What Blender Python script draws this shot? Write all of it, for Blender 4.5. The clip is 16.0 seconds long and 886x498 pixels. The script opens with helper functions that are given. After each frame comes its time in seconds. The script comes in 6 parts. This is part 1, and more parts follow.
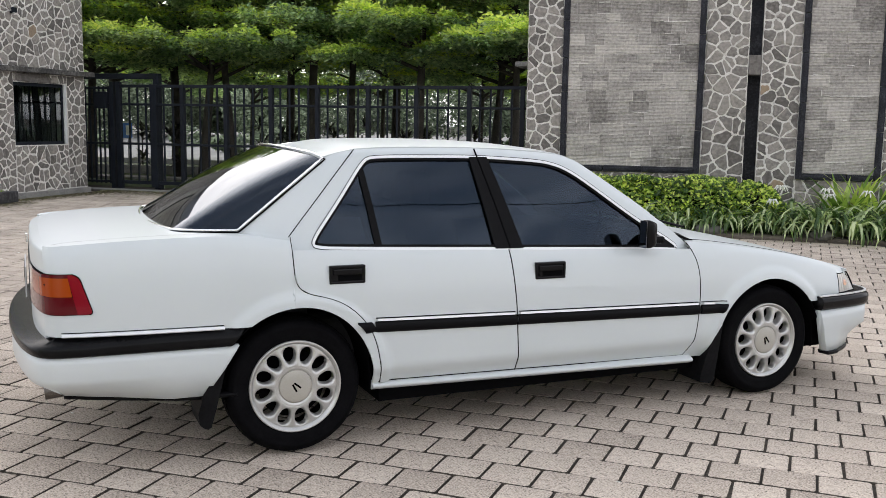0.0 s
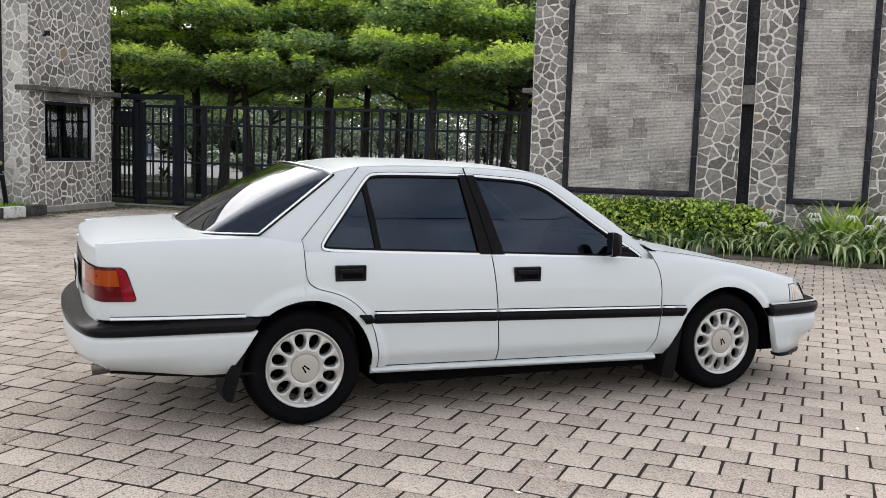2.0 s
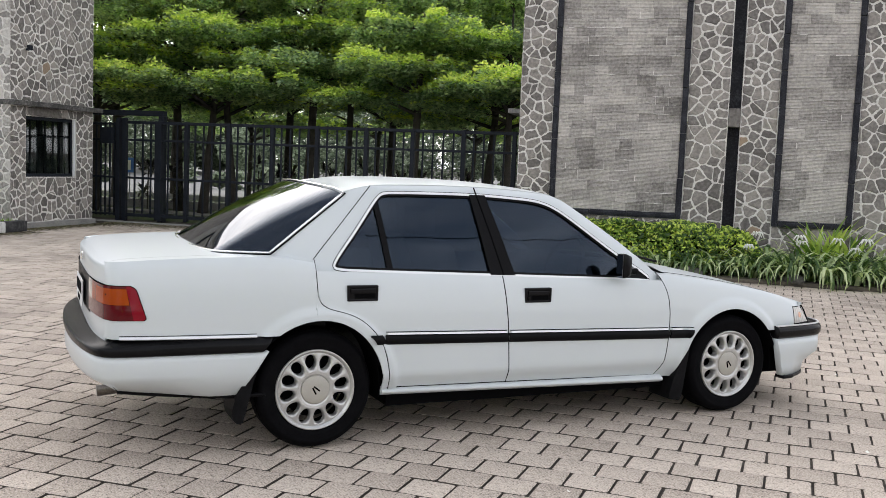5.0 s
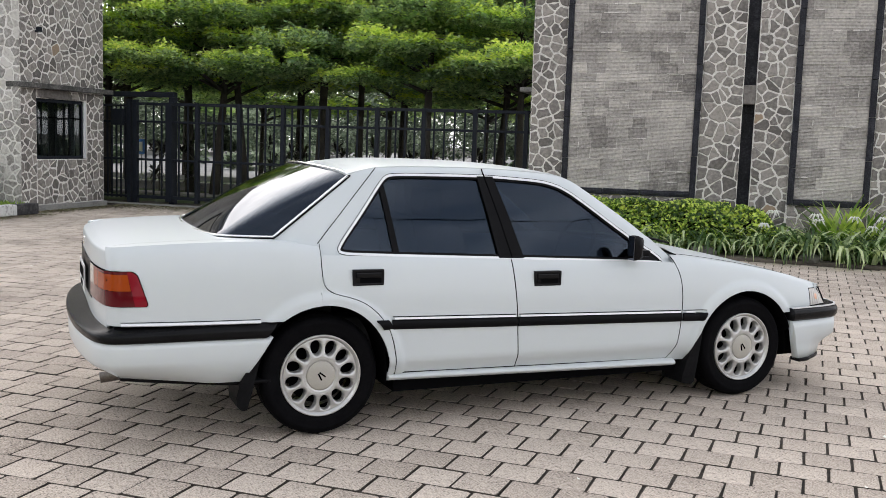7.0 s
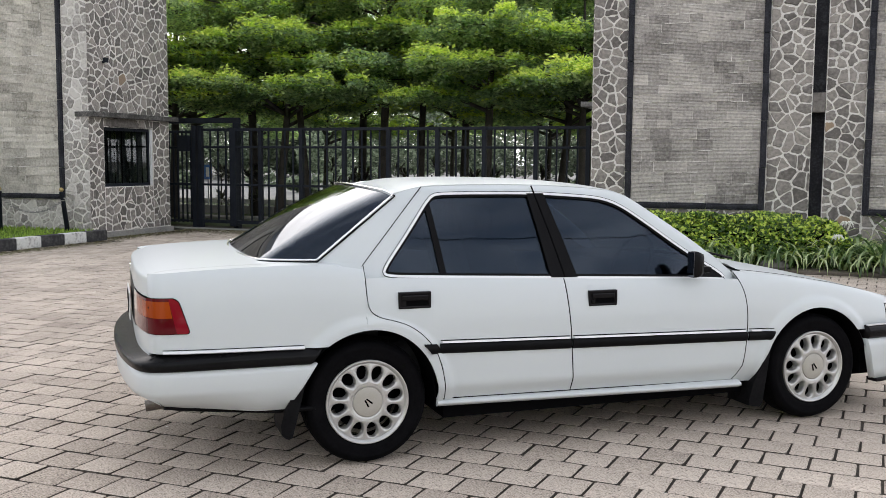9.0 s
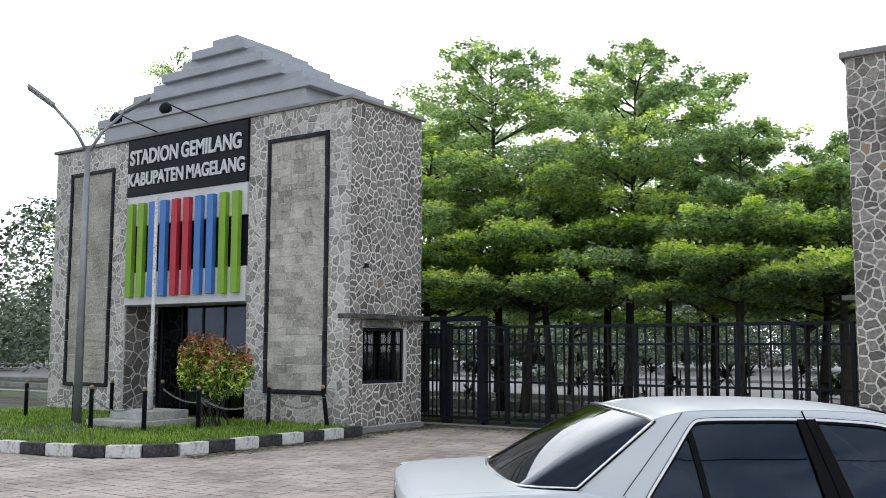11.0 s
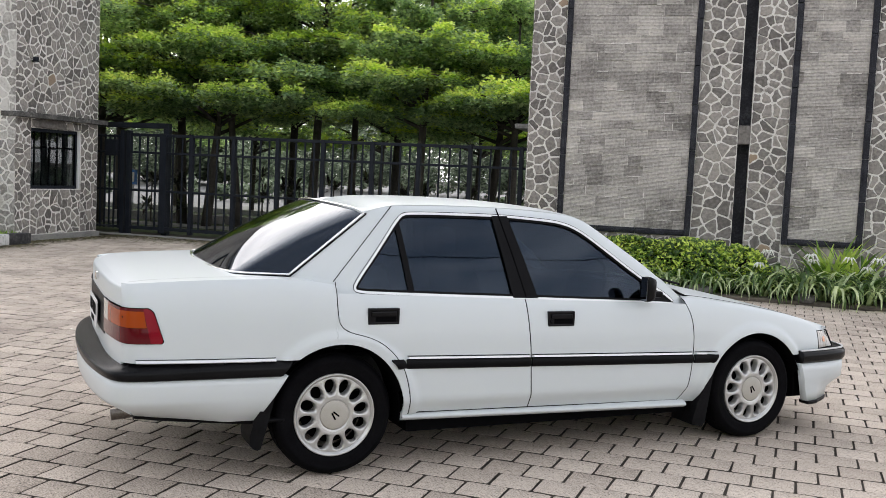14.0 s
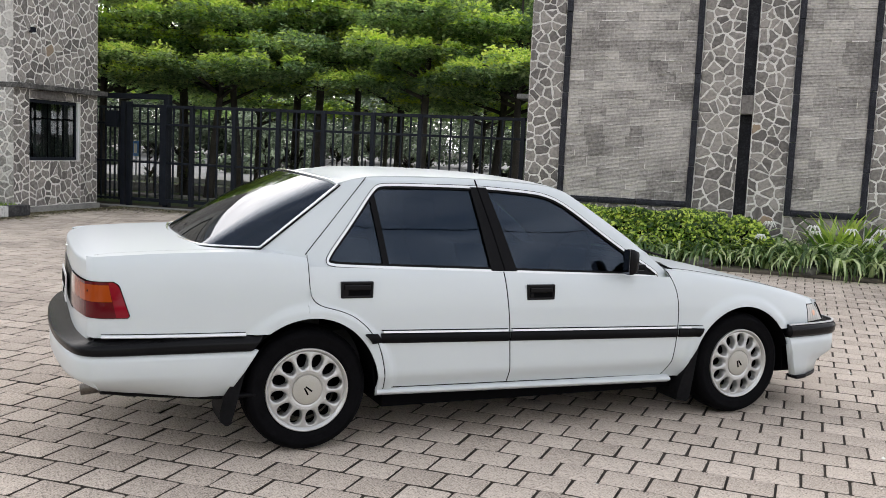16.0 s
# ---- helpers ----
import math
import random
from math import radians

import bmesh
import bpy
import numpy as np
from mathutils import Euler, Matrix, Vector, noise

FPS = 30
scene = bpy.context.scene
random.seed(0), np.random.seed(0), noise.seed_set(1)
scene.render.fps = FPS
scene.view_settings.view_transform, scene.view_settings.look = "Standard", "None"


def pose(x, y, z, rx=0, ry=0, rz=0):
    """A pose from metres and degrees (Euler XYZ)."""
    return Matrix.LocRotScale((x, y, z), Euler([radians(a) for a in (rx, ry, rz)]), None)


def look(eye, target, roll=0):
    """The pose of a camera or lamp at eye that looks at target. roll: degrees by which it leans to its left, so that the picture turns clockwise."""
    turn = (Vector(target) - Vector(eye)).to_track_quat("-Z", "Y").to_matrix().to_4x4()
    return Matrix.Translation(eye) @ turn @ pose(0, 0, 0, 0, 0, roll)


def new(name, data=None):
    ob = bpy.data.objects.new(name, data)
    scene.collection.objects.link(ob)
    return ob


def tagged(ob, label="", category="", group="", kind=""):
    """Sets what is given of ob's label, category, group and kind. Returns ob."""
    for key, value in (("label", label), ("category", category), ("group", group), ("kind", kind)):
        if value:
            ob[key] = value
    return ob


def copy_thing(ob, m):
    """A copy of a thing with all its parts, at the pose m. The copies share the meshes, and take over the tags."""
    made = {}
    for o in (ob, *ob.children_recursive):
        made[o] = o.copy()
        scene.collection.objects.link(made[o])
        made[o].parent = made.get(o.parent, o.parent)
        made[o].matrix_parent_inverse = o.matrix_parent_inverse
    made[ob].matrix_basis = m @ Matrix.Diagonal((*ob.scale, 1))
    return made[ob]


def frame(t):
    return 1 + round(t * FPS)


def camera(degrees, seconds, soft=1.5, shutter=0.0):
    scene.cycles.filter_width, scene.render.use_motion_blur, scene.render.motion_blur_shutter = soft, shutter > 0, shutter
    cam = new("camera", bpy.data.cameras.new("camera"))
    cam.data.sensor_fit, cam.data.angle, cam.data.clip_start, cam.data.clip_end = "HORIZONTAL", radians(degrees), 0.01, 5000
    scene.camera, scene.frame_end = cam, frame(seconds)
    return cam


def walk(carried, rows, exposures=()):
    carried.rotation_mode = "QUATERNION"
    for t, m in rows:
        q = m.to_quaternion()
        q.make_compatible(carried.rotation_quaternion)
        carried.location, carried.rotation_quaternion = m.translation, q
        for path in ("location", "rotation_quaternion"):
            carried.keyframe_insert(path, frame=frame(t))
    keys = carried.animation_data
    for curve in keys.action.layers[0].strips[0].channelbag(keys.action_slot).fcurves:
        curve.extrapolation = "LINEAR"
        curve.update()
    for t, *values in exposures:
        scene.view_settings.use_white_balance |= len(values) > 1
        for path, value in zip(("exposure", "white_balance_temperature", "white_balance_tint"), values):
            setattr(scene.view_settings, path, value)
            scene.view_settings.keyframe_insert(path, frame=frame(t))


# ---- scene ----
cam = camera(50.0, 16.0, soft=0.7)
# seconds, eye x y z, yaw, pitch, roll
ROWS = [
    (0, 1.266, -1.116, 1.436, 15.99, -7.56, 0.90),
    (0.5, 1.347, -1.360, 1.441, 16.53, -7.56, 1.10),
    (1, 1.411, -1.569, 1.445, 16.74, -7.38, 1.30),
    (1.5, 1.490, -1.731, 1.445, 16.84, -6.89, 1.50),
    (2, 1.578, -1.755, 1.438, 16.88, -6.23, 1.70),
    (2.5, 1.630, -1.739, 1.434, 16.82, -5.62, 1.70),
    (3, 1.608, -1.733, 1.427, 16.62, -5.19, 1.70),
    (3.5, 1.531, -1.721, 1.432, 16.23, -4.96, 1.70),
    (4.3, 1.443, -1.734, 1.433, 15.74, -4.86, 1.92),
    (5.2, 1.365, -1.769, 1.431, 15.30, -5.08, 2.33),
    (6, 1.351, -1.760, 1.432, 15.32, -5.48, 2.40),
    (6.5, 1.371, -1.718, 1.437, 15.60, -5.91, 2.20),
    (7, 1.384, -1.664, 1.442, 16.15, -6.29, 1.90),
    (7.5, 1.389, -1.597, 1.435, 16.79, -6.63, 1.50),
    (8, 1.423, -1.538, 1.438, 17.43, -6.86, 1.00),
    (8.5, 1.436, -1.483, 1.430, 18.25, -6.63, 0.80),
    (9, 1.428, -1.483, 1.437, 20.27, -5.25, 0.40),
    (9.5, 1.428, -1.499, 1.439, 24.10, -2.44, -0.10),
    (9.7, 1.408, -1.514, 1.461, 26.18, -0.97, -0.20),
    (10, 1.409, -1.558, 1.557, 29.57, 1.31, -0.51),
    (10.2, 1.397, -1.561, 1.602, 31.52, 2.79, -0.52),
    (10.7, 1.386, -1.588, 1.619, 34.60, 5.48, -0.25),
    (11.25, 1.391, -1.573, 1.609, 34.56, 6.04, 0.35),
    (11.8, 1.393, -1.553, 1.583, 31.56, 4.63, 0.95),
    (12.3, 1.386, -1.577, 1.555, 26.78, 2.21, 1.22),
    (12.5, 1.354, -1.576, 1.525, 24.69, 1.07, 1.62),
    (13, 1.279, -1.624, 1.491, 19.88, -1.70, 2.15),
    (13.5, 1.233, -1.672, 1.467, 16.76, -3.39, 2.48),
    (14, 1.236, -1.694, 1.465, 15.37, -4.25, 2.68),
    (14.5, 1.241, -1.689, 1.462, 14.89, -4.73, 2.69),
    (15, 1.257, -1.664, 1.466, 14.97, -5.21, 2.66),
    (15.5, 1.304, -1.618, 1.469, 15.30, -5.60, 2.62),
    (16, 1.373, -1.549, 1.469, 15.91, -6.00, 2.61),
]
walk(cam, [(t, pose(x, y, z, 90 + pitch, 0, yaw) @ pose(0, 0, 0, 0, 0, roll)) for t, x, y, z, yaw, pitch, roll in ROWS],
     [(0, 0.52, 6560, 13), (8.9, 0.5, 6560, 13), (9.6, 0.44, 6450, 13), (10.2, 0.28, 6150, 12), (12.3, 0.28, 6150, 12), (13.0, 0.44, 6450, 13), (13.8, 0.51, 6560, 13), (16, 0.51, 6560, 13)])

# ---- world, sun, exposure ----
world = bpy.data.worlds.new("overcast_sky")
scene.world = world
world.use_nodes = True


def build_sky():
    nt = world.node_tree
    nt.nodes.clear()
    n, l = nt.nodes, nt.links
    out = n.new("ShaderNodeOutputWorld")
    bg = n.new("ShaderNodeBackground")
    sky = n.new("ShaderNodeTexSky")
    sky.sky_type, sky.sun_disc = "NISHITA", False
    sky.sun_elevation, sky.sun_rotation = radians(35), radians(-32.5)
    sky.air_density, sky.dust_density = 1.0, 3.0
    co = n.new("ShaderNodeTexCoord")
    mp = n.new("ShaderNodeMapping")
    mp.inputs["Scale"].default_value = (1.4, 1.4, 4.0)
    cl = n.new("ShaderNodeTexNoise")
    cl.inputs["Scale"].default_value, cl.inputs["Detail"].default_value, cl.inputs["Roughness"].default_value = 2.3, 7, 0.55
    ramp = n.new("ShaderNodeValToRGB")
    ramp.color_ramp.elements[0].position, ramp.color_ramp.elements[0].color = 0.37, (4.6, 5.2, 6.0, 1)
    ramp.color_ramp.elements[1].position, ramp.color_ramp.elements[1].color = 0.61, (11.9, 11.7, 11.6, 1)
    mix = n.new("ShaderNodeMixRGB")
    mix.inputs[0].default_value = 0.9
    bg.inputs["Strength"].default_value = 0.121
    l.new(co.outputs["Generated"], mp.inputs["Vector"])
    l.new(mp.outputs["Vector"], cl.inputs["Vector"])
    l.new(cl.outputs["Fac"], ramp.inputs["Fac"])
    l.new(sky.outputs["Color"], mix.inputs[1])
    l.new(ramp.outputs["Color"], mix.inputs[2])
    # thicker, greyer cloud overhead than towards the horizon
    sep = n.new("ShaderNodeSeparateXYZ")
    fall = n.new("ShaderNodeValToRGB")
    fall.color_ramp.elements[0].position, fall.color_ramp.elements[0].color = 0.5, (1.16, 1.17, 1.18, 1)
    fall.color_ramp.elements[1].position, fall.color_ramp.elements[1].color = 0.85, (0.68, 0.71, 0.75, 1)
    dim = n.new("ShaderNodeMixRGB")
    dim.blend_type, dim.inputs[0].default_value = "MULTIPLY", 1.0
    l.new(co.outputs["Generated"], sep.inputs[0])
    l.new(sep.outputs["Z"], fall.inputs["Fac"])
    l.new(mix.outputs["Color"], dim.inputs[1])
    l.new(fall.outputs["Color"], dim.inputs[2])
    # the sun's glow through the cloud
    near = n.new("ShaderNodeVectorMath")
    near.operation = "DOT_PRODUCT"
    near.inputs[1].default_value = Vector((-20.8, 32.6, 27)).normalized()
    low = n.new("ShaderNodeMath")
    low.operation, low.inputs[1].default_value = "MAXIMUM", 0.0
    lobe = n.new("ShaderNodeMath")
    lobe.operation, lobe.inputs[1].default_value = "POWER", 11.0
    glow = n.new("ShaderNodeMixRGB")
    glow.blend_type = "ADD"
    glow.inputs[2].default_value = (15.5, 15.0, 14.3, 1)
    l.new(co.outputs["Generated"], near.inputs[0])
    l.new(near.outputs["Value"], low.inputs[0])
    l.new(low.outputs[0], lobe.inputs[0])
    l.new(lobe.outputs[0], glow.inputs[0])
    l.new(dim.outputs["Color"], glow.inputs[1])
    l.new(glow.outputs["Color"], bg.inputs["Color"])
    l.new(bg.outputs["Background"], out.inputs["Surface"])


build_sky()
sun = new("sun", bpy.data.lights.new("sun", "SUN"))
sun.data.energy, sun.data.angle, sun.data.color = 0.35, radians(70), (1.0, 0.96, 0.9)
sun.matrix_world = look((-20.8, 32.6, 27), (0, 0, 0))

# ---- materials ----
def shader(name, base, rough=0.6, metal=0.0, coat=0.0):
    m = bpy.data.materials.new(name)
    m.use_nodes = True
    b = m.node_tree.nodes["Principled BSDF"]
    b.inputs["Base Color"].default_value = (*base, 1)
    b.inputs["Roughness"].default_value = rough
    b.inputs["Metallic"].default_value = metal
    b.inputs["Coat Weight"].default_value = coat
    b.inputs["Coat Roughness"].default_value = 0.06
    return m, m.node_tree, b


def varied(name, stops, scale=6.0, rough=0.8, metal=0.0, fine=60.0, bump=0.2, detail=6, per_piece=0.0, island=0.0, amount=0.5, coat=0.0, dist=0.01):
    """Noise between colours at two scales, with bump; per_piece shifts the value object by object."""
    m, nt, b = shader(name, stops[0], rough, metal, coat)
    n, l = nt.nodes, nt.links
    co = n.new("ShaderNodeTexCoord")
    big, small = n.new("ShaderNodeTexNoise"), n.new("ShaderNodeTexNoise")
    for node, sc, de in ((big, scale, detail), (small, fine, 4)):
        node.inputs["Scale"].default_value, node.inputs["Detail"].default_value = sc, de
        l.new(co.outputs["Object"], node.inputs["Vector"])
    blend = n.new("ShaderNodeMath")
    blend.operation = "MULTIPLY_ADD"
    blend.inputs[1].default_value = amount
    l.new(small.outputs["Fac"], blend.inputs[0])
    half = n.new("ShaderNodeMath")
    half.operation = "MULTIPLY"
    half.inputs[1].default_value = 1 - amount
    l.new(big.outputs["Fac"], half.inputs[0])
    l.new(half.outputs[0], blend.inputs[2])
    val = blend.outputs[0]
    if per_piece or island:
        rnd = n.new("ShaderNodeObjectInfo" if per_piece else "ShaderNodeNewGeometry")
        add = n.new("ShaderNodeMath")
        add.operation = "MULTIPLY_ADD"
        add.inputs[1].default_value = per_piece or island
        l.new(rnd.outputs["Random" if per_piece else "Random Per Island"], add.inputs[0])
        sub = n.new("ShaderNodeMath")
        sub.operation = "SUBTRACT"
        sub.inputs[1].default_value = (per_piece or island) / 2
        l.new(val, sub.inputs[0])
        l.new(sub.outputs[0], add.inputs[2])
        val = add.outputs[0]
    ramp = n.new("ShaderNodeValToRGB")
    els = ramp.color_ramp.elements
    k = len(stops) - 1
    for i, c in enumerate(stops):
        e = els[i] if i < 2 else els.new(1)
        e.position = 0.3 + 0.4 * i / k
    for i, c in enumerate(stops):
        els[i].color = (*c, 1)
    l.new(val, ramp.inputs["Fac"])
    l.new(ramp.outputs["Color"], b.inputs["Base Color"])
    if bump:
        bp = n.new("ShaderNodeBump")
        bp.inputs["Strength"].default_value, bp.inputs["Distance"].default_value = bump, dist
        l.new(small.outputs["Fac"], bp.inputs["Height"])
        l.new(bp.outputs["Normal"], b.inputs["Normal"])
    return m


def pitted(m, scale, low, keep, stretch=(1, 1, 1), tint=None):
    """Small pits, or pale deposits where a tint is given, scattered over a material's colour."""
    nt = m.node_tree
    n, l = nt.nodes, nt.links
    b = n["Principled BSDF"]
    src = b.inputs["Base Color"].links[0].from_socket
    co, mp, tex, ramp, mix = (n.new(k) for k in ("ShaderNodeTexCoord", "ShaderNodeMapping", "ShaderNodeTexNoise", "ShaderNodeValToRGB", "ShaderNodeMixRGB"))
    mp.inputs["Scale"].default_value = stretch
    tex.inputs["Scale"].default_value, tex.inputs["Detail"].default_value = scale, 3
    l.new(co.outputs["Object"], mp.inputs["Vector"])
    l.new(mp.outputs["Vector"], tex.inputs["Vector"])
    ramp.color_ramp.elements[0].position, ramp.color_ramp.elements[1].position = (low, low + 0.07)
    first, last = (1.0, 0.0) if tint is None else (0.0, 1.0)
    ramp.color_ramp.elements[0].color = (first, first, first, 1)
    ramp.color_ramp.elements[1].color = (last, last, last, 1)
    l.new(tex.outputs["Fac"], ramp.inputs["Fac"])
    l.new(ramp.outputs["Color"], mix.inputs[0])
    l.new(src, mix.inputs[1])
    if tint is None:
        dark = n.new("ShaderNodeMixRGB")
        dark.blend_type, dark.inputs[0].default_value = "MULTIPLY", 1.0
        dark.inputs[2].default_value = (keep, keep, keep, 1)
        l.new(src, dark.inputs[1])
        l.new(dark.outputs[0], mix.inputs[2])
    else:
        mix.inputs[2].default_value = (*tint, 1)
    l.new(mix.outputs[0], b.inputs["Base Color"])


STONE = [(0.115, 0.105, 0.097), (0.205, 0.189, 0.174), (0.335, 0.308, 0.278)]
M_STONE = varied("grey_andesite_stone", STONE, 1.1, 0.85, fine=21, bump=1.0, island=0.4, amount=0.65)
M_STONE_ONE = varied("grey_andesite_block", STONE, 1.1, 0.85, fine=21, bump=1.0, per_piece=0.4, amount=0.65)
# lighter copy of the stone: the west front's brighter light is in its colour
M_STONE_LIT = varied("pale_andesite_stone", [(0.22, 0.206, 0.19), (0.4, 0.38, 0.352), (0.58, 0.555, 0.52)], 1.1, 0.85, fine=21, bump=1.0, island=0.4, amount=0.65)
M_MORTAR = varied("pale_mortar", [(0.42, 0.405, 0.38), (0.68, 0.66, 0.625), (0.82, 0.8, 0.765)], 2.2, 0.9, fine=26, bump=0.5, amount=0.5)
M_TILE = varied("ribbed_andesite_tile", [(0.165, 0.154, 0.143), (0.365, 0.343, 0.32), (0.56, 0.528, 0.488)], 1.6, 0.85, fine=24, bump=0.9, per_piece=0.2, amount=0.5)
# yellower west tile, also lightened for the stronger light on that front
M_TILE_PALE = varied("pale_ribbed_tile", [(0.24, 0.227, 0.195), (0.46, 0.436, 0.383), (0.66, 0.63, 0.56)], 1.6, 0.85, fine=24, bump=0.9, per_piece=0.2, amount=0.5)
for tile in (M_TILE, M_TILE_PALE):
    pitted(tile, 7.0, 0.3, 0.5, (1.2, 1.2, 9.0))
M_FRAME = varied("black_stained_frame", [(0.006, 0.006, 0.009), (0.02, 0.021, 0.028), (0.06, 0.062, 0.074)], 5, 0.5, fine=40, bump=0.15)
M_CONCRETE = varied("weathered_concrete", [(0.1, 0.1, 0.1), (0.24, 0.235, 0.225), (0.34, 0.33, 0.31)], 3, 0.88, fine=45, bump=0.35)
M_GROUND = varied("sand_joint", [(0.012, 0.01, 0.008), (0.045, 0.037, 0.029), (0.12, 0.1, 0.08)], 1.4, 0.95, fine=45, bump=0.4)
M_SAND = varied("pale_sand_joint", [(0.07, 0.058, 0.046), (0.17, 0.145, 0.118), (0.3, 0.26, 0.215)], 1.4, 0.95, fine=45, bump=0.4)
PAVER = [(0.14, 0.112, 0.09), (0.47, 0.4, 0.335), (0.74, 0.65, 0.555)]
M_PAVER = varied("concrete_paver", PAVER, 0.8, 0.9, fine=110, bump=1.0, per_piece=0.09, amount=0.62, dist=0.005)
M_PAVER_FAR = varied("concrete_paver_far", PAVER, 0.8, 0.9, fine=110, bump=1.0, island=0.09, amount=0.62, dist=0.005)
for paver in (M_PAVER, M_PAVER_FAR):
    pitted(paver, 95.0, 0.345, 0.34)
M_GATE = varied("dark_painted_steel", [(0.009, 0.011, 0.016), (0.022, 0.026, 0.034)], 4, 0.45, fine=60, bump=0.1)
M_BARK = varied("tree_bark", [(0.02, 0.018, 0.015), (0.07, 0.06, 0.05)], 6, 0.9, fine=40, bump=0.6)
M_WHITE = varied("white_car_paint", [(0.525, 0.565, 0.58), (0.56, 0.598, 0.613)], 1.5, 0.38, fine=300, bump=0.0, coat=0.35)
M_RUBBER = varied("black_rubber", [(0.002, 0.002, 0.0025), (0.006, 0.006, 0.007)], 12, 0.62, fine=90, bump=0.15)
M_TRIM = varied("black_plastic_trim", [(0.003, 0.003, 0.0035), (0.007, 0.007, 0.008)], 8, 0.38, fine=160, bump=0.08)
M_BRIGHT = shader("bright_silver_trim", (0.72, 0.73, 0.74), 0.28, 0.25)[0]
M_FLAP = varied("dull_flap_rubber", [(0.003, 0.003, 0.0035), (0.01, 0.01, 0.011)], 9, 0.5, fine=60, bump=0.1)
M_GLOSS = varied("gloss_black_plastic", [(0.004, 0.004, 0.005), (0.009, 0.009, 0.01)], 8, 0.22, fine=160, bump=0.02)
M_GLOSS.node_tree.nodes["Principled BSDF"].inputs["Specular IOR Level"].default_value = 0.13
M_LEDGE = varied("dark_weathered_ledge", [(0.02, 0.02, 0.022), (0.06, 0.058, 0.055), (0.22, 0.21, 0.2)], 3, 0.88, fine=25, bump=0.4)
M_BUMPER = varied("satin_black_bumper_rubber", [(0.003, 0.003, 0.0035), (0.008, 0.008, 0.009)], 6, 0.27, fine=120, bump=0.06)
M_BUMPER.node_tree.nodes["Principled BSDF"].inputs["Specular IOR Level"].default_value = 0.11
M_MIRROR = shader("mirror_glass", (0.1, 0.11, 0.13), 0.03, 1.0)[0]
M_CHROME = shader("chrome", (0.88, 0.88, 0.88), 0.22, 1.0)[0]
for dull, level in ((M_RUBBER, 0.03), (M_FLAP, 0.05), (M_TRIM, 0.06), (M_FRAME, 0.2), (M_GATE, 0.1)):
    dull.node_tree.nodes["Principled BSDF"].inputs["Specular IOR Level"].default_value = level
M_GLASS, _, GLASS_NODE = shader("tinted_glass", (0.03, 0.045, 0.075), 0.0, 0.0)
GLASS_NODE.inputs["Specular Tint"].default_value = (0.62, 0.78, 1.0, 1)
GLASS_NODE.inputs["Transmission Weight"].default_value, GLASS_NODE.inputs["IOR"].default_value = 1.0, 1.5

# ---- building helpers ----
def mesh_of(bm, name, smooth=False):
    me = bpy.data.meshes.new(name)
    for f in bm.faces:
        f.smooth = smooth
    bm.to_mesh(me)
    bm.free()
    return me


def part(name, bm, material, parent=None, label="", smooth=False):
    """One bmesh as one mesh object, under a thing or a part."""
    me = mesh_of(bm, name, smooth)
    me.materials.append(material)
    ob = new(name, me)
    ob.parent = parent
    if label:
        ob["label"] = label
    return ob


def thing(name, label, category, m=None, group="", kind=""):
    ob = new(name)
    ob.matrix_world = m or Matrix.Identity(4)
    return tagged(ob, label, category, group, kind)


def box(bm, lo, hi, bevel=0.0, m=None):
    """An axis-aligned box from lo to hi, bevelled, moved by m."""
    c = [(a + b) / 2 for a, b in zip(lo, hi)]
    d = [b - a for a, b in zip(lo, hi)]
    made = bmesh.ops.create_cube(bm, size=1, matrix=Matrix.Translation(c) @ Matrix.Diagonal((*d, 1)))["verts"]
    if bevel:
        edges = list({e for v in made for e in v.link_edges})
        made = list({v for f in bmesh.ops.bevel(bm, geom=edges, offset=bevel, segments=2, affect="EDGES", profile=0.6)["faces"] for v in f.verts} | {v for v in made if v.is_valid})
    if m:
        bmesh.ops.transform(bm, matrix=m, verts=made)
    return made


def boxed(*boxes, bevel=0.0):
    bm = bmesh.new()
    for lo, hi in boxes:
        box(bm, lo, hi, bevel)
    return bm


def tube(bm, pts, r, sides=8, cap=True):
    """A round bar along pts; r one radius or one for each point."""
    rs = r if isinstance(r, (list, tuple)) else [r] * len(pts)
    rings = []
    for i, p in enumerate(pts):
        a, b = Vector(pts[max(i - 1, 0)]), Vector(pts[min(i + 1, len(pts) - 1)])
        q = (b - a).to_track_quat("Z", "Y")
        rings.append([bm.verts.new(Vector(p) + q @ Vector((rs[i] * math.cos(k * math.tau / sides), rs[i] * math.sin(k * math.tau / sides), 0))) for k in range(sides)])
    for a, b in zip(rings, rings[1:]):
        for k in range(sides):
            bm.faces.new((a[k], a[(k + 1) % sides], b[(k + 1) % sides], b[k]))
    if cap:
        bm.faces.new(rings[0][::-1])
        bm.faces.new(rings[-1])
    return bm


def lathe(bm, profile, sides=32, m=None, closed=False):
    """Turn (radius, height) pairs round z."""
    rings = []
    for r, h in profile:
        rings.append([bm.verts.new((r * math.cos(k * math.tau / sides), r * math.sin(k * math.tau / sides), h)) for k in range(sides)])
    pairs = list(zip(rings, rings[1:])) + ([(rings[-1], rings[0])] if closed else [])
    for a, b in pairs:
        for k in range(sides):
            bm.faces.new((a[k], a[(k + 1) % sides], b[(k + 1) % sides], b[k]))
    if m:
        bmesh.ops.transform(bm, matrix=m, verts=[v for ring in rings for v in ring])
    return bm


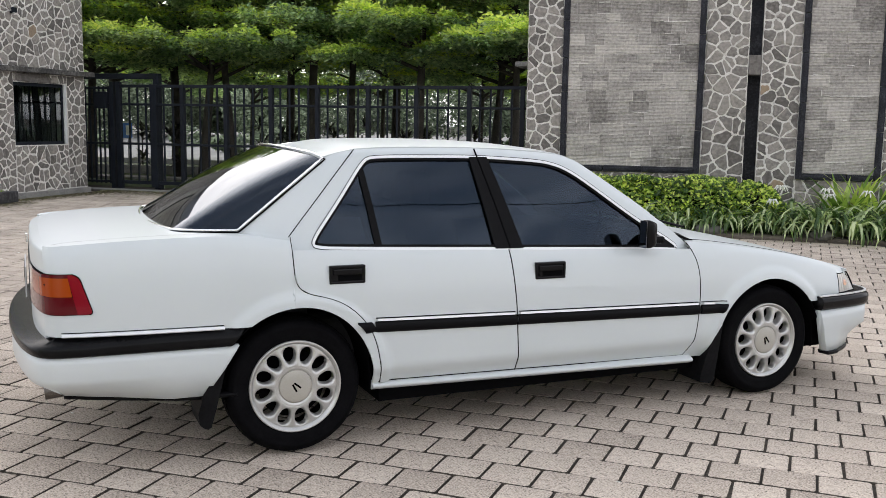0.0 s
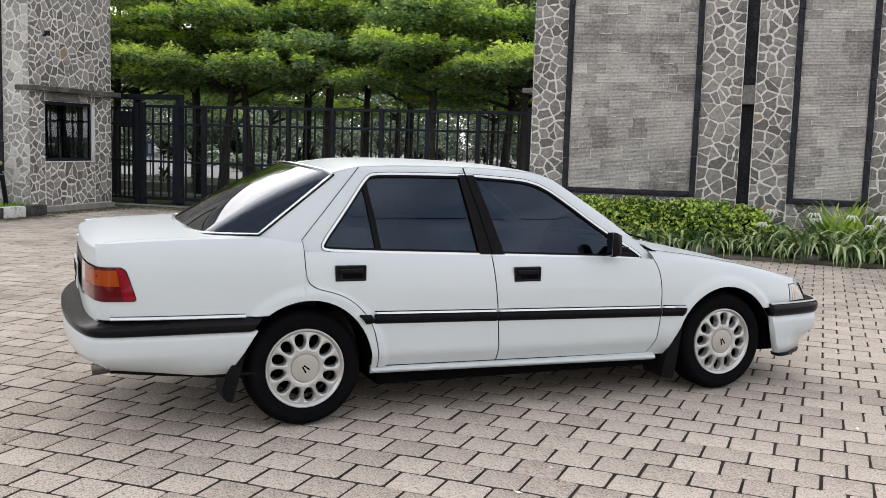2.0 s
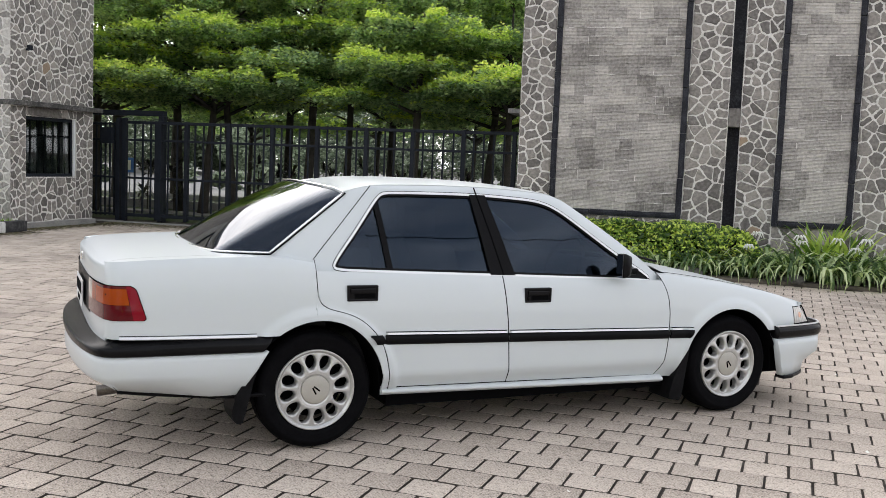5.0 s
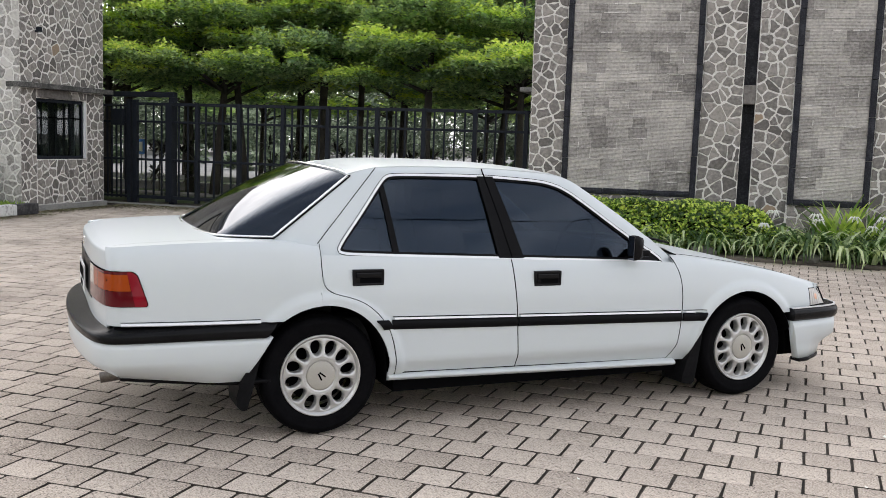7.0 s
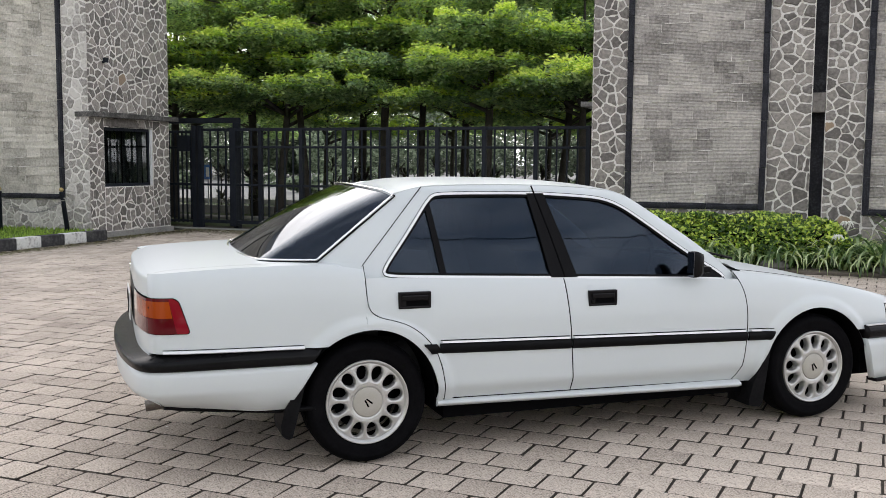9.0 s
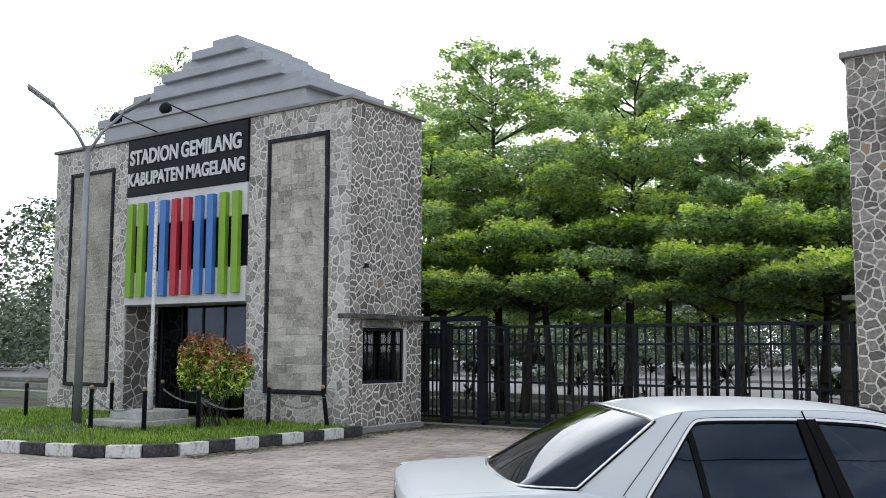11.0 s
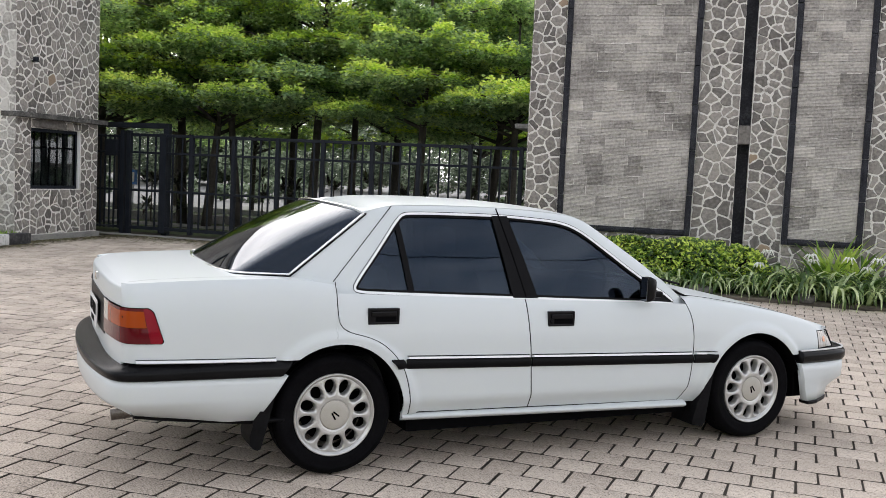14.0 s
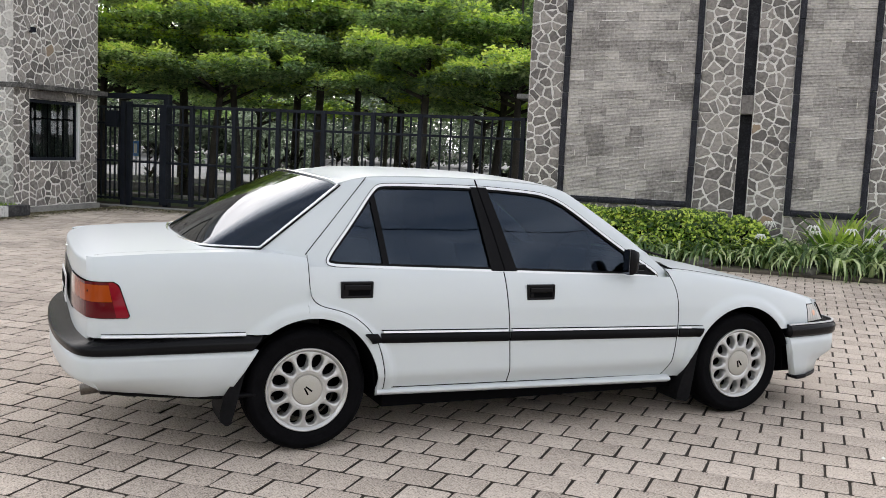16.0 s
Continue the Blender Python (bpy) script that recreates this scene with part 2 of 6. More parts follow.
def shell(bm, thick):
    """Gives an open sheet a back, thick behind its front, and closes its edges."""
    bm.normal_update()
    front = bm.faces[:]
    rim = [(e, e.link_faces[0]) for e in bm.edges if len(e.link_faces) == 1]
    back = {v: bm.verts.new(v.co - v.normal * thick) for v in bm.verts[:]}
    for f in front:
        bm.faces.new([back[v] for v in reversed(f.verts)])
    for e, f in rim:
        a, b = e.verts
        loop = next(l for l in f.loops if l.edge == e)
        a, b = loop.vert, loop.link_loop_next.vert
        bm.faces.new((b, a, back[a], back[b]))
    for f in bm.faces[-len(rim):] if rim else []:
        for e in f.edges:
            e.smooth = False


def sheet(fn, nu, nv, thick=0.0):
    """A grid of fn(u, v), u and v from 0 to 1, with thickness towards the back."""
    bm = bmesh.new()
    g = [[bm.verts.new(fn(i / nu, j / nv)) for j in range(nv + 1)] for i in range(nu + 1)]
    for i in range(nu):
        for j in range(nv):
            try:
                bm.faces.new((g[i][j], g[i + 1][j], g[i + 1][j + 1], g[i][j + 1]))
            except ValueError:
                pass
    bmesh.ops.remove_doubles(bm, verts=bm.verts[:], dist=0.0002)
    bmesh.ops.recalc_face_normals(bm, faces=bm.faces[:])
    if thick:
        shell(bm, thick)
    return bm


def lerp(a, b, t):
    return a + (b - a) * t


def curve_at(pts, x):
    """Straight lines through (x, value) pairs."""
    if x <= pts[0][0]:
        return pts[0][1]
    for (a, va), (b, vb) in zip(pts, pts[1:]):
        if x <= b:
            return va + (vb - va) * (x - a) / (b - a) if b > a else vb
    return pts[-1][1]


def smooth_at(pts, x):
    """A smooth curve through (x, value) pairs."""
    if x <= pts[0][0]:
        return pts[0][1]
    if x >= pts[-1][0]:
        return pts[-1][1]
    for i in range(len(pts) - 1):
        a, b = pts[i], pts[i + 1]
        if x <= b[0]:
            h = b[0] - a[0]
            p = pts[i - 1] if i else a
            q = pts[i + 2] if i + 2 < len(pts) else b
            ma = (b[1] - p[1]) / (b[0] - p[0]) if b[0] > p[0] else 0
            mb = (q[1] - a[1]) / (q[0] - a[0]) if q[0] > a[0] else 0
            u = (x - a[0]) / h
            return (2 * u**3 - 3 * u * u + 1) * a[1] + (u**3 - 2 * u * u + u) * h * ma + (-2 * u**3 + 3 * u * u) * b[1] + (u**3 - u * u) * h * mb
    return pts[-1][1]

# ---- stone cladding ----
def clip_poly(poly, p, q):
    """The part of poly nearer to p than to q."""
    mx, my, dx, dy = (p[0] + q[0]) / 2, (p[1] + q[1]) / 2, q[0] - p[0], q[1] - p[1]
    out = []
    for i in range(len(poly)):
        a, b = poly[i], poly[(i + 1) % len(poly)]
        sa, sb = (a[0] - mx) * dx + (a[1] - my) * dy, (b[0] - mx) * dx + (b[1] - my) * dy
        if sa <= 0:
            out.append(a)
        if sa * sb < 0:
            t = sa / (sa - sb)
            out.append((a[0] + (b[0] - a[0]) * t, a[1] + (b[1] - a[1]) * t))
    return out


def crazy_cells(w, h, size, rng, joint=0.008):
    """Irregular stones that fill a field of w by h: cells of a jittered grid thinned out, with worn corners."""
    nx, ny = max(1, round(w / size)), max(1, round(h / size))
    seeds = {}
    for i in range(nx):
        for j in range(ny):
            if rng.random() < 0.24 and 0 < i < nx - 1:
                continue
            seeds[i, j] = ((i + 0.5 + rng.uniform(-0.55, 0.55)) * w / nx, (j + 0.5 + (0.25 if i % 2 else -0.25) + rng.uniform(-0.6, 0.6)) * h / ny)
    cells = []
    for (i, j), p in seeds.items():
        poly = [(0.0, 0.0), (w, 0.0), (w, h), (0.0, h)]
        for a in range(-3, 4):
            for b in range(-4, 5):
                q = seeds.get((i + a, j + b))
                if q and (a or b) and poly:
                    poly = clip_poly(poly, p, q)
        if len(poly) < 3:
            continue
        poly = [v for v, o in zip(poly, poly[1:] + poly[:1]) if math.hypot(v[0] - o[0], v[1] - o[1]) > 0.018]
        if len(poly) < 3:
            continue
        cx, cy = sum(v[0] for v in poly) / len(poly), sum(v[1] for v in poly) / len(poly)
        rad = sum(math.hypot(v[0] - cx, v[1] - cy) for v in poly) / len(poly)
        if rad < 0.04:
            continue
        ring = []
        gap = joint * rng.uniform(0.75, 1.5)
        for a, b in zip(poly, poly[1:] + poly[:1]):
            bow = rng.uniform(-0.012, 0.004)
            for u in (0.13, 0.38, 0.64, 0.87):
                x, y = lerp(a[0], b[0], u), lerp(a[1], b[1], u)
                d = max(0.01, math.hypot(x - cx, y - cy))
                k = 1 - (gap - bow * 4 * u * (1 - u) + rng.uniform(-0.004, 0.005)) / d
                ring.append((min(w, max(0, cx + (x - cx) * k)), min(h, max(0, cy + (y - cy) * k))))
        cells.append((cx, cy, ring))
    return cells


def add_stone(bm, ring, c, rng, proud=0.010):
    """One stone on a wall seen as x across, y up, z out."""
    t = proud * rng.uniform(0.6, 1.3)
    tx, ty = rng.uniform(-0.05, 0.05), rng.uniform(-0.05, 0.05)
    low = [bm.verts.new((x, y, -0.01)) for x, y in ring]
    mid = [bm.verts.new((x, y, t * 0.6)) for x, y in ring]
    top = [bm.verts.new((c[0] + (x - c[0]) * 0.86, c[1] + (y - c[1]) * 0.86, t + (x - c[0]) * tx + (y - c[1]) * ty)) for x, y in ring]
    n = len(ring)
    for a, b in ((low, mid), (mid, top)):
        for i in range(n):
            bm.faces.new((a[i], a[(i + 1) % n], b[(i + 1) % n], b[i]))
    bm.faces.new(top)


STONE_FIELDS = []


def stone_field(wall, m, w, h, size=0.23, single=False, seed=1):
    """Notes a field of cladding: m takes x across, y up, z out to the world."""
    STONE_FIELDS.append((wall, m, w, h, size, single, seed))


def facing_front(x, y, z):
    """x across to the east, y up, z out to the south."""
    return Matrix(((1, 0, 0, x), (0, 0, -1, y), (0, 1, 0, z), (0, 0, 0, 1)))


def facing_east(x, y, z):
    return Matrix(((0, 0, 1, x), (1, 0, 0, y), (0, 1, 0, z), (0, 0, 0, 1)))


def facing_west(x, y, z):
    return Matrix(((0, 0, -1, x), (-1, 0, 0, y), (0, 1, 0, z), (0, 0, 0, 1)))


def structure(name, bm, mat, label, category="wall", smooth=False):
    return tagged(part(name, bm, mat, None, "", smooth), label, category, "", "structure")


# ---- ground ----
ground = structure("ground", sheet(lambda u, v: Vector((lerp(-400, 400, u), lerp(-400, 400, v), -0.013)), 8, 8), M_GROUND, "dark sandy joint bed under grey concrete pavers", "ground")

# ---- gatehouse to the east: stone piers round ribbed tile panels ----
EY = 13.41  # its front


def panel(wall, x0, x1, z0, z1, y, seed, tw=0.4, th=0.165, rim=0.09, joined=False, stone=None):
    """A black frame, set proud, round courses of ribbed tiles."""
    rng = random.Random(seed)
    strips = bmesh.new()

    def run(lo, hi, up, xa, xb):
        """Lengths of moulding laid end to end, a little out of line."""
        at = lo
        while at < hi - 0.01:
            to = hi if hi - at < 0.9 else at + rng.uniform(0.5, 0.72)
            o, e = rng.uniform(-0.006, 0.004), rng.uniform(-0.004, 0.004)
            if up:
                box(strips, (xa + e, y - 0.045 + o, at + 0.003), (xb + e, y + 0.04, to - 0.003), 0.008)
                box(strips, (lerp(xa, xb, 0.3) + e, y - 0.056 + o, at + 0.006), (lerp(xa, xb, 0.72) + e, y - 0.04, to - 0.006), 0.005)
            else:
                box(strips, (at + 0.003, y - 0.042 + o, xa + e), (to - 0.003, y + 0.04, xb + e), 0.008)
                box(strips, (at + 0.006, y - 0.053 + o, lerp(xa, xb, 0.3) + e), (to - 0.006, y - 0.04, lerp(xa, xb, 0.72) + e), 0.005)
            at = to
    run(z0 - rim, z1 + rim, True, x0 - rim, x0)
    run(z0 - rim, z1 + rim, True, x1, x1 + rim)
    run(x0, x1, False, z0 - rim, z0)
    run(x0, x1, False, z1, z1 + rim)
    part("panel_frame", strips, M_FRAME, wall, "black moulded frame round a tile panel")
    z, tiles, rest, lime = z0, [], [], bmesh.new()
    while z < z1 - 0.02:
        h = min(rng.choice((th, th, th * 0.8)), z1 - z)
        x = x0
        first = True
        while x < x1 - 0.01:
            w = rng.choice((tw, tw * 0.75, tw * 0.5)) * (rng.uniform(0.3, 1) if first else 1)
            first = False
            if x1 - x - w < 0.08:
                w = x1 - x
            tiles.append((x, z, w, h))
            x += w
        z += h
    for x, z, w, h in tiles:
        d = rng.uniform(0.004, 0.018)
        bm = bmesh.new()
        n = max(2, round(h / 0.022))
        prof = []
        for i in range(n):
            a = z + 0.0015 + (h - 0.003) * i / n
            b = z + 0.0015 + (h - 0.003) * (i + 1) / n
            e = rng.uniform(0.0012, 0.003)
            prof += [(y - d + 0.002, a), (y - d - e, a + (b - a) * 0.28), (y - d - e * 0.9, a + (b - a) * 0.72)]
        prof.append((y - d, z + h - 0.0015))
        prof = [(y + 0.03, z + 0.0015)] + prof + [(y + 0.03, z + h - 0.0015)]
        le = [bm.verts.new((x + 0.0015, a, b)) for a, b in prof]
        ri = [bm.verts.new((x + w - 0.0015, a, b)) for a, b in prof]
        for i in range(len(prof) - 1):
            bm.faces.new((le[i], le[i + 1], ri[i + 1], ri[i]))
        bm.faces.new(le[::-1])
        bm.faces.new(ri)
        # pale lime along some of the joints, uneven in length and thickness
        if rng.random() < 0.4:
            a, b = sorted((rng.uniform(x, x + w), rng.uniform(x - 0.1, x + w + 0.1)))
            a, b = max(x0 + 0.005, a), min(x1 - 0.005, b)
            while a < b - 0.02:
                c = min(b, a + rng.uniform(0.03, 0.09))
                k = rng.uniform(0.002, 0.008)
                box(lime, (a, y - d - 0.006, z - k), (c, y + 0.02, z + k * rng.uniform(0.5, 1.2)), 0.001)
                a = c
        if rng.random() < 0.14 and x > x0 + 0.02:
            k = rng.uniform(0.002, 0.006)
            box(lime, (x - k, y - d - 0.005, z + 0.004), (x + k, y + 0.02, z + h * rng.uniform(0.5, 0.97)), 0.001)
        if not joined:
            part("tile", bm, stone or M_TILE, wall)
            continue
        rest.append(mesh_of(bm, "tile"))
    if joined:
        bm = bmesh.new()
        for me in rest:
            bm.from_mesh(me)
        part("tiles", bm, stone or M_TILE, wall)["kind"] = "stuff"
    part("lime_seams", lime, M_MORTAR, wall, "pale lime along the tile joints")["kind"] = "stuff"


gatehouse_east = structure("wall_east_gatehouse", boxed(((-1.60, EY + 0.02, 0), (1.62, 17.2, 6.0)), ((1.80, EY + 0.02, 0), (7.5, 17.2, 6.3))), M_MORTAR, "gatehouse wall of irregular grey stones in pale mortar")
# shade of the recess put into the colour: the slot's back is black
part("slot_back", boxed(((1.62, EY + 0.3, 0), (1.80, 17.2, 6.0))), M_FRAME, gatehouse_east, "slot between the piers, its back coloured black for shade")
part("lintel", boxed(((1.625, EY + 0.0, 2.19), (1.795, EY + 0.3, 2.47)), bevel=0.01), M_STONE_ONE, gatehouse_east, "stone set across the slot")
part("coping", boxed(((-1.68, EY - 0.06, 6.0), (1.68, 17.28, 6.1)), bevel=0.02), M_CONCRETE, gatehouse_east, "dark weathered concrete coping")
panel(gatehouse_east, -0.97, 0.92, 0.84, 5.31, EY + 0.02, 3)
panel(gatehouse_east, 2.43, 3.38, 0.80, 5.31, EY + 0.02, 4)
for k, (x0, x1, z0, z1) in enumerate(((-1.60, -1.06, 0, 6.0), (1.01, 1.62, 0, 6.0), (-1.06, 1.01, 0, 0.75), (-1.06, 1.01, 5.4, 6.0), (1.80, 2.34, 0, 6.3), (3.47, 4.71, 0, 6.3), (2.34, 3.47, 0, 0.71), (2.34, 3.47, 5.4, 6.3), (4.71, 7.5, 0, 6.3))):
    stone_field(gatehouse_east, facing_front(x0, EY + 0.02, z0), x1 - x0, z1 - z0, 0.142, k in (0, 1, 4), 10 + k)
stone_field(gatehouse_east, facing_west(-1.60, 17.2, 0), 3.78, 6.0, 0.17, False, 30)

# ---- gatehouse to the west ----
WY, WX = 12.36, -10.46
gatehouse_west = structure("wall_west_gatehouse", boxed(((-20.2, WY + 0.02, 0), (-17.3, 14.72, 6.45)), ((-13.28, WY + 0.02, 0), (-10.9, 14.72, 6.5)),
    ((-10.9, WY + 0.02, 0), (WX - 0.02, 14.72, 0.93)), ((-10.9, WY + 0.02, 2.03), (WX - 0.02, 14.72, 6.5)), ((-10.9, WY + 0.02, 0.93), (WX - 0.02, 12.79, 2.03)), ((-10.9, 14.2, 0.93), (WX - 0.02, 14.72, 2.03)),
    ((-17.3, WY + 0.12, 2.6), (-13.28, 14.72, 6.45))), M_MORTAR, "gatehouse wall of irregular grey stones with a tile panel")
part("coping", boxed(((-20.3, WY - 0.04, 6.5), (WX + 0.06, 14.8, 6.57)), bevel=0.015), M_CONCRETE, gatehouse_west, "dark weathered concrete coping")
part("plinth", boxed(((WX - 0.02, WY - 0.02, 0), (WX + 0.05, 14.74, 0.10)), bevel=0.01), M_CONCRETE, gatehouse_west, "low grey concrete plinth")
part("ledge", boxed(((WX - 0.3, WY + 0.0, 2.20), (WX + 0.12, 14.86, 2.29)), bevel=0.01), M_LEDGE, gatehouse_west, "weathered concrete ledge over the guard window")
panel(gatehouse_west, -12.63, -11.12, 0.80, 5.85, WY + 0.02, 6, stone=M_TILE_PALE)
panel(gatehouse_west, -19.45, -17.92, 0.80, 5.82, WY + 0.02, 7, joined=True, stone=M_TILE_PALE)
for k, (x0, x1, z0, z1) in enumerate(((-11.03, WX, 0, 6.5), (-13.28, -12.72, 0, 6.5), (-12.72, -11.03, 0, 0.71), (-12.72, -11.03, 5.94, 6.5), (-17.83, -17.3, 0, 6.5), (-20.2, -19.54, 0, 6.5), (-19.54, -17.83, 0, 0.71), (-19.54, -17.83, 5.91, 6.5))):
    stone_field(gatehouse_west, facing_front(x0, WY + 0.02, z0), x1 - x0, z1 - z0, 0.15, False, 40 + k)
for k, (y0, y1, z0, z1) in enumerate(((WY + 0.02, 12.79, 0.1, 2.2), (14.2, 14.72, 0.1, 2.2), (12.79, 14.2, 0.1, 0.93), (12.79, 14.2, 2.03, 2.2), (WY + 0.02, 14.72, 2.29, 6.5))):
    stone_field(gatehouse_west, facing_east(WX - 0.02, y0, z0), y1 - y0, z1 - z0, 0.138, k == 4, 60 + k)
stone_field(gatehouse_west, facing_east(-17.3, WY + 0.04, 0), 2.2, 2.6, 0.22, False, 70)

# ---- the white saloon; its own frame: x ahead, y left, z up, origin under the rear axle ----
CAR = thing("sedan_car", "clean white four-door saloon car with black rubbing strips, parked on pavers", "car",
            Matrix.Translation((-0.945, 3.157, 0)) @ Matrix.Rotation(math.atan2(0.64033, 0.7681), 4, "Z"))
M_RED = shader("red_lamp_lens", (0.085, 0.0015, 0.005), 0.12, 0, 0.25)[0]
M_FLANK = shader("bright_red_lamp_lens", (0.2, 0.003, 0.012), 0.12, 0, 0.25)[0]
M_AMBER = shader("amber_lamp_lens", (0.3, 0.048, 0.005), 0.15, 0, 0.1)[0]
for lens in (M_RED, M_FLANK, M_AMBER):
    lens.node_tree.nodes["Principled BSDF"].inputs["Specular IOR Level"].default_value = 0.15
M_BULB = shader("pale_amber_bulb", (0.62, 0.3, 0.17), 0.3)[0]
M_CLEARLENS = shader("clear_lamp_lens", (0.55, 0.52, 0.48), 0.1, 0, 0.6)[0]
M_RIM = varied("silver_painted_alloy", [(0.46, 0.46, 0.45), (0.56, 0.56, 0.55)], 14, 0.32, 0.6, fine=200, bump=0.05)
M_CAP = varied("beige_grey_wheel_cap", [(0.36, 0.34, 0.3), (0.42, 0.4, 0.36)], 10, 0.45, fine=200, bump=0.03)
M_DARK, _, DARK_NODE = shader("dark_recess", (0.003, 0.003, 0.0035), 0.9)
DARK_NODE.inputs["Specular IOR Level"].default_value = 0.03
M_CLOTH = varied("dark_seat_cloth", [(0.02, 0.02, 0.024), (0.05, 0.05, 0.055)], 10, 0.9, fine=150, bump=0.3)
M_STEEL = varied("exhaust_steel", [(0.07, 0.06, 0.052), (0.19, 0.172, 0.155)], 20, 0.35, 0.9, fine=120, bump=0.1)
M_PLATE = varied("white_number_plate", [(0.6, 0.6, 0.6), (0.7, 0.7, 0.7)], 8, 0.5, fine=80, bump=0.02)

SHOULDER = [(-1.1, 0.922), (-0.97, 0.932), (-0.7, 0.949), (-0.45, 0.957), (-0.2, 0.955), (0.0, 0.928), (0.12, 0.905), (1.0, 0.872), (1.9, 0.838), (2.05, 0.852), (2.4, 0.815), (2.76, 0.757), (3.0, 0.709), (3.17, 0.664), (3.3, 0.635), (3.42, 0.61)]
HALF = [(-1.1, 0.755), (-0.97, 0.79), (-0.7, 0.822), (-0.3, 0.838), (0.5, 0.845), (1.5, 0.845), (2.3, 0.838), (2.8, 0.82), (3.1, 0.785), (3.25, 0.745)]
TUCK = [(0, -0.062), (0.05, -0.043), (0.1, -0.024), (0.135, -0.011), (0.155, -0.004), (0.17, -0.0015), (0.2, -0.0005), (0.32, 0.0), (0.45, 0.0), (0.65, -0.003), (0.8, -0.014), (0.91, -0.03), (0.97, -0.045), (1.0, -0.062)]
REAR_DOOR_EDGE = [(-0.016, 0.945), (-0.014, 0.85), (-0.01, 0.785), (-0.001, 0.748), (0.022, 0.72), (0.065, 0.703), (0.12, 0.69), (0.178, 0.67), (0.23, 0.64), (0.28, 0.595), (0.325, 0.535), (0.352, 0.46), (0.368, 0.38), (0.376, 0.285)]
ARCHES = ((0.01, 0.295, 0.358), (2.59, 0.275, 0.366))


def shoulder(x):
    return smooth_at(SHOULDER, x)


def side_y(x, z):
    s = (z - 0.25) / (shoulder(x) - 0.25)
    y = smooth_at(HALF, x) + smooth_at(TUCK, max(0, min(1, s)))
    if x < -0.915:
        y -= 0.055 * (1 - math.sqrt(max(0, 1 - ((-0.915 - x) / 0.07) ** 2)))
    for cx, cz, r in ARCHES:
        d = (math.hypot(x - cx, z - cz) - r) / 0.07
        if d < 1:
            d = max(0.0, (d - 0.45) / 0.55)
            y += 0.014 * (1 - d * d * (3 - 2 * d))
    return y


def upper_y(x, z):
    """The half-width of the cabin, at a height."""
    y = 0.792 - 0.36 * (z - 0.86) - 0.12 * max(0, z - 1.05) ** 1.3
    return y - 0.035 * ((x - 0.95) / 1.0) ** 2


def arch_z(x, low):
    for cx, cz, r in ARCHES:
        if abs(x - cx) < r:
            d = (x - cx) / (0.93 if cx < 1 and x > cx else 1.0)
            return max(low, cz + math.sqrt(max(0, r * r - d * d)))
    return low


def rounded_line(pts):
    """An open outline with its corners cut twice."""
    return round_path(pts, 2)


def inv(pts, v):
    return curve_at(sorted((b, a) for a, b in pts), v)


def door_mid(z):
    return curve_at([(0.25, 1.068), (0.6, 1.046), (0.86, 1.02)], z)


def door_front(z):
    return smooth_at([(0.2, 2.03), (0.25, 2.052), (0.3, 2.076), (0.4, 2.1), (0.5, 2.11), (0.64, 2.112), (0.75, 2.096), (0.86, 2.045)], z)


def field(x0, x1, zb, zt, side, nu, nv, proud=0.0, turns=14):
    """A body panel between edges x0(z), x1(z) and heights zb(x), zt(x)."""
    def at(u, v):
        x, z = 1.0, 0.6
        for _ in range(turns):
            x = lerp(x0(z), x1(z), u) if turns < 20 else (x + lerp(x0(z), x1(z), u)) / 2
            z = lerp(zb(x), zt(x), v)
        return Vector((x, side * (side_y(x, z) + proud), z))
    return sheet(at, nu, nv, 0.012)


def ribbon(pts, side, half, proud, yfn, thick=0.004, shift=0.0):
    """A narrow band along (x, z) points on the car's side, half wide to each side."""
    n = len(pts)

    def at(u, v):
        i = min(int(u * (n - 1)), n - 2)
        f = u * (n - 1) - i
        a, b = Vector(pts[max(i - 1, 0)]), Vector(pts[min(i + 2, n - 1)])
        p = Vector(pts[i]).lerp(Vector(pts[i + 1]), f)
        d = (b - a).normalized()
        q = p + Vector((-d.y, d.x)) * (shift + (2 * v - 1) * half)
        return Vector((q.x, side * (yfn(q.x, q.y) + proud), q.y))
    return sheet(at, (n - 1) * 2, 2, thick)


def dense(pts, step=0.03):
    out = []
    for a, b in zip(pts, pts[1:]):
        k = max(1, int(math.hypot(b[0] - a[0], b[1] - a[1]) / step))
        out += [(lerp(a[0], b[0], i / k), lerp(a[1], b[1], i / k)) for i in range(k)]
    return out + [pts[-1]]


def rounded(pts, times=2):
    """Chaikin's corner cutting of a closed outline."""
    for _ in range(times):
        q = []
        for a, b in zip(pts, pts[1:] + pts[:1]):
            q += [(a[0] * 0.8 + b[0] * 0.2, a[1] * 0.8 + b[1] * 0.2), (a[0] * 0.2 + b[0] * 0.8, a[1] * 0.2 + b[1] * 0.8)]
        pts = q
    return pts


# window opening and the frame round it, (x, z), matched point by point
OPENING = [(0.3, 0.885), (1.03, 0.860), (1.85, 0.827), (2.045, 0.812), (1.755, 0.982), (1.461, 1.19), (1.37, 1.235), (1.27, 1.259), (0.927, 1.281), (0.41, 1.281), (0.36, 1.262), (0.225, 1.09), (0.092, 0.925), (0.098, 0.893)]
OUTER = [(0.3, 0.855), (1.03, 0.832), (1.85, 0.80), (2.13, 0.79), (1.90, 0.985), (1.575, 1.20), (1.48, 1.26), (1.37, 1.295), (0.927, 1.322), (0.36, 1.317), (0.2, 1.29), (0.002, 1.13), (-0.238, 0.955), (-0.262, 0.86)]
OPENING, OUTER = rounded(OPENING), rounded(OUTER)


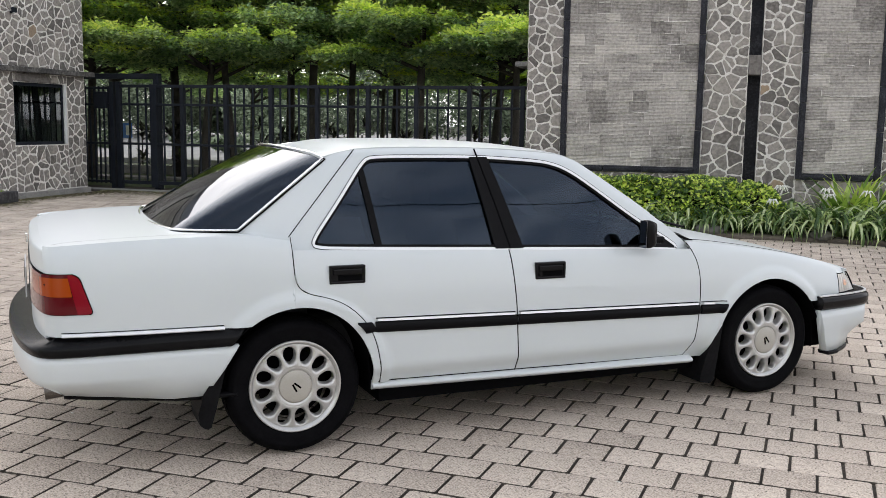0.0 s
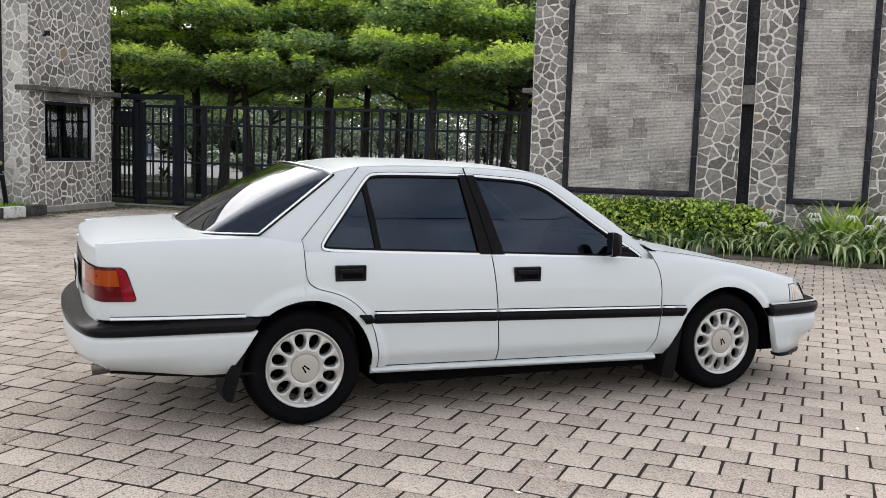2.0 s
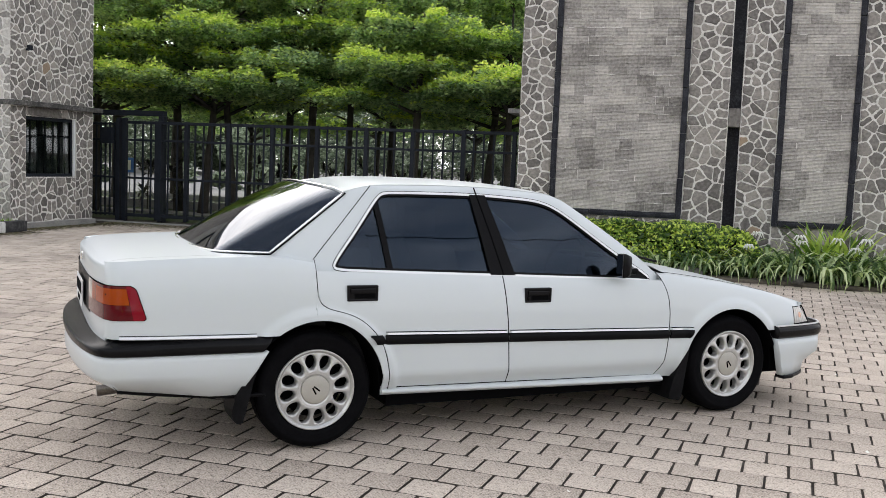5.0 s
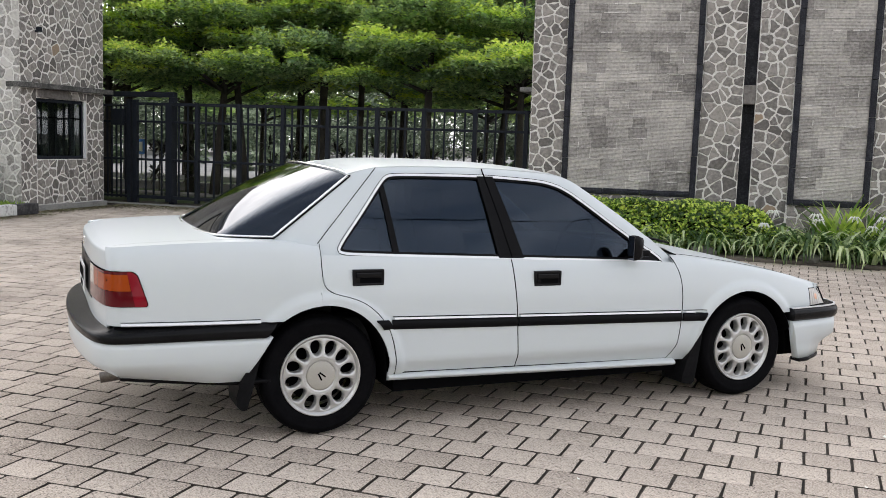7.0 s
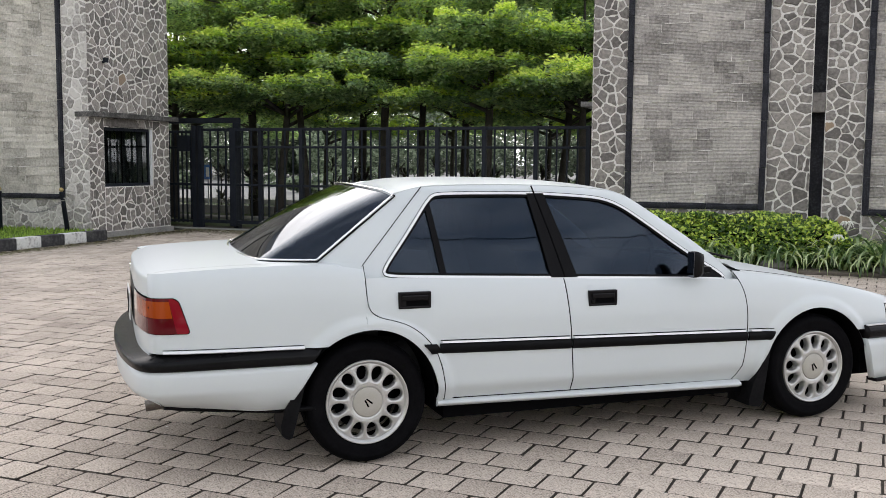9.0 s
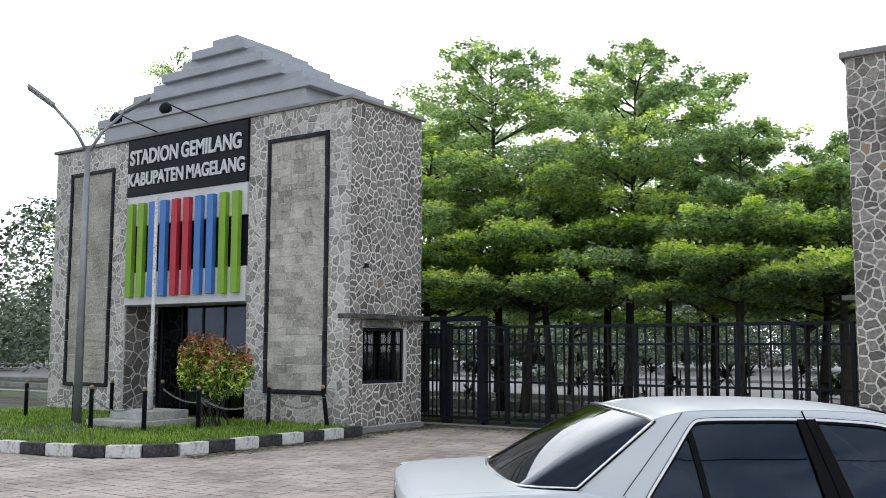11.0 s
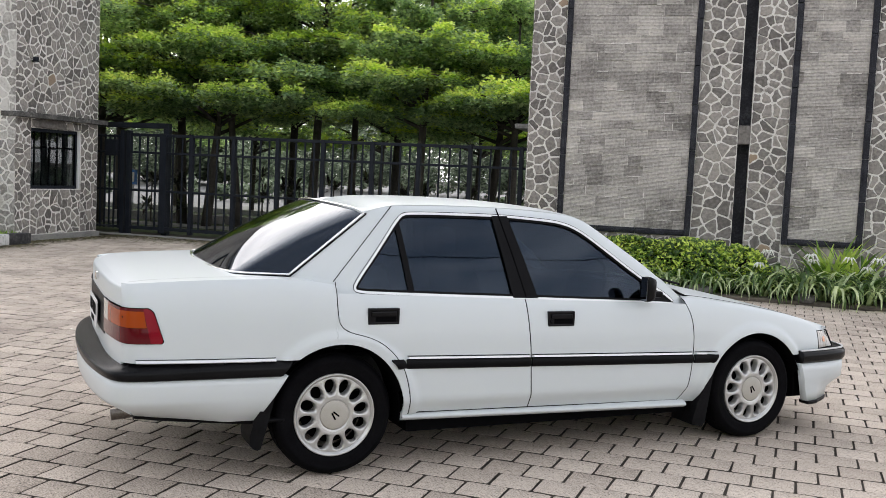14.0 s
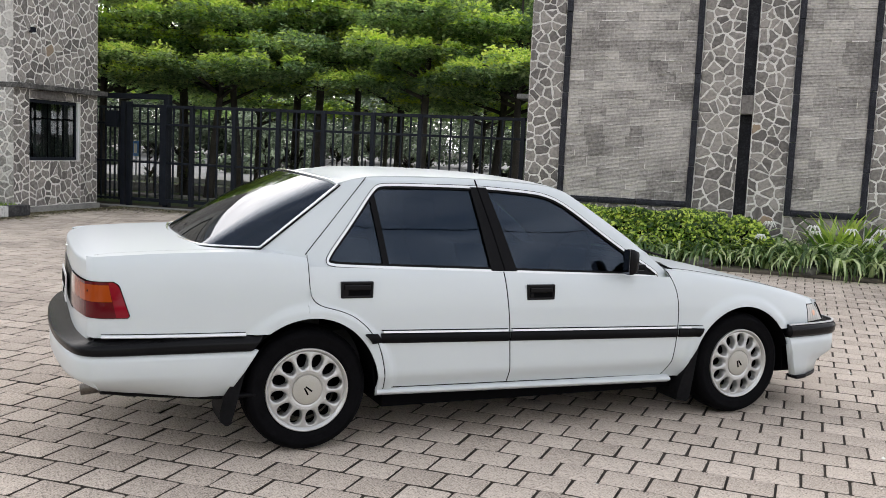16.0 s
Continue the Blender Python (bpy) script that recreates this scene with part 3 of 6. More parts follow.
def cabin_side(side):
    def closed(pts, u):
        n = len(pts)
        i = int(u * n + 1e-6) % n
        f = max(0, u * n - int(u * n + 1e-6))
        return lerp(pts[i][0], pts[(i + 1) % n][0], f), lerp(pts[i][1], pts[(i + 1) % n][1], f)

    def at(u, v):
        a, b = closed(OPENING, u), closed(OUTER, u)
        x, z = lerp(a[0], b[0], v), lerp(a[1], b[1], v)
        edge = 0.012 * max(0, v - 0.55) / 0.45 if z > 0.95 else 0.0
        return Vector((x, side * (upper_y(x, z) - edge * 1.2), z))
    return sheet(at, 56 * 3, 4, 0.01)


def pane(outline, side, inset):
    bm = bmesh.new()
    vs = [bm.verts.new((x, side * (upper_y(x, z) - inset), z)) for x, z in outline]
    f = bm.faces.new(vs)
    bmesh.ops.triangulate(bm, faces=[f])
    bmesh.ops.subdivide_edges(bm, edges=[e for e in bm.edges if e.calc_length() > 0.12], cuts=3, use_grid_fill=True)
    for v in bm.verts:
        v.co.y = side * (upper_y(v.co.x, v.co.z) - inset)
    bmesh.ops.recalc_face_normals(bm, faces=bm.faces[:])
    shell(bm, 0.004)
    return bm


def inset_line(pts, d):
    """An outline drawn in towards its centre."""
    cx, cz = sum(p[0] for p in pts) / len(pts), sum(p[1] for p in pts) / len(pts)
    return [(cx + (x - cx) * (1 - d), cz + (z - cz) * (1 - d)) for x, z in pts]


def quarter(side):
    """The rear wing: a field behind the arch's crown and a strip between the arch and the door."""
    bm = field(lambda z: -0.985, lambda z: -0.016, lambda x: arch_z(x, 0.585), shoulder, side, 80, 14)
    edge = dense(rounded_line([(-0.018, shoulder(-0.016))] + REAR_DOOR_EDGE[1:] + [(0.376, 0.265)]), 0.01)
    cx, cz, r = ARCHES[0]
    span = [0.0]
    for p, q in zip(edge, edge[1:]):
        span.append(span[-1] + math.hypot(q[0] - p[0], q[1] - p[1]))

    def at(u, v):
        d = u * span[-1]
        i = max(k for k in range(len(span) - 1) if span[k] <= d + 1e-9)
        f = (d - span[i]) / (span[i + 1] - span[i])
        o = (lerp(edge[i][0], edge[i + 1][0], f) - 0.001, lerp(edge[i][1], edge[i + 1][1], f))
        t = max(0, (u - 0.12) / 0.88)
        a0 = math.acos((-0.016 - cx) / r)
        a = lerp(a0, -0.08, t)
        n = (cx + r * math.cos(a) * (0.93 if a < math.pi / 2 else 1), cz + r * math.sin(a))
        x, z = lerp(n[0], o[0], v), lerp(n[1], o[1], v)
        return Vector((x, side * (side_y(x, z) - 0.0005), z))
    more = mesh_of(sheet(at, 70, 8, 0.012), "quarter_strip")
    bm.from_mesh(more)
    return bm


def car_sides():
    for side in (-1, 1):
        part("rear_quarter_panel", quarter(side), M_WHITE, CAR, "", True)
        rear = part("rear_door", field(lambda z: inv(REAR_DOOR_EDGE, z) + 0.003, lambda z: door_mid(z) - 0.003, lambda x: 0.285 - (x - 0.37) * 0.012,
                    lambda x: 0.888 - (x - 0.1) * 0.036, side, 48, 30), M_WHITE, CAR, "", True)
        front = part("front_door", field(lambda z: door_mid(z) + 0.003, lambda z: door_front(z) - 0.003, lambda x: 0.285 - (x - 0.37) * 0.018,
                     lambda x: 0.888 - (x - 0.1) * 0.036, side, 40, 24), M_WHITE, CAR, "", True)
        part("front_fender", field(lambda z: door_front(z) + 0.003, lambda z: 3.14, lambda x: arch_z(x, 0.245 if x < 2.6 else 0.5), shoulder, side, 100, 14), M_WHITE, CAR, "", True)
        part("sill", sheet(lambda u, v: Vector((lerp(0.345, 2.1, u), side * (0.79 + 0.035 * math.sin(math.pi * v)), lerp(0.292, 0.248, v) - 0.032 * u)), 24, 6, 0.02), M_WHITE, CAR, "", True)
        part("cabin_frame", cabin_side(side), M_WHITE, CAR, "", True)
        # door shut lines
        part("door_gap", ribbon(dense(rounded_line(REAR_DOOR_EDGE)), side, 0.0013, 0.0012, side_y), M_DARK, CAR)
        part("door_gap", ribbon(dense([(door_mid(0.262 + 0.6 * k / 20), 0.262 + 0.6 * k / 20) for k in range(21)]), side, 0.0013, 0.0012, side_y), M_DARK, CAR)
        part("door_gap", ribbon(dense([(door_front(0.245 + 0.605 * k / 24), 0.245 + 0.605 * k / 24) for k in range(25)]), side, 0.0013, 0.0012, side_y), M_DARK, CAR)
        part("door_gap", ribbon(dense([(-0.012, 0.94), (0.04, 1.0), (0.18, 1.155), (0.325, 1.312)]), side, 0.002, 0.0015, upper_y), M_DARK, CAR)
        part("door_gap", ribbon(dense([(0.37, 0.29), (1.05, 0.279), (2.05, 0.259)], 0.1), side, 0.002, 0.0012, side_y), M_DARK, CAR)
        # window trim, pillars and panes
        ring = dense(OPENING + OPENING[:1], 0.04)
        part("window_trim", ribbon(ring, side, 0.006, 0.005, upper_y, 0.006), M_BRIGHT, CAR, "bright chrome window surround")
        part("window_seal", ribbon(ring, side, 0.006, 0.002, upper_y, 0.012, 0.011), M_TRIM, CAR, "black rubber window seal")
        part("window_gasket", ribbon(ring, side, 0.0012, 0.0035, upper_y, 0.004, -0.0075), M_DARK, CAR, "thin dark line round the window trim")
        part("door_gap", ribbon(dense([(0.917, 1.318), (0.928, 1.272), (1.029, 0.862)]), side, 0.003, 0.0085, upper_y), M_DARK, CAR)
        pillar = sheet(lambda u, v: Vector((lerp(lerp(0.884, 0.978, u), lerp(0.952, 1.1, u), 1 - v), side * (upper_y(0.98, lerp(0.858, 1.279, v)) + 0.006), lerp(0.862 - 0.004 * u, 1.279, v))), 4, 16, 0.012)
        part("centre_pillar", pillar, M_TRIM, CAR, "satin black centre pillar", True)
        bar = sheet(lambda u, v: Vector((lerp(lerp(0.372, 0.404, u), lerp(0.328, 0.356, u), v), side * (upper_y(0.4, lerp(0.884, 1.235, v)) + 0.001), lerp(0.884, 1.235, v))), 2, 12, 0.01)
        part("quarter_bar", bar, M_TRIM, rear, "black quarter-light bar", True)
        part("rear_window", pane(inset_line([(0.39, 0.877), (0.975, 0.857), (0.907, 1.283), (0.41, 1.283), (0.346, 1.25)], 0.0), side, 0.009), M_GLASS, rear, "dark tinted window glass", True)
        part("quarter_window", pane([(0.085, 0.895), (0.39, 0.878), (0.352, 1.256), (0.225, 1.09), (0.086, 0.925)], side, 0.009), M_GLASS, rear, "dark tinted window glass", True)
        part("front_window", pane([(1.05, 0.855), (2.0, 0.818), (1.755, 0.984), (1.461, 1.192), (1.37, 1.237), (1.27, 1.261), (0.94, 1.283)], side, 0.009), M_GLASS, front, "dark tinted window glass", True)
        part("mirror_mount", pane([(1.80, 0.828), (1.985, 0.82), (1.80, 0.94)], side, -0.004), M_TRIM, front, "black mirror mounting plate")
        # rubbing strips
        for door, x0, x1 in ((rear, 0.345, 1.042), (front, 1.052, 2.106), (CAR, 2.117, 2.285), (CAR, 0.262, 0.325)):
            hi = (0.583, 0.571) if x1 < 0.33 else (0.581 - 0.0205 * x0, 0.581 - 0.0205 * x1)

            def strip(u, v, x0=x0, x1=x1):
                x = lerp(x0, x1, u)
                z0 = 0.521 - 0.0215 * (x - 0.3)
                if x1 < 0.33:
                    x += 0.035 * (1 - v)
                if x0 > 2.1:
                    x -= 0.03 * (1 - v) * u
                return Vector((x, side * (side_y(x, z0 + 0.03) + 0.004 + 0.013 * math.sin(math.pi * min(1, max(0, v * 1.0))) ** 0.5), z0 + 0.05 * v))
            if x1 > 0.33:
                part("strip_gap", ribbon(dense([(x0 + 0.004, 0.5845 - 0.0215 * (x0 - 0.3)), (x1 - 0.004, 0.5845 - 0.0215 * (x1 - 0.3))], 0.05), side, 0.0022, 0.0016, side_y), M_DARK, door)
            s = part("rubbing_strip", sheet(strip, 20, 8, 0.01), M_TRIM, door, "black rubbing strip with a chrome line", True)
            if x1 > 0.33:
                part("chrome_line", sheet(lambda u, v, x0=x0, x1=x1: Vector((lerp(x0 + 0.01, min(x1, 2.21) - 0.01, u), side * (side_y(lerp(x0, x1, u), 0.57) + 0.012 - 0.002 * v), 0.5725 - 0.0215 * (lerp(x0, x1, u) - 0.3) + 0.0095 * v)), 16, 2, 0.006), M_BRIGHT, s, "chrome line")
        # handles
        for door, x0, z0 in ((rear, 0.14, 0.742), (front, 1.146, 0.712)):
            y = side_y(x0 + 0.08, z0 + 0.04)
            bm = bmesh.new()
            for lo, hi in (((0.0, 0.0), (0.162, 0.013)), ((0.0, 0.067), (0.162, 0.08)), ((0.0, 0.008), (0.013, 0.072)), ((0.149, 0.008), (0.162, 0.072))):
                box(bm, (x0 + lo[0], -y - 0.011, z0 + lo[1]), (x0 + hi[0], -y + 0.02, z0 + hi[1]), 0.005)
            box(bm, (x0 + 0.015, -y - 0.015, z0 + 0.04), (x0 + 0.147, -y + 0.004, z0 + 0.066), 0.006)
            box(bm, (x0 + 0.006, -y - 0.0065, z0 + 0.006), (x0 + 0.156, -y + 0.02, z0 + 0.074), 0.004)
            if x0 > 1:
                lathe(bm, [(0.0005, 0.016), (0.009, 0.016), (0.011, 0.012), (0.011, 0.0)], 12, pose(x0 + 0.024, -y, z0 + 0.026, 90))
            if side > 0:
                bmesh.ops.scale(bm, vec=(1, -1, 1), verts=bm.verts[:])
                bmesh.ops.reverse_faces(bm, faces=bm.faces[:])
            h = part("door_handle", bm, M_GLOSS, door, "black pull-up door handle", False)
            part("handle_pocket", boxed(((x0 + 0.038, side * (y + 0.006) - 0.002, z0 + 0.014), (x0 + 0.145, side * (y + 0.006) + 0.002, z0 + 0.038)), bevel=0.001), M_DARK, h)
        # door mirror
        mir = thing_part("door_mirror", front)
        bm = bmesh.new()
        box(bm, (1.708, -0.928, 0.836), (1.768, -0.856, 0.992), 0.026)
        for v in bm.verts:
            k = (v.co.x - 1.70) / 0.068
            v.co.z += (0.915 - v.co.z) * 0.25 * k
            v.co.x += 0.05 * (-(v.co.y) - 0.868)
        arm = bmesh.new()
        box(arm, (1.77, -0.89, 0.865), (1.84, -0.755, 0.9), 0.012)
        glass = bmesh.new()
        box(glass, (1.7035, -0.919, 0.848), (1.7085, -0.866, 0.98), 0.002)
        for v in glass.verts:
            v.co.x += 0.05 * (-(v.co.y) - 0.868)
        for nm, b, mt, lb in (("mirror_shell", bm, M_GLOSS, "gloss black mirror shell"), ("mirror_arm", arm, M_TRIM, ""), ("mirror_glass", glass, M_MIRROR, "mirror glass")):
            if side > 0:
                bmesh.ops.scale(b, vec=(1, -1, 1), verts=b.verts[:])
                bmesh.ops.reverse_faces(b, faces=b.faces[:])
            part(nm, b, mt, mir, lb, nm == "mirror_shell")
        # wheel-arch liners and flaps
        for cx, cz, r in ARCHES:
            def liner(u, v, cx=cx, cz=cz, r=r):
                a = math.pi * (1.05 - 1.1 * u)
                wide = side_y(cx, cz + r) - 0.012 - (0.05 if math.sin(a) < 0.35 else 0)
                return Vector((cx + (r + 0.002) * math.cos(a) * (0.93 if cx < 1 and math.cos(a) > 0 else 1.0), side * lerp(wide, 0.5, v), max(0.23, cz + (r + 0.002) * math.sin(a))))
            part("wheel_arch_liner", sheet(liner, 40, 4, 0.004), M_DARK, CAR, "black wheel-arch liner", True)
        for lead, trail in ((((-0.283, 0.5), (-0.308, 0.4), (-0.332, 0.3), (-0.352, 0.22), (-0.366, 0.168), (-0.38, 0.16)), ((-0.289, 0.5), (-0.345, 0.4), (-0.4, 0.3), (-0.42, 0.225), (-0.414, 0.182), (-0.395, 0.164))),
                            (((2.282, 0.465), (2.272, 0.38), (2.252, 0.24), (2.235, 0.125), (2.215, 0.105)), ((2.274, 0.465), (2.23, 0.36), (2.175, 0.245), (2.148, 0.155), (2.145, 0.118)))):
            bm = bmesh.new()
            rows = [[bm.verts.new((x, side * y, z)) for x, z in lead + trail[::-1]] for y in (0.832, 0.824, 0.64)]
            n = len(rows[0])
            for p, q in zip(rows, rows[1:]):
                for k in range(n):
                    bm.faces.new((p[k], p[(k + 1) % n], q[(k + 1) % n], q[k]))
            bm.faces.new(rows[0])
            bm.faces.new(rows[-1])
            bmesh.ops.recalc_face_normals(bm, faces=bm.faces[:])
            part("mud_flap", bm, M_FLAP, CAR, "dull black rubber mud flap", False)


def thing_part(name, parent):
    ob = new(name)
    ob.parent = parent
    return ob


def sweep(path, prof, smooth=True):
    """A profile of (out, z) pairs carried along a plan path of (x, y)."""
    n = len(path)
    bm = bmesh.new()
    rows = []
    for i, p in enumerate(path):
        a, b = Vector(path[max(i - 1, 0)]), Vector(path[min(i + 1, n - 1)])
        d = (b - a).normalized()
        out = Vector((d.y, -d.x))
        k = prof(i / (n - 1)) if callable(prof) else prof
        rows.append([bm.verts.new((p[0] + out.x * o, p[1] + out.y * o, z)) for o, z in k])
    for a, b in zip(rows, rows[1:]):
        for j in range(len(a) - 1):
            bm.faces.new((a[j], b[j], b[j + 1], a[j + 1]))
    for r in (rows[0], rows[-1]):
        bm.faces.new(r)
    bmesh.ops.recalc_face_normals(bm, faces=bm.faces[:])
    return bm


def round_path(pts, times=3):
    """An open plan path with its corners rounded, ends kept."""
    for _ in range(times):
        q = [pts[0]]
        for a, b in zip(pts, pts[1:]):
            q += [(a[0] * 0.75 + b[0] * 0.25, a[1] * 0.75 + b[1] * 0.25), (a[0] * 0.25 + b[0] * 0.75, a[1] * 0.25 + b[1] * 0.75)]
        pts = q + [pts[-1]]
    return pts


def car_ends():
    # rear bumper, from one wheel arch round to the other
    half = [(-0.25, 0.842), (-0.45, 0.84), (-0.7, 0.837), (-0.935, 0.83), (-1.004, 0.8), (-1.046, 0.69), (-1.084, 0.45), (-1.102, 0.2)]
    path = round_path(half + [(-1.105, 0.0)] + [(x, -y) for x, y in half[::-1]], 2)
    flip = 1 if sweep_side(path) else -1

    def skirt(u):
        rear = max(0, min(1, (0.42 - abs(u - 0.5)) / 0.12))
        return [(flip * -0.03, 0.512), (flip * 0.008, 0.512), (flip * 0.012, 0.48), (flip * 0.012, 0.418), (flip * (0.006 - 0.004 * rear), 0.395), (flip * (-0.024 - 0.075 * rear), 0.302 + 0.03 * rear), (flip * (-0.07 - 0.08 * rear), 0.296 + 0.03 * rear)]
    low = sweep(path, skirt)
    for v in low.verts:
        v.co.x -= max(0, 0.512 - v.co.z) * 0.62 * max(0, (v.co.x + 0.75) / 0.48)
    b = part("rear_bumper", low, M_WHITE, CAR, "white rear bumper with a black rubber band", True)

    def ledge(u):
        """The band's section: upright along the flanks, a sloping ledge across the rear."""
        k = max(0, min(1, (0.4 - abs(u - 0.5)) / 0.1))
        return [(flip * o, z) for o, z in ((-0.13, 0.588), (-0.014 - 0.09 * k, 0.588), (-0.004 - 0.08 * k, 0.585), (0.013 - 0.006 * k, 0.563 - 0.004 * k), (0.0195, 0.555 - 0.005 * k), (0.0215, 0.548), (0.022, 0.53), (0.019, 0.516), (0.012, 0.511), (-0.02, 0.51))]
    band = sweep(path, ledge)
    for v in band.verts:
        v.co.x += (v.co.z - 0.55) * 0.85 * max(0, (v.co.x + 0.45) / 0.2)
    part("bumper_band", band, M_BUMPER, b, "satin black rubber bumper band", True)
    part("bumper_lip", sweep(path, lambda u: [(skirt(u)[6][0] + flip * o, skirt(u)[6][1] + z) for o, z in ((-0.05, 0.004), (0.03, 0.004), (0.036, -0.004), (0.03, -0.014), (-0.05, -0.014))]), M_TRIM, b, "black lower lip", True)
    for side in (-1, 1):
        part("chrome_line", sheet(lambda u, v: Vector((lerp(-0.93, -0.31, u), side * (side_y(lerp(-0.93, -0.31, u), 0.61) + 0.017 - 0.009 * v), 0.5885 + 0.0095 * v - 0.003 * u)), 20, 2, 0.006), M_BRIGHT, b, "chrome line")
        # dark ribbon painted for the shadow along the body's lower edge
        part("panel_gap", ribbon(dense([(-0.93, 0.6005), (-0.31, 0.5975)], 0.1), side, 0.0016, 0.0015, side_y), M_DARK, b)
    # front bumper
    path = round_path([(2.94, -0.835), (3.2, -0.805), (3.40, -0.75), (3.46, -0.55), (3.50, -0.2), (3.505, 0.0), (3.50, 0.2), (3.46, 0.55), (3.40, 0.75), (3.2, 0.805), (2.94, 0.835)], 3)
    flip = 1 if sweep_side(path, True) else -1

    def chin(u):
        k = max(0, min(1, (0.4 - abs(u - 0.5)) / 0.12))
        return [(flip * o, z) for o, z in ((-0.03, 0.446), (0.004, 0.444), (0.007, 0.4), (0.005, 0.34), (-0.002 - 0.03 * k, 0.31), (-0.008 - 0.08 * k, 0.265), (-0.012 - 0.092 * k, 0.205), (-0.06 - 0.09 * k, 0.2))]

    def swept_back(bm):
        """Slants the bumper's ends forward towards the ground."""
        for v in bm.verts:
            v.co.x += max(0, 0.44 - v.co.z) * 0.36 * max(0, min(1, (3.14 - v.co.x) / 0.16))
        return bm
    b = part("front_bumper", swept_back(sweep(path, chin)), M_WHITE, CAR, "white front bumper with a black rubber band", True)
    part("bumper_band", sweep(path, [(flip * o, z) for o, z in ((-0.09, 0.522), (0.0, 0.519), (0.014, 0.506), (0.019, 0.496), (0.02, 0.49), (0.018, 0.462), (0.008, 0.446), (-0.03, 0.444))]), M_BUMPER, b, "satin black rubber bumper band", True)
    part("bumper_lip", swept_back(sweep(path, lambda u: [(chin(u)[6][0] + flip * o, z) for o, z in ((-0.06, 0.208), (0.007, 0.208), (0.009, 0.198), (0.005, 0.186), (-0.06, 0.186))])), M_TRIM, b, "black lower lip", True)
    part("chrome_line", sweep(path, [(flip * o, z) for o, z in ((-0.008, 0.519), (0.004, 0.519), (0.004, 0.526), (-0.008, 0.526))]), M_BRIGHT, b, "chrome line")
    # boot, its rear face and lamps

    def rear_x(y):
        return -1.03 + 0.045 * (min(abs(y), 0.75) / 0.735) ** 4
    part("boot_lid", sheet(boot_top, 24, 28, 0.01), M_WHITE, CAR, "white boot lid", True)
    for side in (-1, 1):
        part("boot_seam", ribbon_top(side), M_DARK, CAR)

    def tail(u, v):
        z = lerp(0.57, 0.918, min(1, v / 0.85))
        k = 2 * u - 1
        low = Vector((-1.03 + 0.045 * k**4, k * (side_y(-0.985, z) + 0.001), z))
        k = max(0, (v - 0.8) / 0.2)
        return low.lerp(boot_top(0, u), k * k)
    face = sheet(tail, 48, 30, 0.012)
    part("rear_panel", face, M_WHITE, CAR, "", True)
    part("garnish_panel", sheet(lambda u, v: Vector((rear_x(0) - 0.006 + 0.006 * abs(2 * u - 1) ** 2, lerp(-0.40, 0.40, u), lerp(0.655, 0.828, v))), 16, 4, 0.015), M_TRIM, CAR, "black panel between the tail lamps", True)
    plate = part("number_plate", boxed(((-1.052, -0.21, 0.65), (-1.046, 0.21, 0.785)), bevel=0.002), M_PLATE, CAR, "white number plate with dark bars")
    for y0, y1, z0, z1 in ((-0.17, -0.02, 0.71, 0.765), (0.02, 0.16, 0.71, 0.765), (-0.08, 0.08, 0.665, 0.69)):
        part("plate_bar", boxed(((-1.0545, y0, z0), (-1.0515, y1, z1))), M_DARK, plate)
    part("boot_badge", boxed(((-1.045, -0.03, 0.872), (-1.035, 0.03, 0.912)), bevel=0.003), M_CHROME, CAR, "small chrome badge")
    for side in (-1, 1):
        lamp = thing_part("tail_lamp", CAR)
        lamp["label"] = "red and amber wrap-round tail lamp"

        def wrap(s, z, out):
            """Runs from the middle of the rear face round the corner along the flank."""
            if s < 0.335:
                y = 0.40 + s
                return Vector((rear_x(y) - out, side * y, z))
            x = -0.985 + (s - 0.335)
            return Vector((x, side * (side_y(x, z) + out), z))

        def slab(s0, s1, z0, z1, out, slope=0.0):
            return sheet(lambda u, v: wrap(lerp(s0, s1 - slope * v, u), lerp(z0, z1, v), out), 48, 8, 0.015)

        def flank(start, lean, z0, z1, out, grow=0.0):
            """The lamp's end along the flank, leaning back, with rounded corners."""
            def at(u, v):
                end = 0.508 + grow - 0.052 * v - 0.02 * max(0, (v - 0.84) / 0.16) ** 2.5 - 0.012 * max(0, (0.1 - v) / 0.1) ** 2.5
                return wrap(lerp(start - lean * v, end, u), lerp(z0, z1, v), out)
            return sheet(at, 30, 24, 0.015)
        part("red_lens", slab(0.0, 0.451, 0.674, 0.7415, 0.007), M_RED, lamp, "dark red lower lens", True)
        part("red_lens", flank(0.4515, 0.034, 0.674, 0.828, 0.007), M_FLANK, lamp, "red flank lens with rounded corners", True)
        part("red_rim", slab(0.12, 0.42, 0.8165, 0.828, 0.007), M_RED, lamp, "red rim over the indicator", True)
        part("amber_lens", slab(0.12, 0.434, 0.743, 0.816, 0.007, 0.014), M_AMBER, lamp, "amber indicator lens", True)
        part("clear_lens", slab(0.0, 0.118, 0.740, 0.828, 0.007), M_CLEARLENS, lamp, "clear reversing lens", True)
        part("lamp_rim", flank(-0.004, 0.0, 0.671, 0.831, 0.003, 0.004), M_DARK, lamp, "", True)
        # front lamps
        front = thing_part("head_lamp", CAR)
        front["label"] = "clear head lamp with a corner indicator"
        def corner(u, v, grow=0.0, deep=0.0):
            z = lerp(0.524 - grow, 0.628 + grow - 0.006 * u, v)
            x = lerp(3.137 - grow, 3.316 + grow - 0.034 * v, u)
            return Vector((x, side * (side_y(min(x, 3.26), z) + 0.004 - 0.03 * u**3 - deep), z))
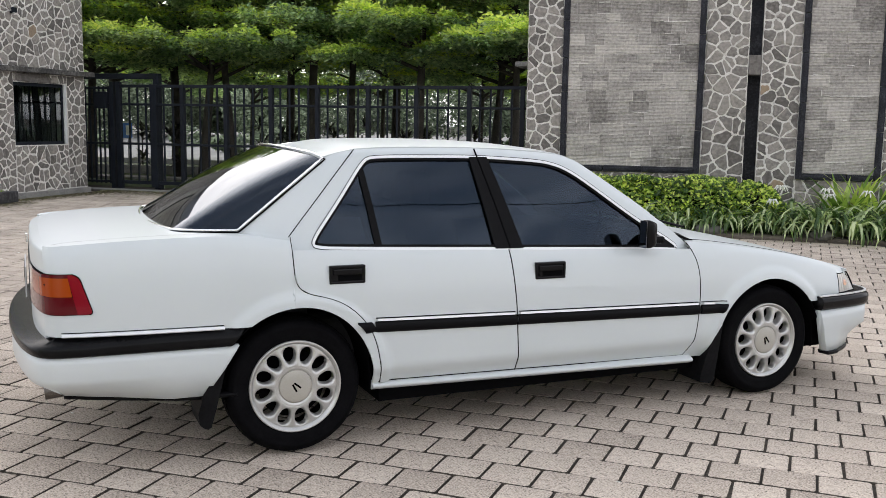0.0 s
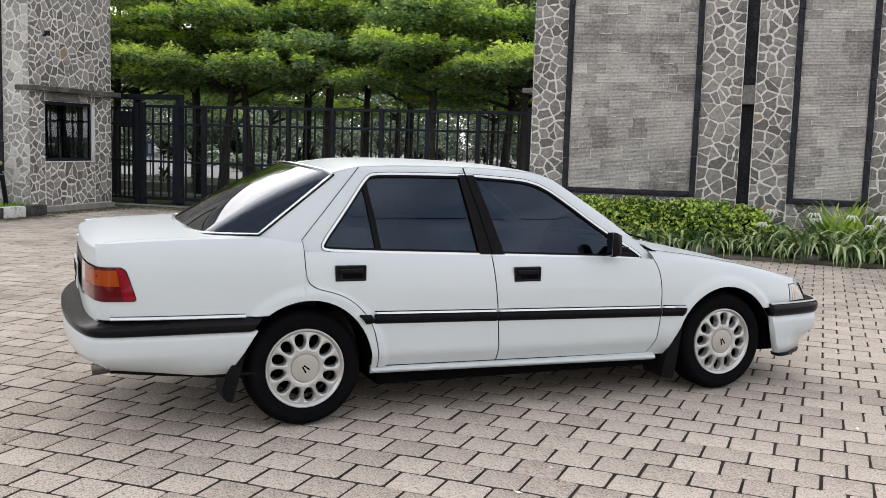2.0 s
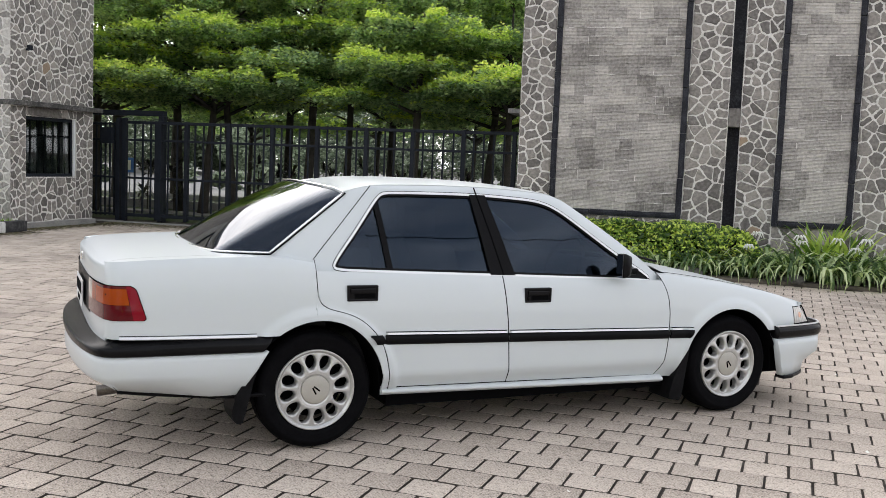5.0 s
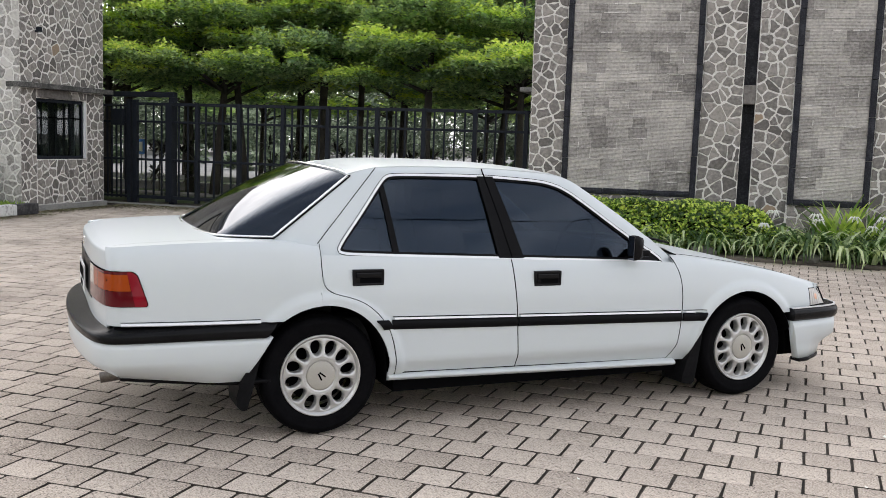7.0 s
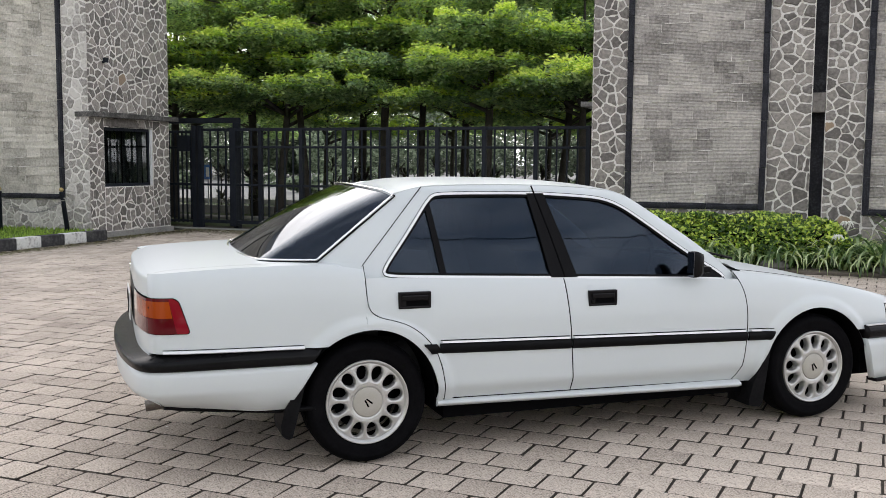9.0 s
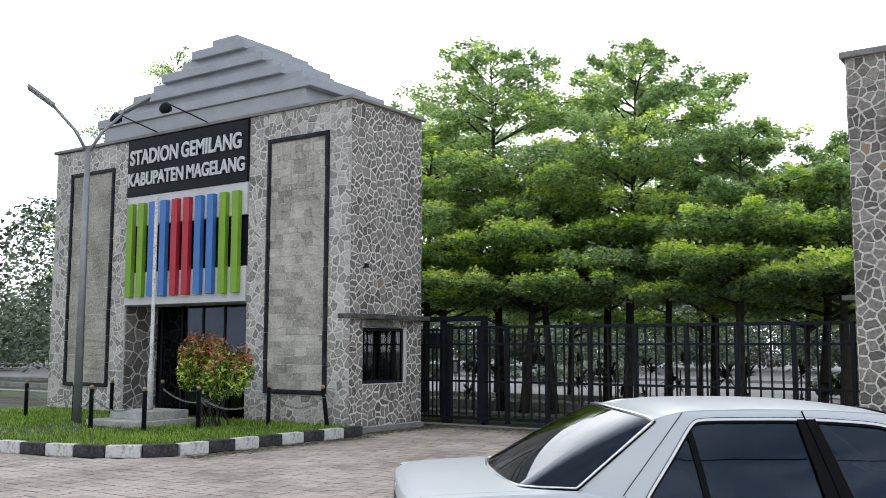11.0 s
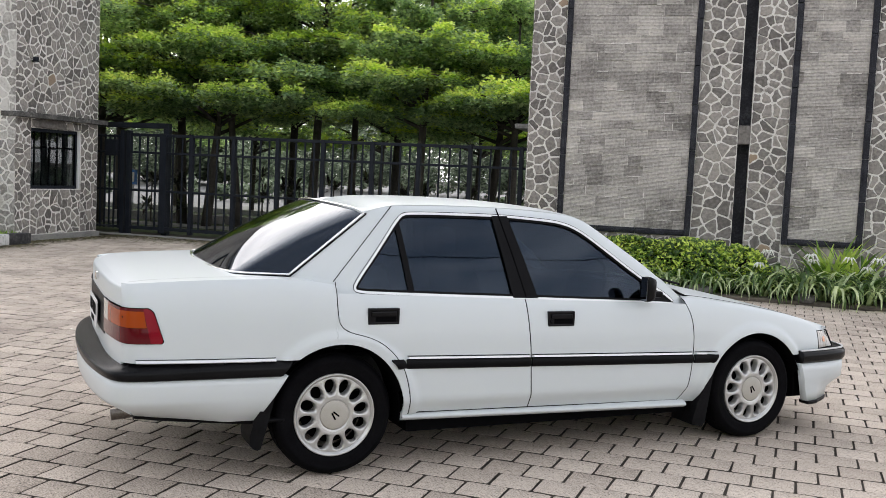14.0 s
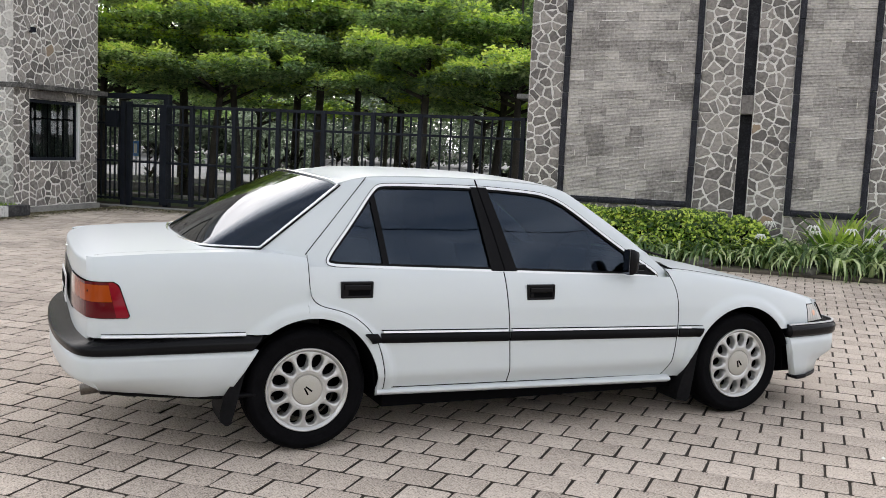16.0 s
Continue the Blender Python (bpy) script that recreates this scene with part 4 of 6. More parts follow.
        part("lamp_rim", sheet(lambda u, v: corner(u, v, 0.004, 0.003), 10, 6, 0.006), M_DARK, front, "black rubber seal round the lamp", True)
        part("reflector", sheet(lambda u, v: corner(u, v, -0.002, 0.0015), 10, 6, 0.003), M_CLEARLENS, front, "pale reflector", True)
        part("indicator_bulb", sheet(lambda u, v: corner(0.42 + 0.14 * math.cos(u * math.tau) * v, 0.5 + 0.17 * math.sin(u * math.tau) * v, 0.0, -0.001), 16, 3, 0.002), M_BULB, front, "amber bulb behind the lens", True)
        for k in range(5):
            part("lens_rib", sheet(lambda u, v, k=k: corner(0.14 + 0.17 * k + 0.012 * u, 0.03 + 0.94 * v, 0.0, -0.002), 1, 6, 0.002), M_CLEARLENS, front)
        part("lamp_brow", sheet(lambda u, v: corner(u, 1, 0.004, 0.0).lerp(Vector((lerp(3.13, 3.262, u), side * (side_y(min(3.2, lerp(3.13, 3.262, u)), shoulder(min(3.2, lerp(3.13, 3.262, u)))) - 0.001), shoulder(lerp(3.13, 3.28, u)) + 0.001)), v), 10, 4, 0.006), M_WHITE, front, "white brow over the lamp", True)
        part("main_lens", sheet(lambda u, v: Vector((lerp(3.315, 3.4, u) - 0.07 * v, side * lerp(0.69, 0.36, u), lerp(0.52, 0.616, v))), 8, 4, 0.02), M_CLEARLENS, front, "clear main lens", True)
    part("grille", boxed(((3.31, -0.36, 0.545), (3.36, 0.36, 0.63)), bevel=0.008), M_TRIM, CAR, "black grille")
    part("nose_panel", sheet(lambda u, v: Vector((3.37 - 0.12 * abs(2 * u - 1) ** 3 - 0.03 * v, lerp(-0.72, 0.72, u), lerp(0.5, 0.652, v))), 30, 6, 0.01), M_WHITE, CAR, "", True)
    part("hood", sheet(hood_top, 40, 30, 0.01), M_WHITE, CAR, "white engine bonnet", True)
    for side in (-1, 1):
        part("hood_seam", sheet(lambda u, v: hood_top(lerp(0.02, 0.97, u), 0.5 + side * (0.455 + 0.004 * v)) + Vector((0, 0, 0.0015)), 30, 1, 0.002), M_DARK, CAR)


def sweep_side(path, front=False):
    """Whether the sweep's out side points away from the car."""
    n = len(path) // 2
    a, b = Vector(path[n - 1]), Vector(path[n + 1])
    d = (b - a).normalized()
    return (d.y > 0) if front else (d.y < 0)


def glass_foot(k):
    """The rear screen's lower edge at k from -1 to 1 across."""
    a = abs(k)
    return Vector((-0.525 + 0.085 * a**2 + 0.22 * max(0, a - 0.8) ** 2 / 0.04, k * 0.699, 0.96 + 0.008 * a))


def glass_head(k):
    a = abs(k)
    return Vector((0.075 + 0.11 * a**2, k * 0.594, 1.314 - 0.032 * a**2 - 0.014 * max(0, a - 0.85) ** 2 / 0.0225))


def boot_top(u, v):
    k = 2 * v - 1
    a = abs(k)
    rear = -0.99 + 0.035 * a**4
    lead = glass_foot(min(1, a * 1.1)).x + 0.1
    x = lerp(rear, lead, u)
    edge = side_y(x, shoulder(x)) - 0.001
    y = k * edge
    z = shoulder(x) + 0.016 * (1 - a**2.2) - 0.018 * max(0, 0.12 - u) ** 2 / 0.0144 * 0.5
    return Vector((x, y, z))


def ribbon_top(side):
    """The shut line of the boot lid along one edge."""
    bm = bmesh.new()
    rows = []
    for i in range(25):
        u = 0.02 + 0.66 * i / 24
        p = [boot_top(u, 0.5 + side * s) + Vector((0, 0, 0.0015)) for s in (0.4513, 0.4527)]
        rows.append([bm.verts.new(q) for q in p])
    for a, b in zip(rows, rows[1:]):
        bm.faces.new((a[0], a[1], b[1], b[0]))
    return bm


def hood_top(u, v):
    k = 2 * v - 1
    a = abs(k)
    x0 = 2.24 - 0.19 * a**2.5
    x1 = 3.36 - 0.07 * a**2 - 0.02 * max(0, a - 0.85) ** 2 / 0.0225
    x = lerp(x0, x1, u)
    edge = side_y(min(x, 3.2), shoulder(min(x, 3.2))) - 0.001
    z = shoulder(x) + 0.045 * (1 - a**2) * (1 - 0.5 * u)
    return Vector((x, k * edge, z - 0.03 * max(0, u - 0.9) ** 2 / 0.01))


def car_top():
    def roof_edge(x):
        return smooth_at([(0.15, 1.27), (0.2, 1.285), (0.36, 1.317), (0.927, 1.322), (1.37, 1.295), (1.48, 1.26)], x)

    def roof(u, v):
        k = 2 * v - 1
        a = abs(k)
        x = lerp(0.072 + 0.1 * a * a, 1.565 - 0.085 * a * a, u)
        ze = roof_edge(x)
        rise = 0.027 * (1 - abs(2 * u - 1) ** 3 * 0.35)
        z = ze + rise * (1 - a**2.4)
        near = min(1, u / 0.22)
        near = near * near * (3 - 2 * near)
        if a < 0.97:
            z = lerp(glass_head(k).z + 0.006, z, near)
        return Vector((x, k * (upper_y(x, ze) - 0.012), z))
    part("roof", sheet(roof, 36, 32, 0.01), M_WHITE, CAR, "white roof panel", True)

    def screen(u, v):
        k = 2 * v - 1
        a = abs(k)
        top = Vector((1.56 - 0.085 * a * a, k * 0.545, 1.297 - 0.035 * a * a))
        foot = Vector((2.22 - 0.165 * a * a, k * 0.715, 0.90 - 0.045 * a * a))
        p = top.lerp(foot, u)
        return p + Vector((0.5, 0, 0.8)).normalized() * 0.02 * math.sin(math.pi * u) * (1 - a * a * 0.5)
    part("windscreen", sheet(screen, 16, 20, 0.004), M_GLASS, CAR, "dark tinted windscreen", True)
    part("cowl", sheet(lambda u, v: Vector((lerp(2.19, 2.27, u) - 0.18 * abs(2 * v - 1) ** 2.3, (2 * v - 1) * 0.735, 0.885 - 0.03 * abs(2 * v - 1) ** 2 - 0.02 * u)), 4, 24, 0.01), M_TRIM, CAR, "black scuttle panel", True)
    for side in (-1, 1):
        wedge = sheet(lambda u, v: Vector((lerp(2.0, 2.125, u), side * lerp(0.74, 0.715 - 0.03 * u, v), lerp(0.895, 0.855, u) + 0.012 * v * math.sin(math.pi * u))), 8, 3, 0.012)
        part("scuttle_corner", wedge, M_TRIM, CAR, "black vent corner beside the bonnet", True)
    for y in (-0.55, 0.02):
        wiper = tube(bmesh.new(), [(2.21, y, 0.9), (2.19, y + 0.2, 0.915), (2.155, y + 0.45, 0.925)], 0.007, 6)
        part("wiper", wiper, M_TRIM, CAR, "black wiper")

    def back(u, v):
        k = 2 * v - 1
        p = glass_head(k).lerp(glass_foot(k), u)
        return p + Vector((-0.5, 0, 0.75)).normalized() * 0.032 * (1 - k * k) * math.sin(math.pi * u)
    part("rear_screen", sheet(back, 24, 32, 0.005), M_GLASS, CAR, "dark tinted rear screen", True)

    def deck(u, v):
        """The strip of bodywork between the screen's foot and the boot lid."""
        k = 2 * v - 1
        p, q = glass_foot(k - 0.01), glass_foot(k + 0.01)
        d = (q - p).normalized()
        foot = glass_foot(k) + Vector((0, 0, -0.006))
        out = foot + Vector((-d.y, d.x, 0)) * 0.075
        out.y = max(-0.772, min(0.772, out.y))
        edge = side_y(out.x, shoulder(out.x))
        out.z = shoulder(out.x) + 0.016 * (1 - min(1, abs(out.y) / edge) ** 2.2) - 0.002
        return foot.lerp(out, u)
    part("rear_deck", sheet(deck, 4, 48, 0.006), M_WHITE, CAR, "", True)

    def surround(pts, r):
        return tube(bmesh.new(), pts, r, 6)
    loop = [back(0, j / 32) for j in range(33)] + [back(i / 16, 1.0) for i in range(1, 16)] + [back(1, 1 - j / 48) for j in range(49)] + [back(1 - i / 16, 0.0) for i in range(1, 16)]
    up = Vector((-0.004, 0, 0.004))
    part("screen_trim", surround([p + up for p in loop + loop[:2]], 0.006), M_CHROME, CAR, "chrome rear screen surround", True)
    rim = [p + (p - Vector((-0.16, 0, 1.13))).normalized() * 0.009 - Vector((0, 0, 0.002)) for p in loop]
    part("screen_gasket", surround(rim + rim[:2], 0.0035), M_DARK, CAR, "thin dark gasket round the screen", True)


def wheel():
    """One wheel lying with its face up, z out, hub at the origin."""
    w = thing_part("wheel", CAR)
    tyre = lathe(bmesh.new(), [(0.197, -0.155), (0.215, -0.178), (0.262, -0.188), (0.284, -0.176), (0.2955, -0.15), (0.298, -0.09), (0.2955, -0.03), (0.284, -0.004), (0.27, 0.002), (0.262, 0.007), (0.255, 0.0035), (0.232, 0.005), (0.212, -0.001), (0.2, -0.012), (0.197, -0.02)], 64, closed=True)
    part("tyre", tyre, M_RUBBER, w, "black rubber tyre", True)
    # tread blocks
    bm = bmesh.new()
    for i in range(56):
        for j, zz in enumerate((-0.155, -0.126, -0.097, -0.068)):
            a = (i + 0.5 * (j % 2)) * math.tau / 56
            box(bm, (0.29, -0.0125, zz), (0.2985, 0.0125, zz + 0.026), 0, Matrix.Rotation(a, 4, "Z"))
    part("tread", bm, M_RUBBER, w)
    rim = bmesh.new()
    lathe(rim, [(0.184, -0.03), (0.186, -0.008), (0.191, -0.0065), (0.194, 0.002), (0.2, 0.004), (0.203, 0.0), (0.203, -0.02)], 64)
    lathe(rim, [(0.073, -0.006), (0.08, 0.0), (0.088, -0.001)], 64)
    for s in range(12):
        a0 = s * math.tau / 12
        n = 32
        outer, inner, wall = [], [], []
        for k in range(n):
            t = k * math.tau / n
            c, si = math.cos(t), math.sin(t)
            m = max(abs(c), abs(si))
            r = 0.137 + 0.049 * c / m
            an = a0 + (math.tau / 24) * si / m
            outer.append((r, an, -0.001 - 0.012 * max(0, (r - 0.088) / 0.098)))
            rr = 0.14 + 0.037 * c
            wd = (0.0272 + 0.0055 * c) * si
            inner.append((rr, a0 + wd / rr, -0.014))
            wall.append((rr, a0 + wd / rr, -0.05))
        mid = [(lerp(o[0], i[0], 0.6), lerp(o[1], i[1], 0.6), o[2] + 0.004) for o, i in zip(outer, inner)]
        rows = [[rim.verts.new((r * math.cos(an), r * math.sin(an), z)) for r, an, z in row] for row in (outer, mid, inner, wall)]
        for a, b in zip(rows, rows[1:]):
            for k in range(n):
                rim.faces.new((a[k], a[(k + 1) % n], b[(k + 1) % n], b[k]))
    bmesh.ops.remove_doubles(rim, verts=rim.verts[:], dist=0.0004)
    bmesh.ops.recalc_face_normals(rim, faces=rim.faces[:])
    rm = part("rim", rim, M_RIM, w, "silver alloy rim with twelve oval holes", True)
    part("brake_disc", lathe(bmesh.new(), [(0.005, -0.075), (0.15, -0.075), (0.15, -0.085)], 32), M_DARK, w, "dark brake behind the rim")
    part("barrel", lathe(bmesh.new(), [(0.196, -0.16), (0.19, -0.1), (0.187, -0.02)], 48), M_DARK, w, "", True)
    cap = lathe(bmesh.new(), [(0.0006, 0.004), (0.03, 0.0035), (0.066, 0.001), (0.0725, -0.003), (0.073, -0.01)], 40)
    cp = part("hub_cap", cap, M_CAP, rm, "beige grey hub cap with a dark mark", True)
    logo = bmesh.new()
    for mm in (pose(-0.0085, 0, 0, 0, 0, -12), pose(0.0085, 0, 0, 0, 0, 12)):
        box(logo, (-0.004, -0.019, 0.003), (0.004, 0.019, 0.0058), 0, mm)
    part("cap_mark", logo, M_DARK, rm, "small dark mark")
    return w


def car_wheels():
    first = wheel()
    first.matrix_basis = pose(0, -0.80, 0.298, 90, 0, 0) @ pose(0, 0, 0, 0, 0, 40)
    for x, side, spin in ((2.60, -1, 25), (0, 1, 10), (2.60, 1, 70)):
        copy_thing(first, pose(x, side * 0.80, 0.298, 90 if side < 0 else -90) @ pose(0, 0, 0, 0, 0, spin))


def car_inside():
    part("floor_pan", boxed(((-0.3, -0.55, 0.21), (2.9, 0.55, 0.3))), M_DARK, CAR, "dark underbody")
    part("underbody_sill", boxed(((0.4, -0.745, 0.175), (2.16, 0.745, 0.27))), M_DARK, CAR, "dark underbody between the axles")
    # the next three boxes are unseen, added to keep light from under the car
    part("spare_wheel_well", boxed(((-0.8, -0.45, 0.262), (-0.36, 0.45, 0.5)), bevel=0.05), M_DARK, CAR, "dark spare wheel well under the boot")
    part("fuel_tank", boxed(((-0.34, -0.56, 0.2), (0.36, 0.56, 0.42)), bevel=0.04), M_DARK, CAR, "dark fuel tank")
    part("engine_tray", boxed(((2.2, -0.6, 0.17), (3.3, 0.6, 0.36)), bevel=0.04), M_DARK, CAR, "dark tray under the engine")
    part("axle_housing", boxed(((-0.3, -0.48, 0.25), (0.3, 0.48, 0.62))), M_DARK, CAR)
    part("engine_bay", boxed(((2.0, -0.48, 0.3), (3.1, 0.48, 0.6))), M_DARK, CAR)
    part("exhaust_pipe", tube(bmesh.new(), [(-0.55, -0.40, 0.30), (-0.8, -0.42, 0.285), (-0.995, -0.43, 0.268)], 0.027, 16), M_STEEL, CAR, "dull steel exhaust tailpipe", True)
    part("dashboard", boxed(((1.78, -0.68, 0.6), (2.12, 0.68, 0.86)), bevel=0.04), M_CLOTH, CAR, "dark dashboard")
    part("parcel_shelf", boxed(((-0.42, -0.62, 0.90), (0.02, 0.62, 0.93)), bevel=0.008), M_CLOTH, CAR, "dark parcel shelf")
    for y in (-0.36, 0.36):
        seat = thing_part("front_seat", CAR)
        part("cushion", boxed(((1.0, y - 0.25, 0.35), (1.5, y + 0.25, 0.55)), bevel=0.05), M_CLOTH, seat, "dark cloth cushion", True)
        bm = boxed(((0.86, y - 0.24, 0.5), (0.98, y + 0.24, 1.02)), bevel=0.05)
        for v in bm.verts:
            v.co.x -= (v.co.z - 0.5) * 0.3
        part("seat_back", bm, M_CLOTH, seat, "dark cloth seat back", True)
        part("headrest", boxed(((0.66, y - 0.13, 1.04), (0.76, y + 0.13, 1.2)), bevel=0.035), M_CLOTH, seat, "dark cloth headrest", True)
    part("rear_bench", boxed(((0.05, -0.6, 0.35), (0.55, 0.6, 0.55)), ((-0.1, -0.6, 0.5), (0.12, 0.6, 1.0)), bevel=0.05), M_CLOTH, CAR, "dark cloth rear bench")
    part("steering_wheel", lathe(bmesh.new(), [(0.175, 0), (0.188, 0.013), (0.201, 0), (0.188, -0.013)], 32, pose(1.66, -0.36, 0.86, 0, -65, 0), closed=True), M_TRIM, CAR, "black steering wheel", True)


car_sides()
car_ends()
car_top()
car_wheels()
car_inside()

# ---- the steel gate between the gatehouses ----
def gate_bar(bm, x0, x1, y, z, h=0.05, d=0.05):
    box(bm, (x0, y - d / 2, z - h / 2), (x1, y + d / 2, z + h / 2), 0.006)


GY = 15.8
gate = thing("sliding_gate", "dark painted steel gate of upright bars, closed between the gatehouses", "gate")
POSTS = (-9.66, -9.01, -8.05, -7.08, -6.11, -5.08, -4.13, -3.12, -2.14)
for z, h in ((2.075, 0.06), (1.71, 0.045), (0.92, 0.045), (0.14, 0.07)):
    bm = bmesh.new()
    gate_bar(bm, -10.42, -1.62, GY, z, h)
    part("rail", bm, M_GATE, gate)
for x in POSTS:
    w = 0.075 if x == -9.66 else 0.04
    part("post", boxed(((x - w, GY - 0.05, 0.05), (x + w, GY + 0.05, 2.11)), bevel=0.008), M_GATE, gate)
bar_mesh = None
xs = (-10.42,) + POSTS + (-1.62,)
for a, b in zip(xs, xs[1:]):
    n = max(1, round((b - a) / 0.2) - 1)
    for k in range(1, n + 1):
        x = a + (b - a) * k / (n + 1)
        if bar_mesh is None:
            bar_mesh = part("bar", boxed(((-0.016, -0.016, 0.1), (0.016, 0.016, 2.07)), bevel=0.003), M_GATE, gate)
            bar_mesh.location = (x, GY, 0)
        else:
            o = bar_mesh.copy()
            scene.collection.objects.link(o)
            o.location = (x, GY, 0)
side_gate = thing("side_gate", "narrow dark steel pedestrian gate beside the guard window", "gate")
for x in (-11.35, -10.62, -10.47):
    part("post", boxed(((x - 0.045, GY - 0.05, 0), (x + 0.045, GY + 0.05, 2.16)), bevel=0.008), M_GATE, side_gate)
for z in (2.03, 1.70, 0.92, 0.14):
    bm = bmesh.new()
    gate_bar(bm, -11.35, -10.6, GY, z, 0.045)
    part("rail", bm, M_GATE, side_gate)
for k in range(6):
    o = bar_mesh.copy()
    scene.collection.objects.link(o)
    o.parent = side_gate
    o.location = (-11.27 + 0.11 * k, GY, 0)
gate_beam = tagged(part("gate_beam", boxed(((-11.6, 15.86, 2.22), (-9.6, 16.0, 2.33)), ((-9.72, 15.86, 0), (-9.6, 16.0, 2.22)), bevel=0.01), M_GATE), "dark steel beam and post that guide the gate", "beam", "", "structure")
guard_box = tagged(part("meter_box", boxed(((-10.98, 15.68, 1.62), (-10.72, 15.77, 1.96)), bevel=0.01), M_GATE), "small dark box fixed on the side gate", "box")
canopy = tagged(part("side_ledge", boxed(((-2.32, 15.9, 2.46), (-1.6, 17.0, 2.55)), bevel=0.015), M_CONCRETE), "weathered ledge jutting from the gatehouse side", "ledge", "", "structure")

# guard window in the west gatehouse's side
M_WHITEWALL = varied("white_painted_plaster", [(0.55, 0.56, 0.57), (0.72, 0.73, 0.74)], 2, 0.7, fine=40, bump=0.1)
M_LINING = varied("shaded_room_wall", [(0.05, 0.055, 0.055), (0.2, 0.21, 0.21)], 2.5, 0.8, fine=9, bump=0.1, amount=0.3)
M_PANE, _, PANE_NODE = shader("window_glass", (0.35, 0.4, 0.4), 0.0)
PANE_NODE.inputs["Transmission Weight"].default_value, PANE_NODE.inputs["IOR"].default_value = 1.0, 1.5
guard = tagged(new("window_1"), "barred guard window with dark glass", "window", "", "structure")
X0 = WX - 0.06
part("window_frame", boxed(((X0 - 0.05, 12.79, 0.93), (X0, 12.85, 2.03)), ((X0 - 0.05, 14.1, 0.93), (X0, 14.14, 2.03)), ((X0 - 0.05, 12.85, 0.93), (X0, 14.14, 0.99)), ((X0 - 0.05, 12.85, 1.97), (X0, 14.14, 2.03)), bevel=0.004), M_GATE, guard, "black window frame")
part("window_jamb", boxed(((X0 - 0.06, 14.145, 0.94), (X0 + 0.03, 14.195, 2.02)), bevel=0.004), M_WHITEWALL, guard, "pale painted jamb")
part("pane", boxed(((X0 - 0.02, 12.85, 0.99), (X0 - 0.014, 14.1, 1.97))), M_PANE, guard, "dark reflecting glass pane")
# board in place of the room, with the indoor shade in its colour
part("window_lining", boxed(((-10.88, 12.8, 0.94), (-10.84, 14.19, 2.02))), M_LINING, guard, "board coloured like the dim room inside")
for k in range(6):
    y = 12.98 + k * 0.2
    part("grille_bar", tube(bmesh.new(), [(X0 - 0.05, y, 0.97), (X0 - 0.05, y, 2.0)], 0.011, 6), M_GATE, guard)
part("grille_bar", boxed(((X0 - 0.06, 12.85, 1.68), (X0 - 0.045, 14.1, 1.71))), M_GATE, guard)
# security camera on the gatehouse's side
camera_box = thing("security_camera", "small dark security camera fixed on the stone wall", "camera", pose(WX + 0.01, 12.78, 3.2) @ Matrix.Scale(0.62, 4))
part("bracket", boxed(((-0.02, -0.03, -0.03), (0.05, 0.03, 0.03)), bevel=0.006), M_GATE, camera_box, "dark bracket")
part("housing", boxed(((0.05, -0.07, -0.02), (0.15, 0.07, 0.12)), bevel=0.015), M_GATE, camera_box, "dark housing")
part("lens", lathe(bmesh.new(), [(0.002, 0.0), (0.03, 0.0), (0.034, 0.03), (0.002, 0.034)], 12, pose(0.1, 0, -0.05)), M_WHITEWALL, camera_box, "pale round lens cover", True)

# ---- front of the stadium entrance ----
M_SIGN = varied("black_sign_board", [(0.008, 0.009, 0.013), (0.02, 0.022, 0.028)], 2, 0.5, fine=30, bump=0.1)
M_SIGN.node_tree.nodes["Principled BSDF"].inputs["Specular IOR Level"].default_value = 0.12
M_BLUE = varied("blue_painted_metal", [(0.045, 0.16, 0.46), (0.07, 0.22, 0.56)], 3, 0.5, fine=60, bump=0.05)
M_REDP = varied("red_painted_metal", [(0.42, 0.012, 0.035), (0.52, 0.025, 0.05)], 3, 0.5, fine=60, bump=0.05)
M_GREENP = varied("green_painted_metal", [(0.17, 0.34, 0.012), (0.24, 0.43, 0.025)], 3, 0.5, fine=60, bump=0.05)
M_ROOF = varied("pale_roof_cladding", [(0.3, 0.32, 0.35), (0.42, 0.44, 0.47)], 2, 0.6, fine=25, bump=0.1)
front = tagged(new("entrance_front"), "white entrance front with coloured fins and a black sign", "facade", "", "structure")
part("sign_board", boxed(((-17.28, WY - 0.05, 5.13), (-13.29, WY + 0.1, 6.46)), bevel=0.008), M_SIGN, front, "black sign board")
part("white_wall", boxed(((-17.28, WY - 0.02, 2.6), (-13.29, WY + 0.11, 3.34)), ((-17.28, WY - 0.02, 4.43), (-13.29, WY + 0.11, 5.125)), bevel=0.004), M_WHITEWALL, front, "white wall bands")
part("dark_glazing", boxed(((-17.28, WY + 0.06, 3.34), (-13.29, WY + 0.09, 4.43))), M_SIGN, front, "dark glazing behind the fins")
for k, mt in enumerate((M_GREENP, M_GREENP, M_BLUE, M_BLUE, M_REDP, M_REDP, M_BLUE, M_BLUE, M_GREENP, M_GREENP)):
    x = -17.04 + k * 0.389
    part("fin", boxed(((x - 0.1, WY - 0.13, 2.78), (x + 0.1, WY - 0.022, 4.94)), bevel=0.006), mt, front, mt.name.split("_")[0] + " upright fin")


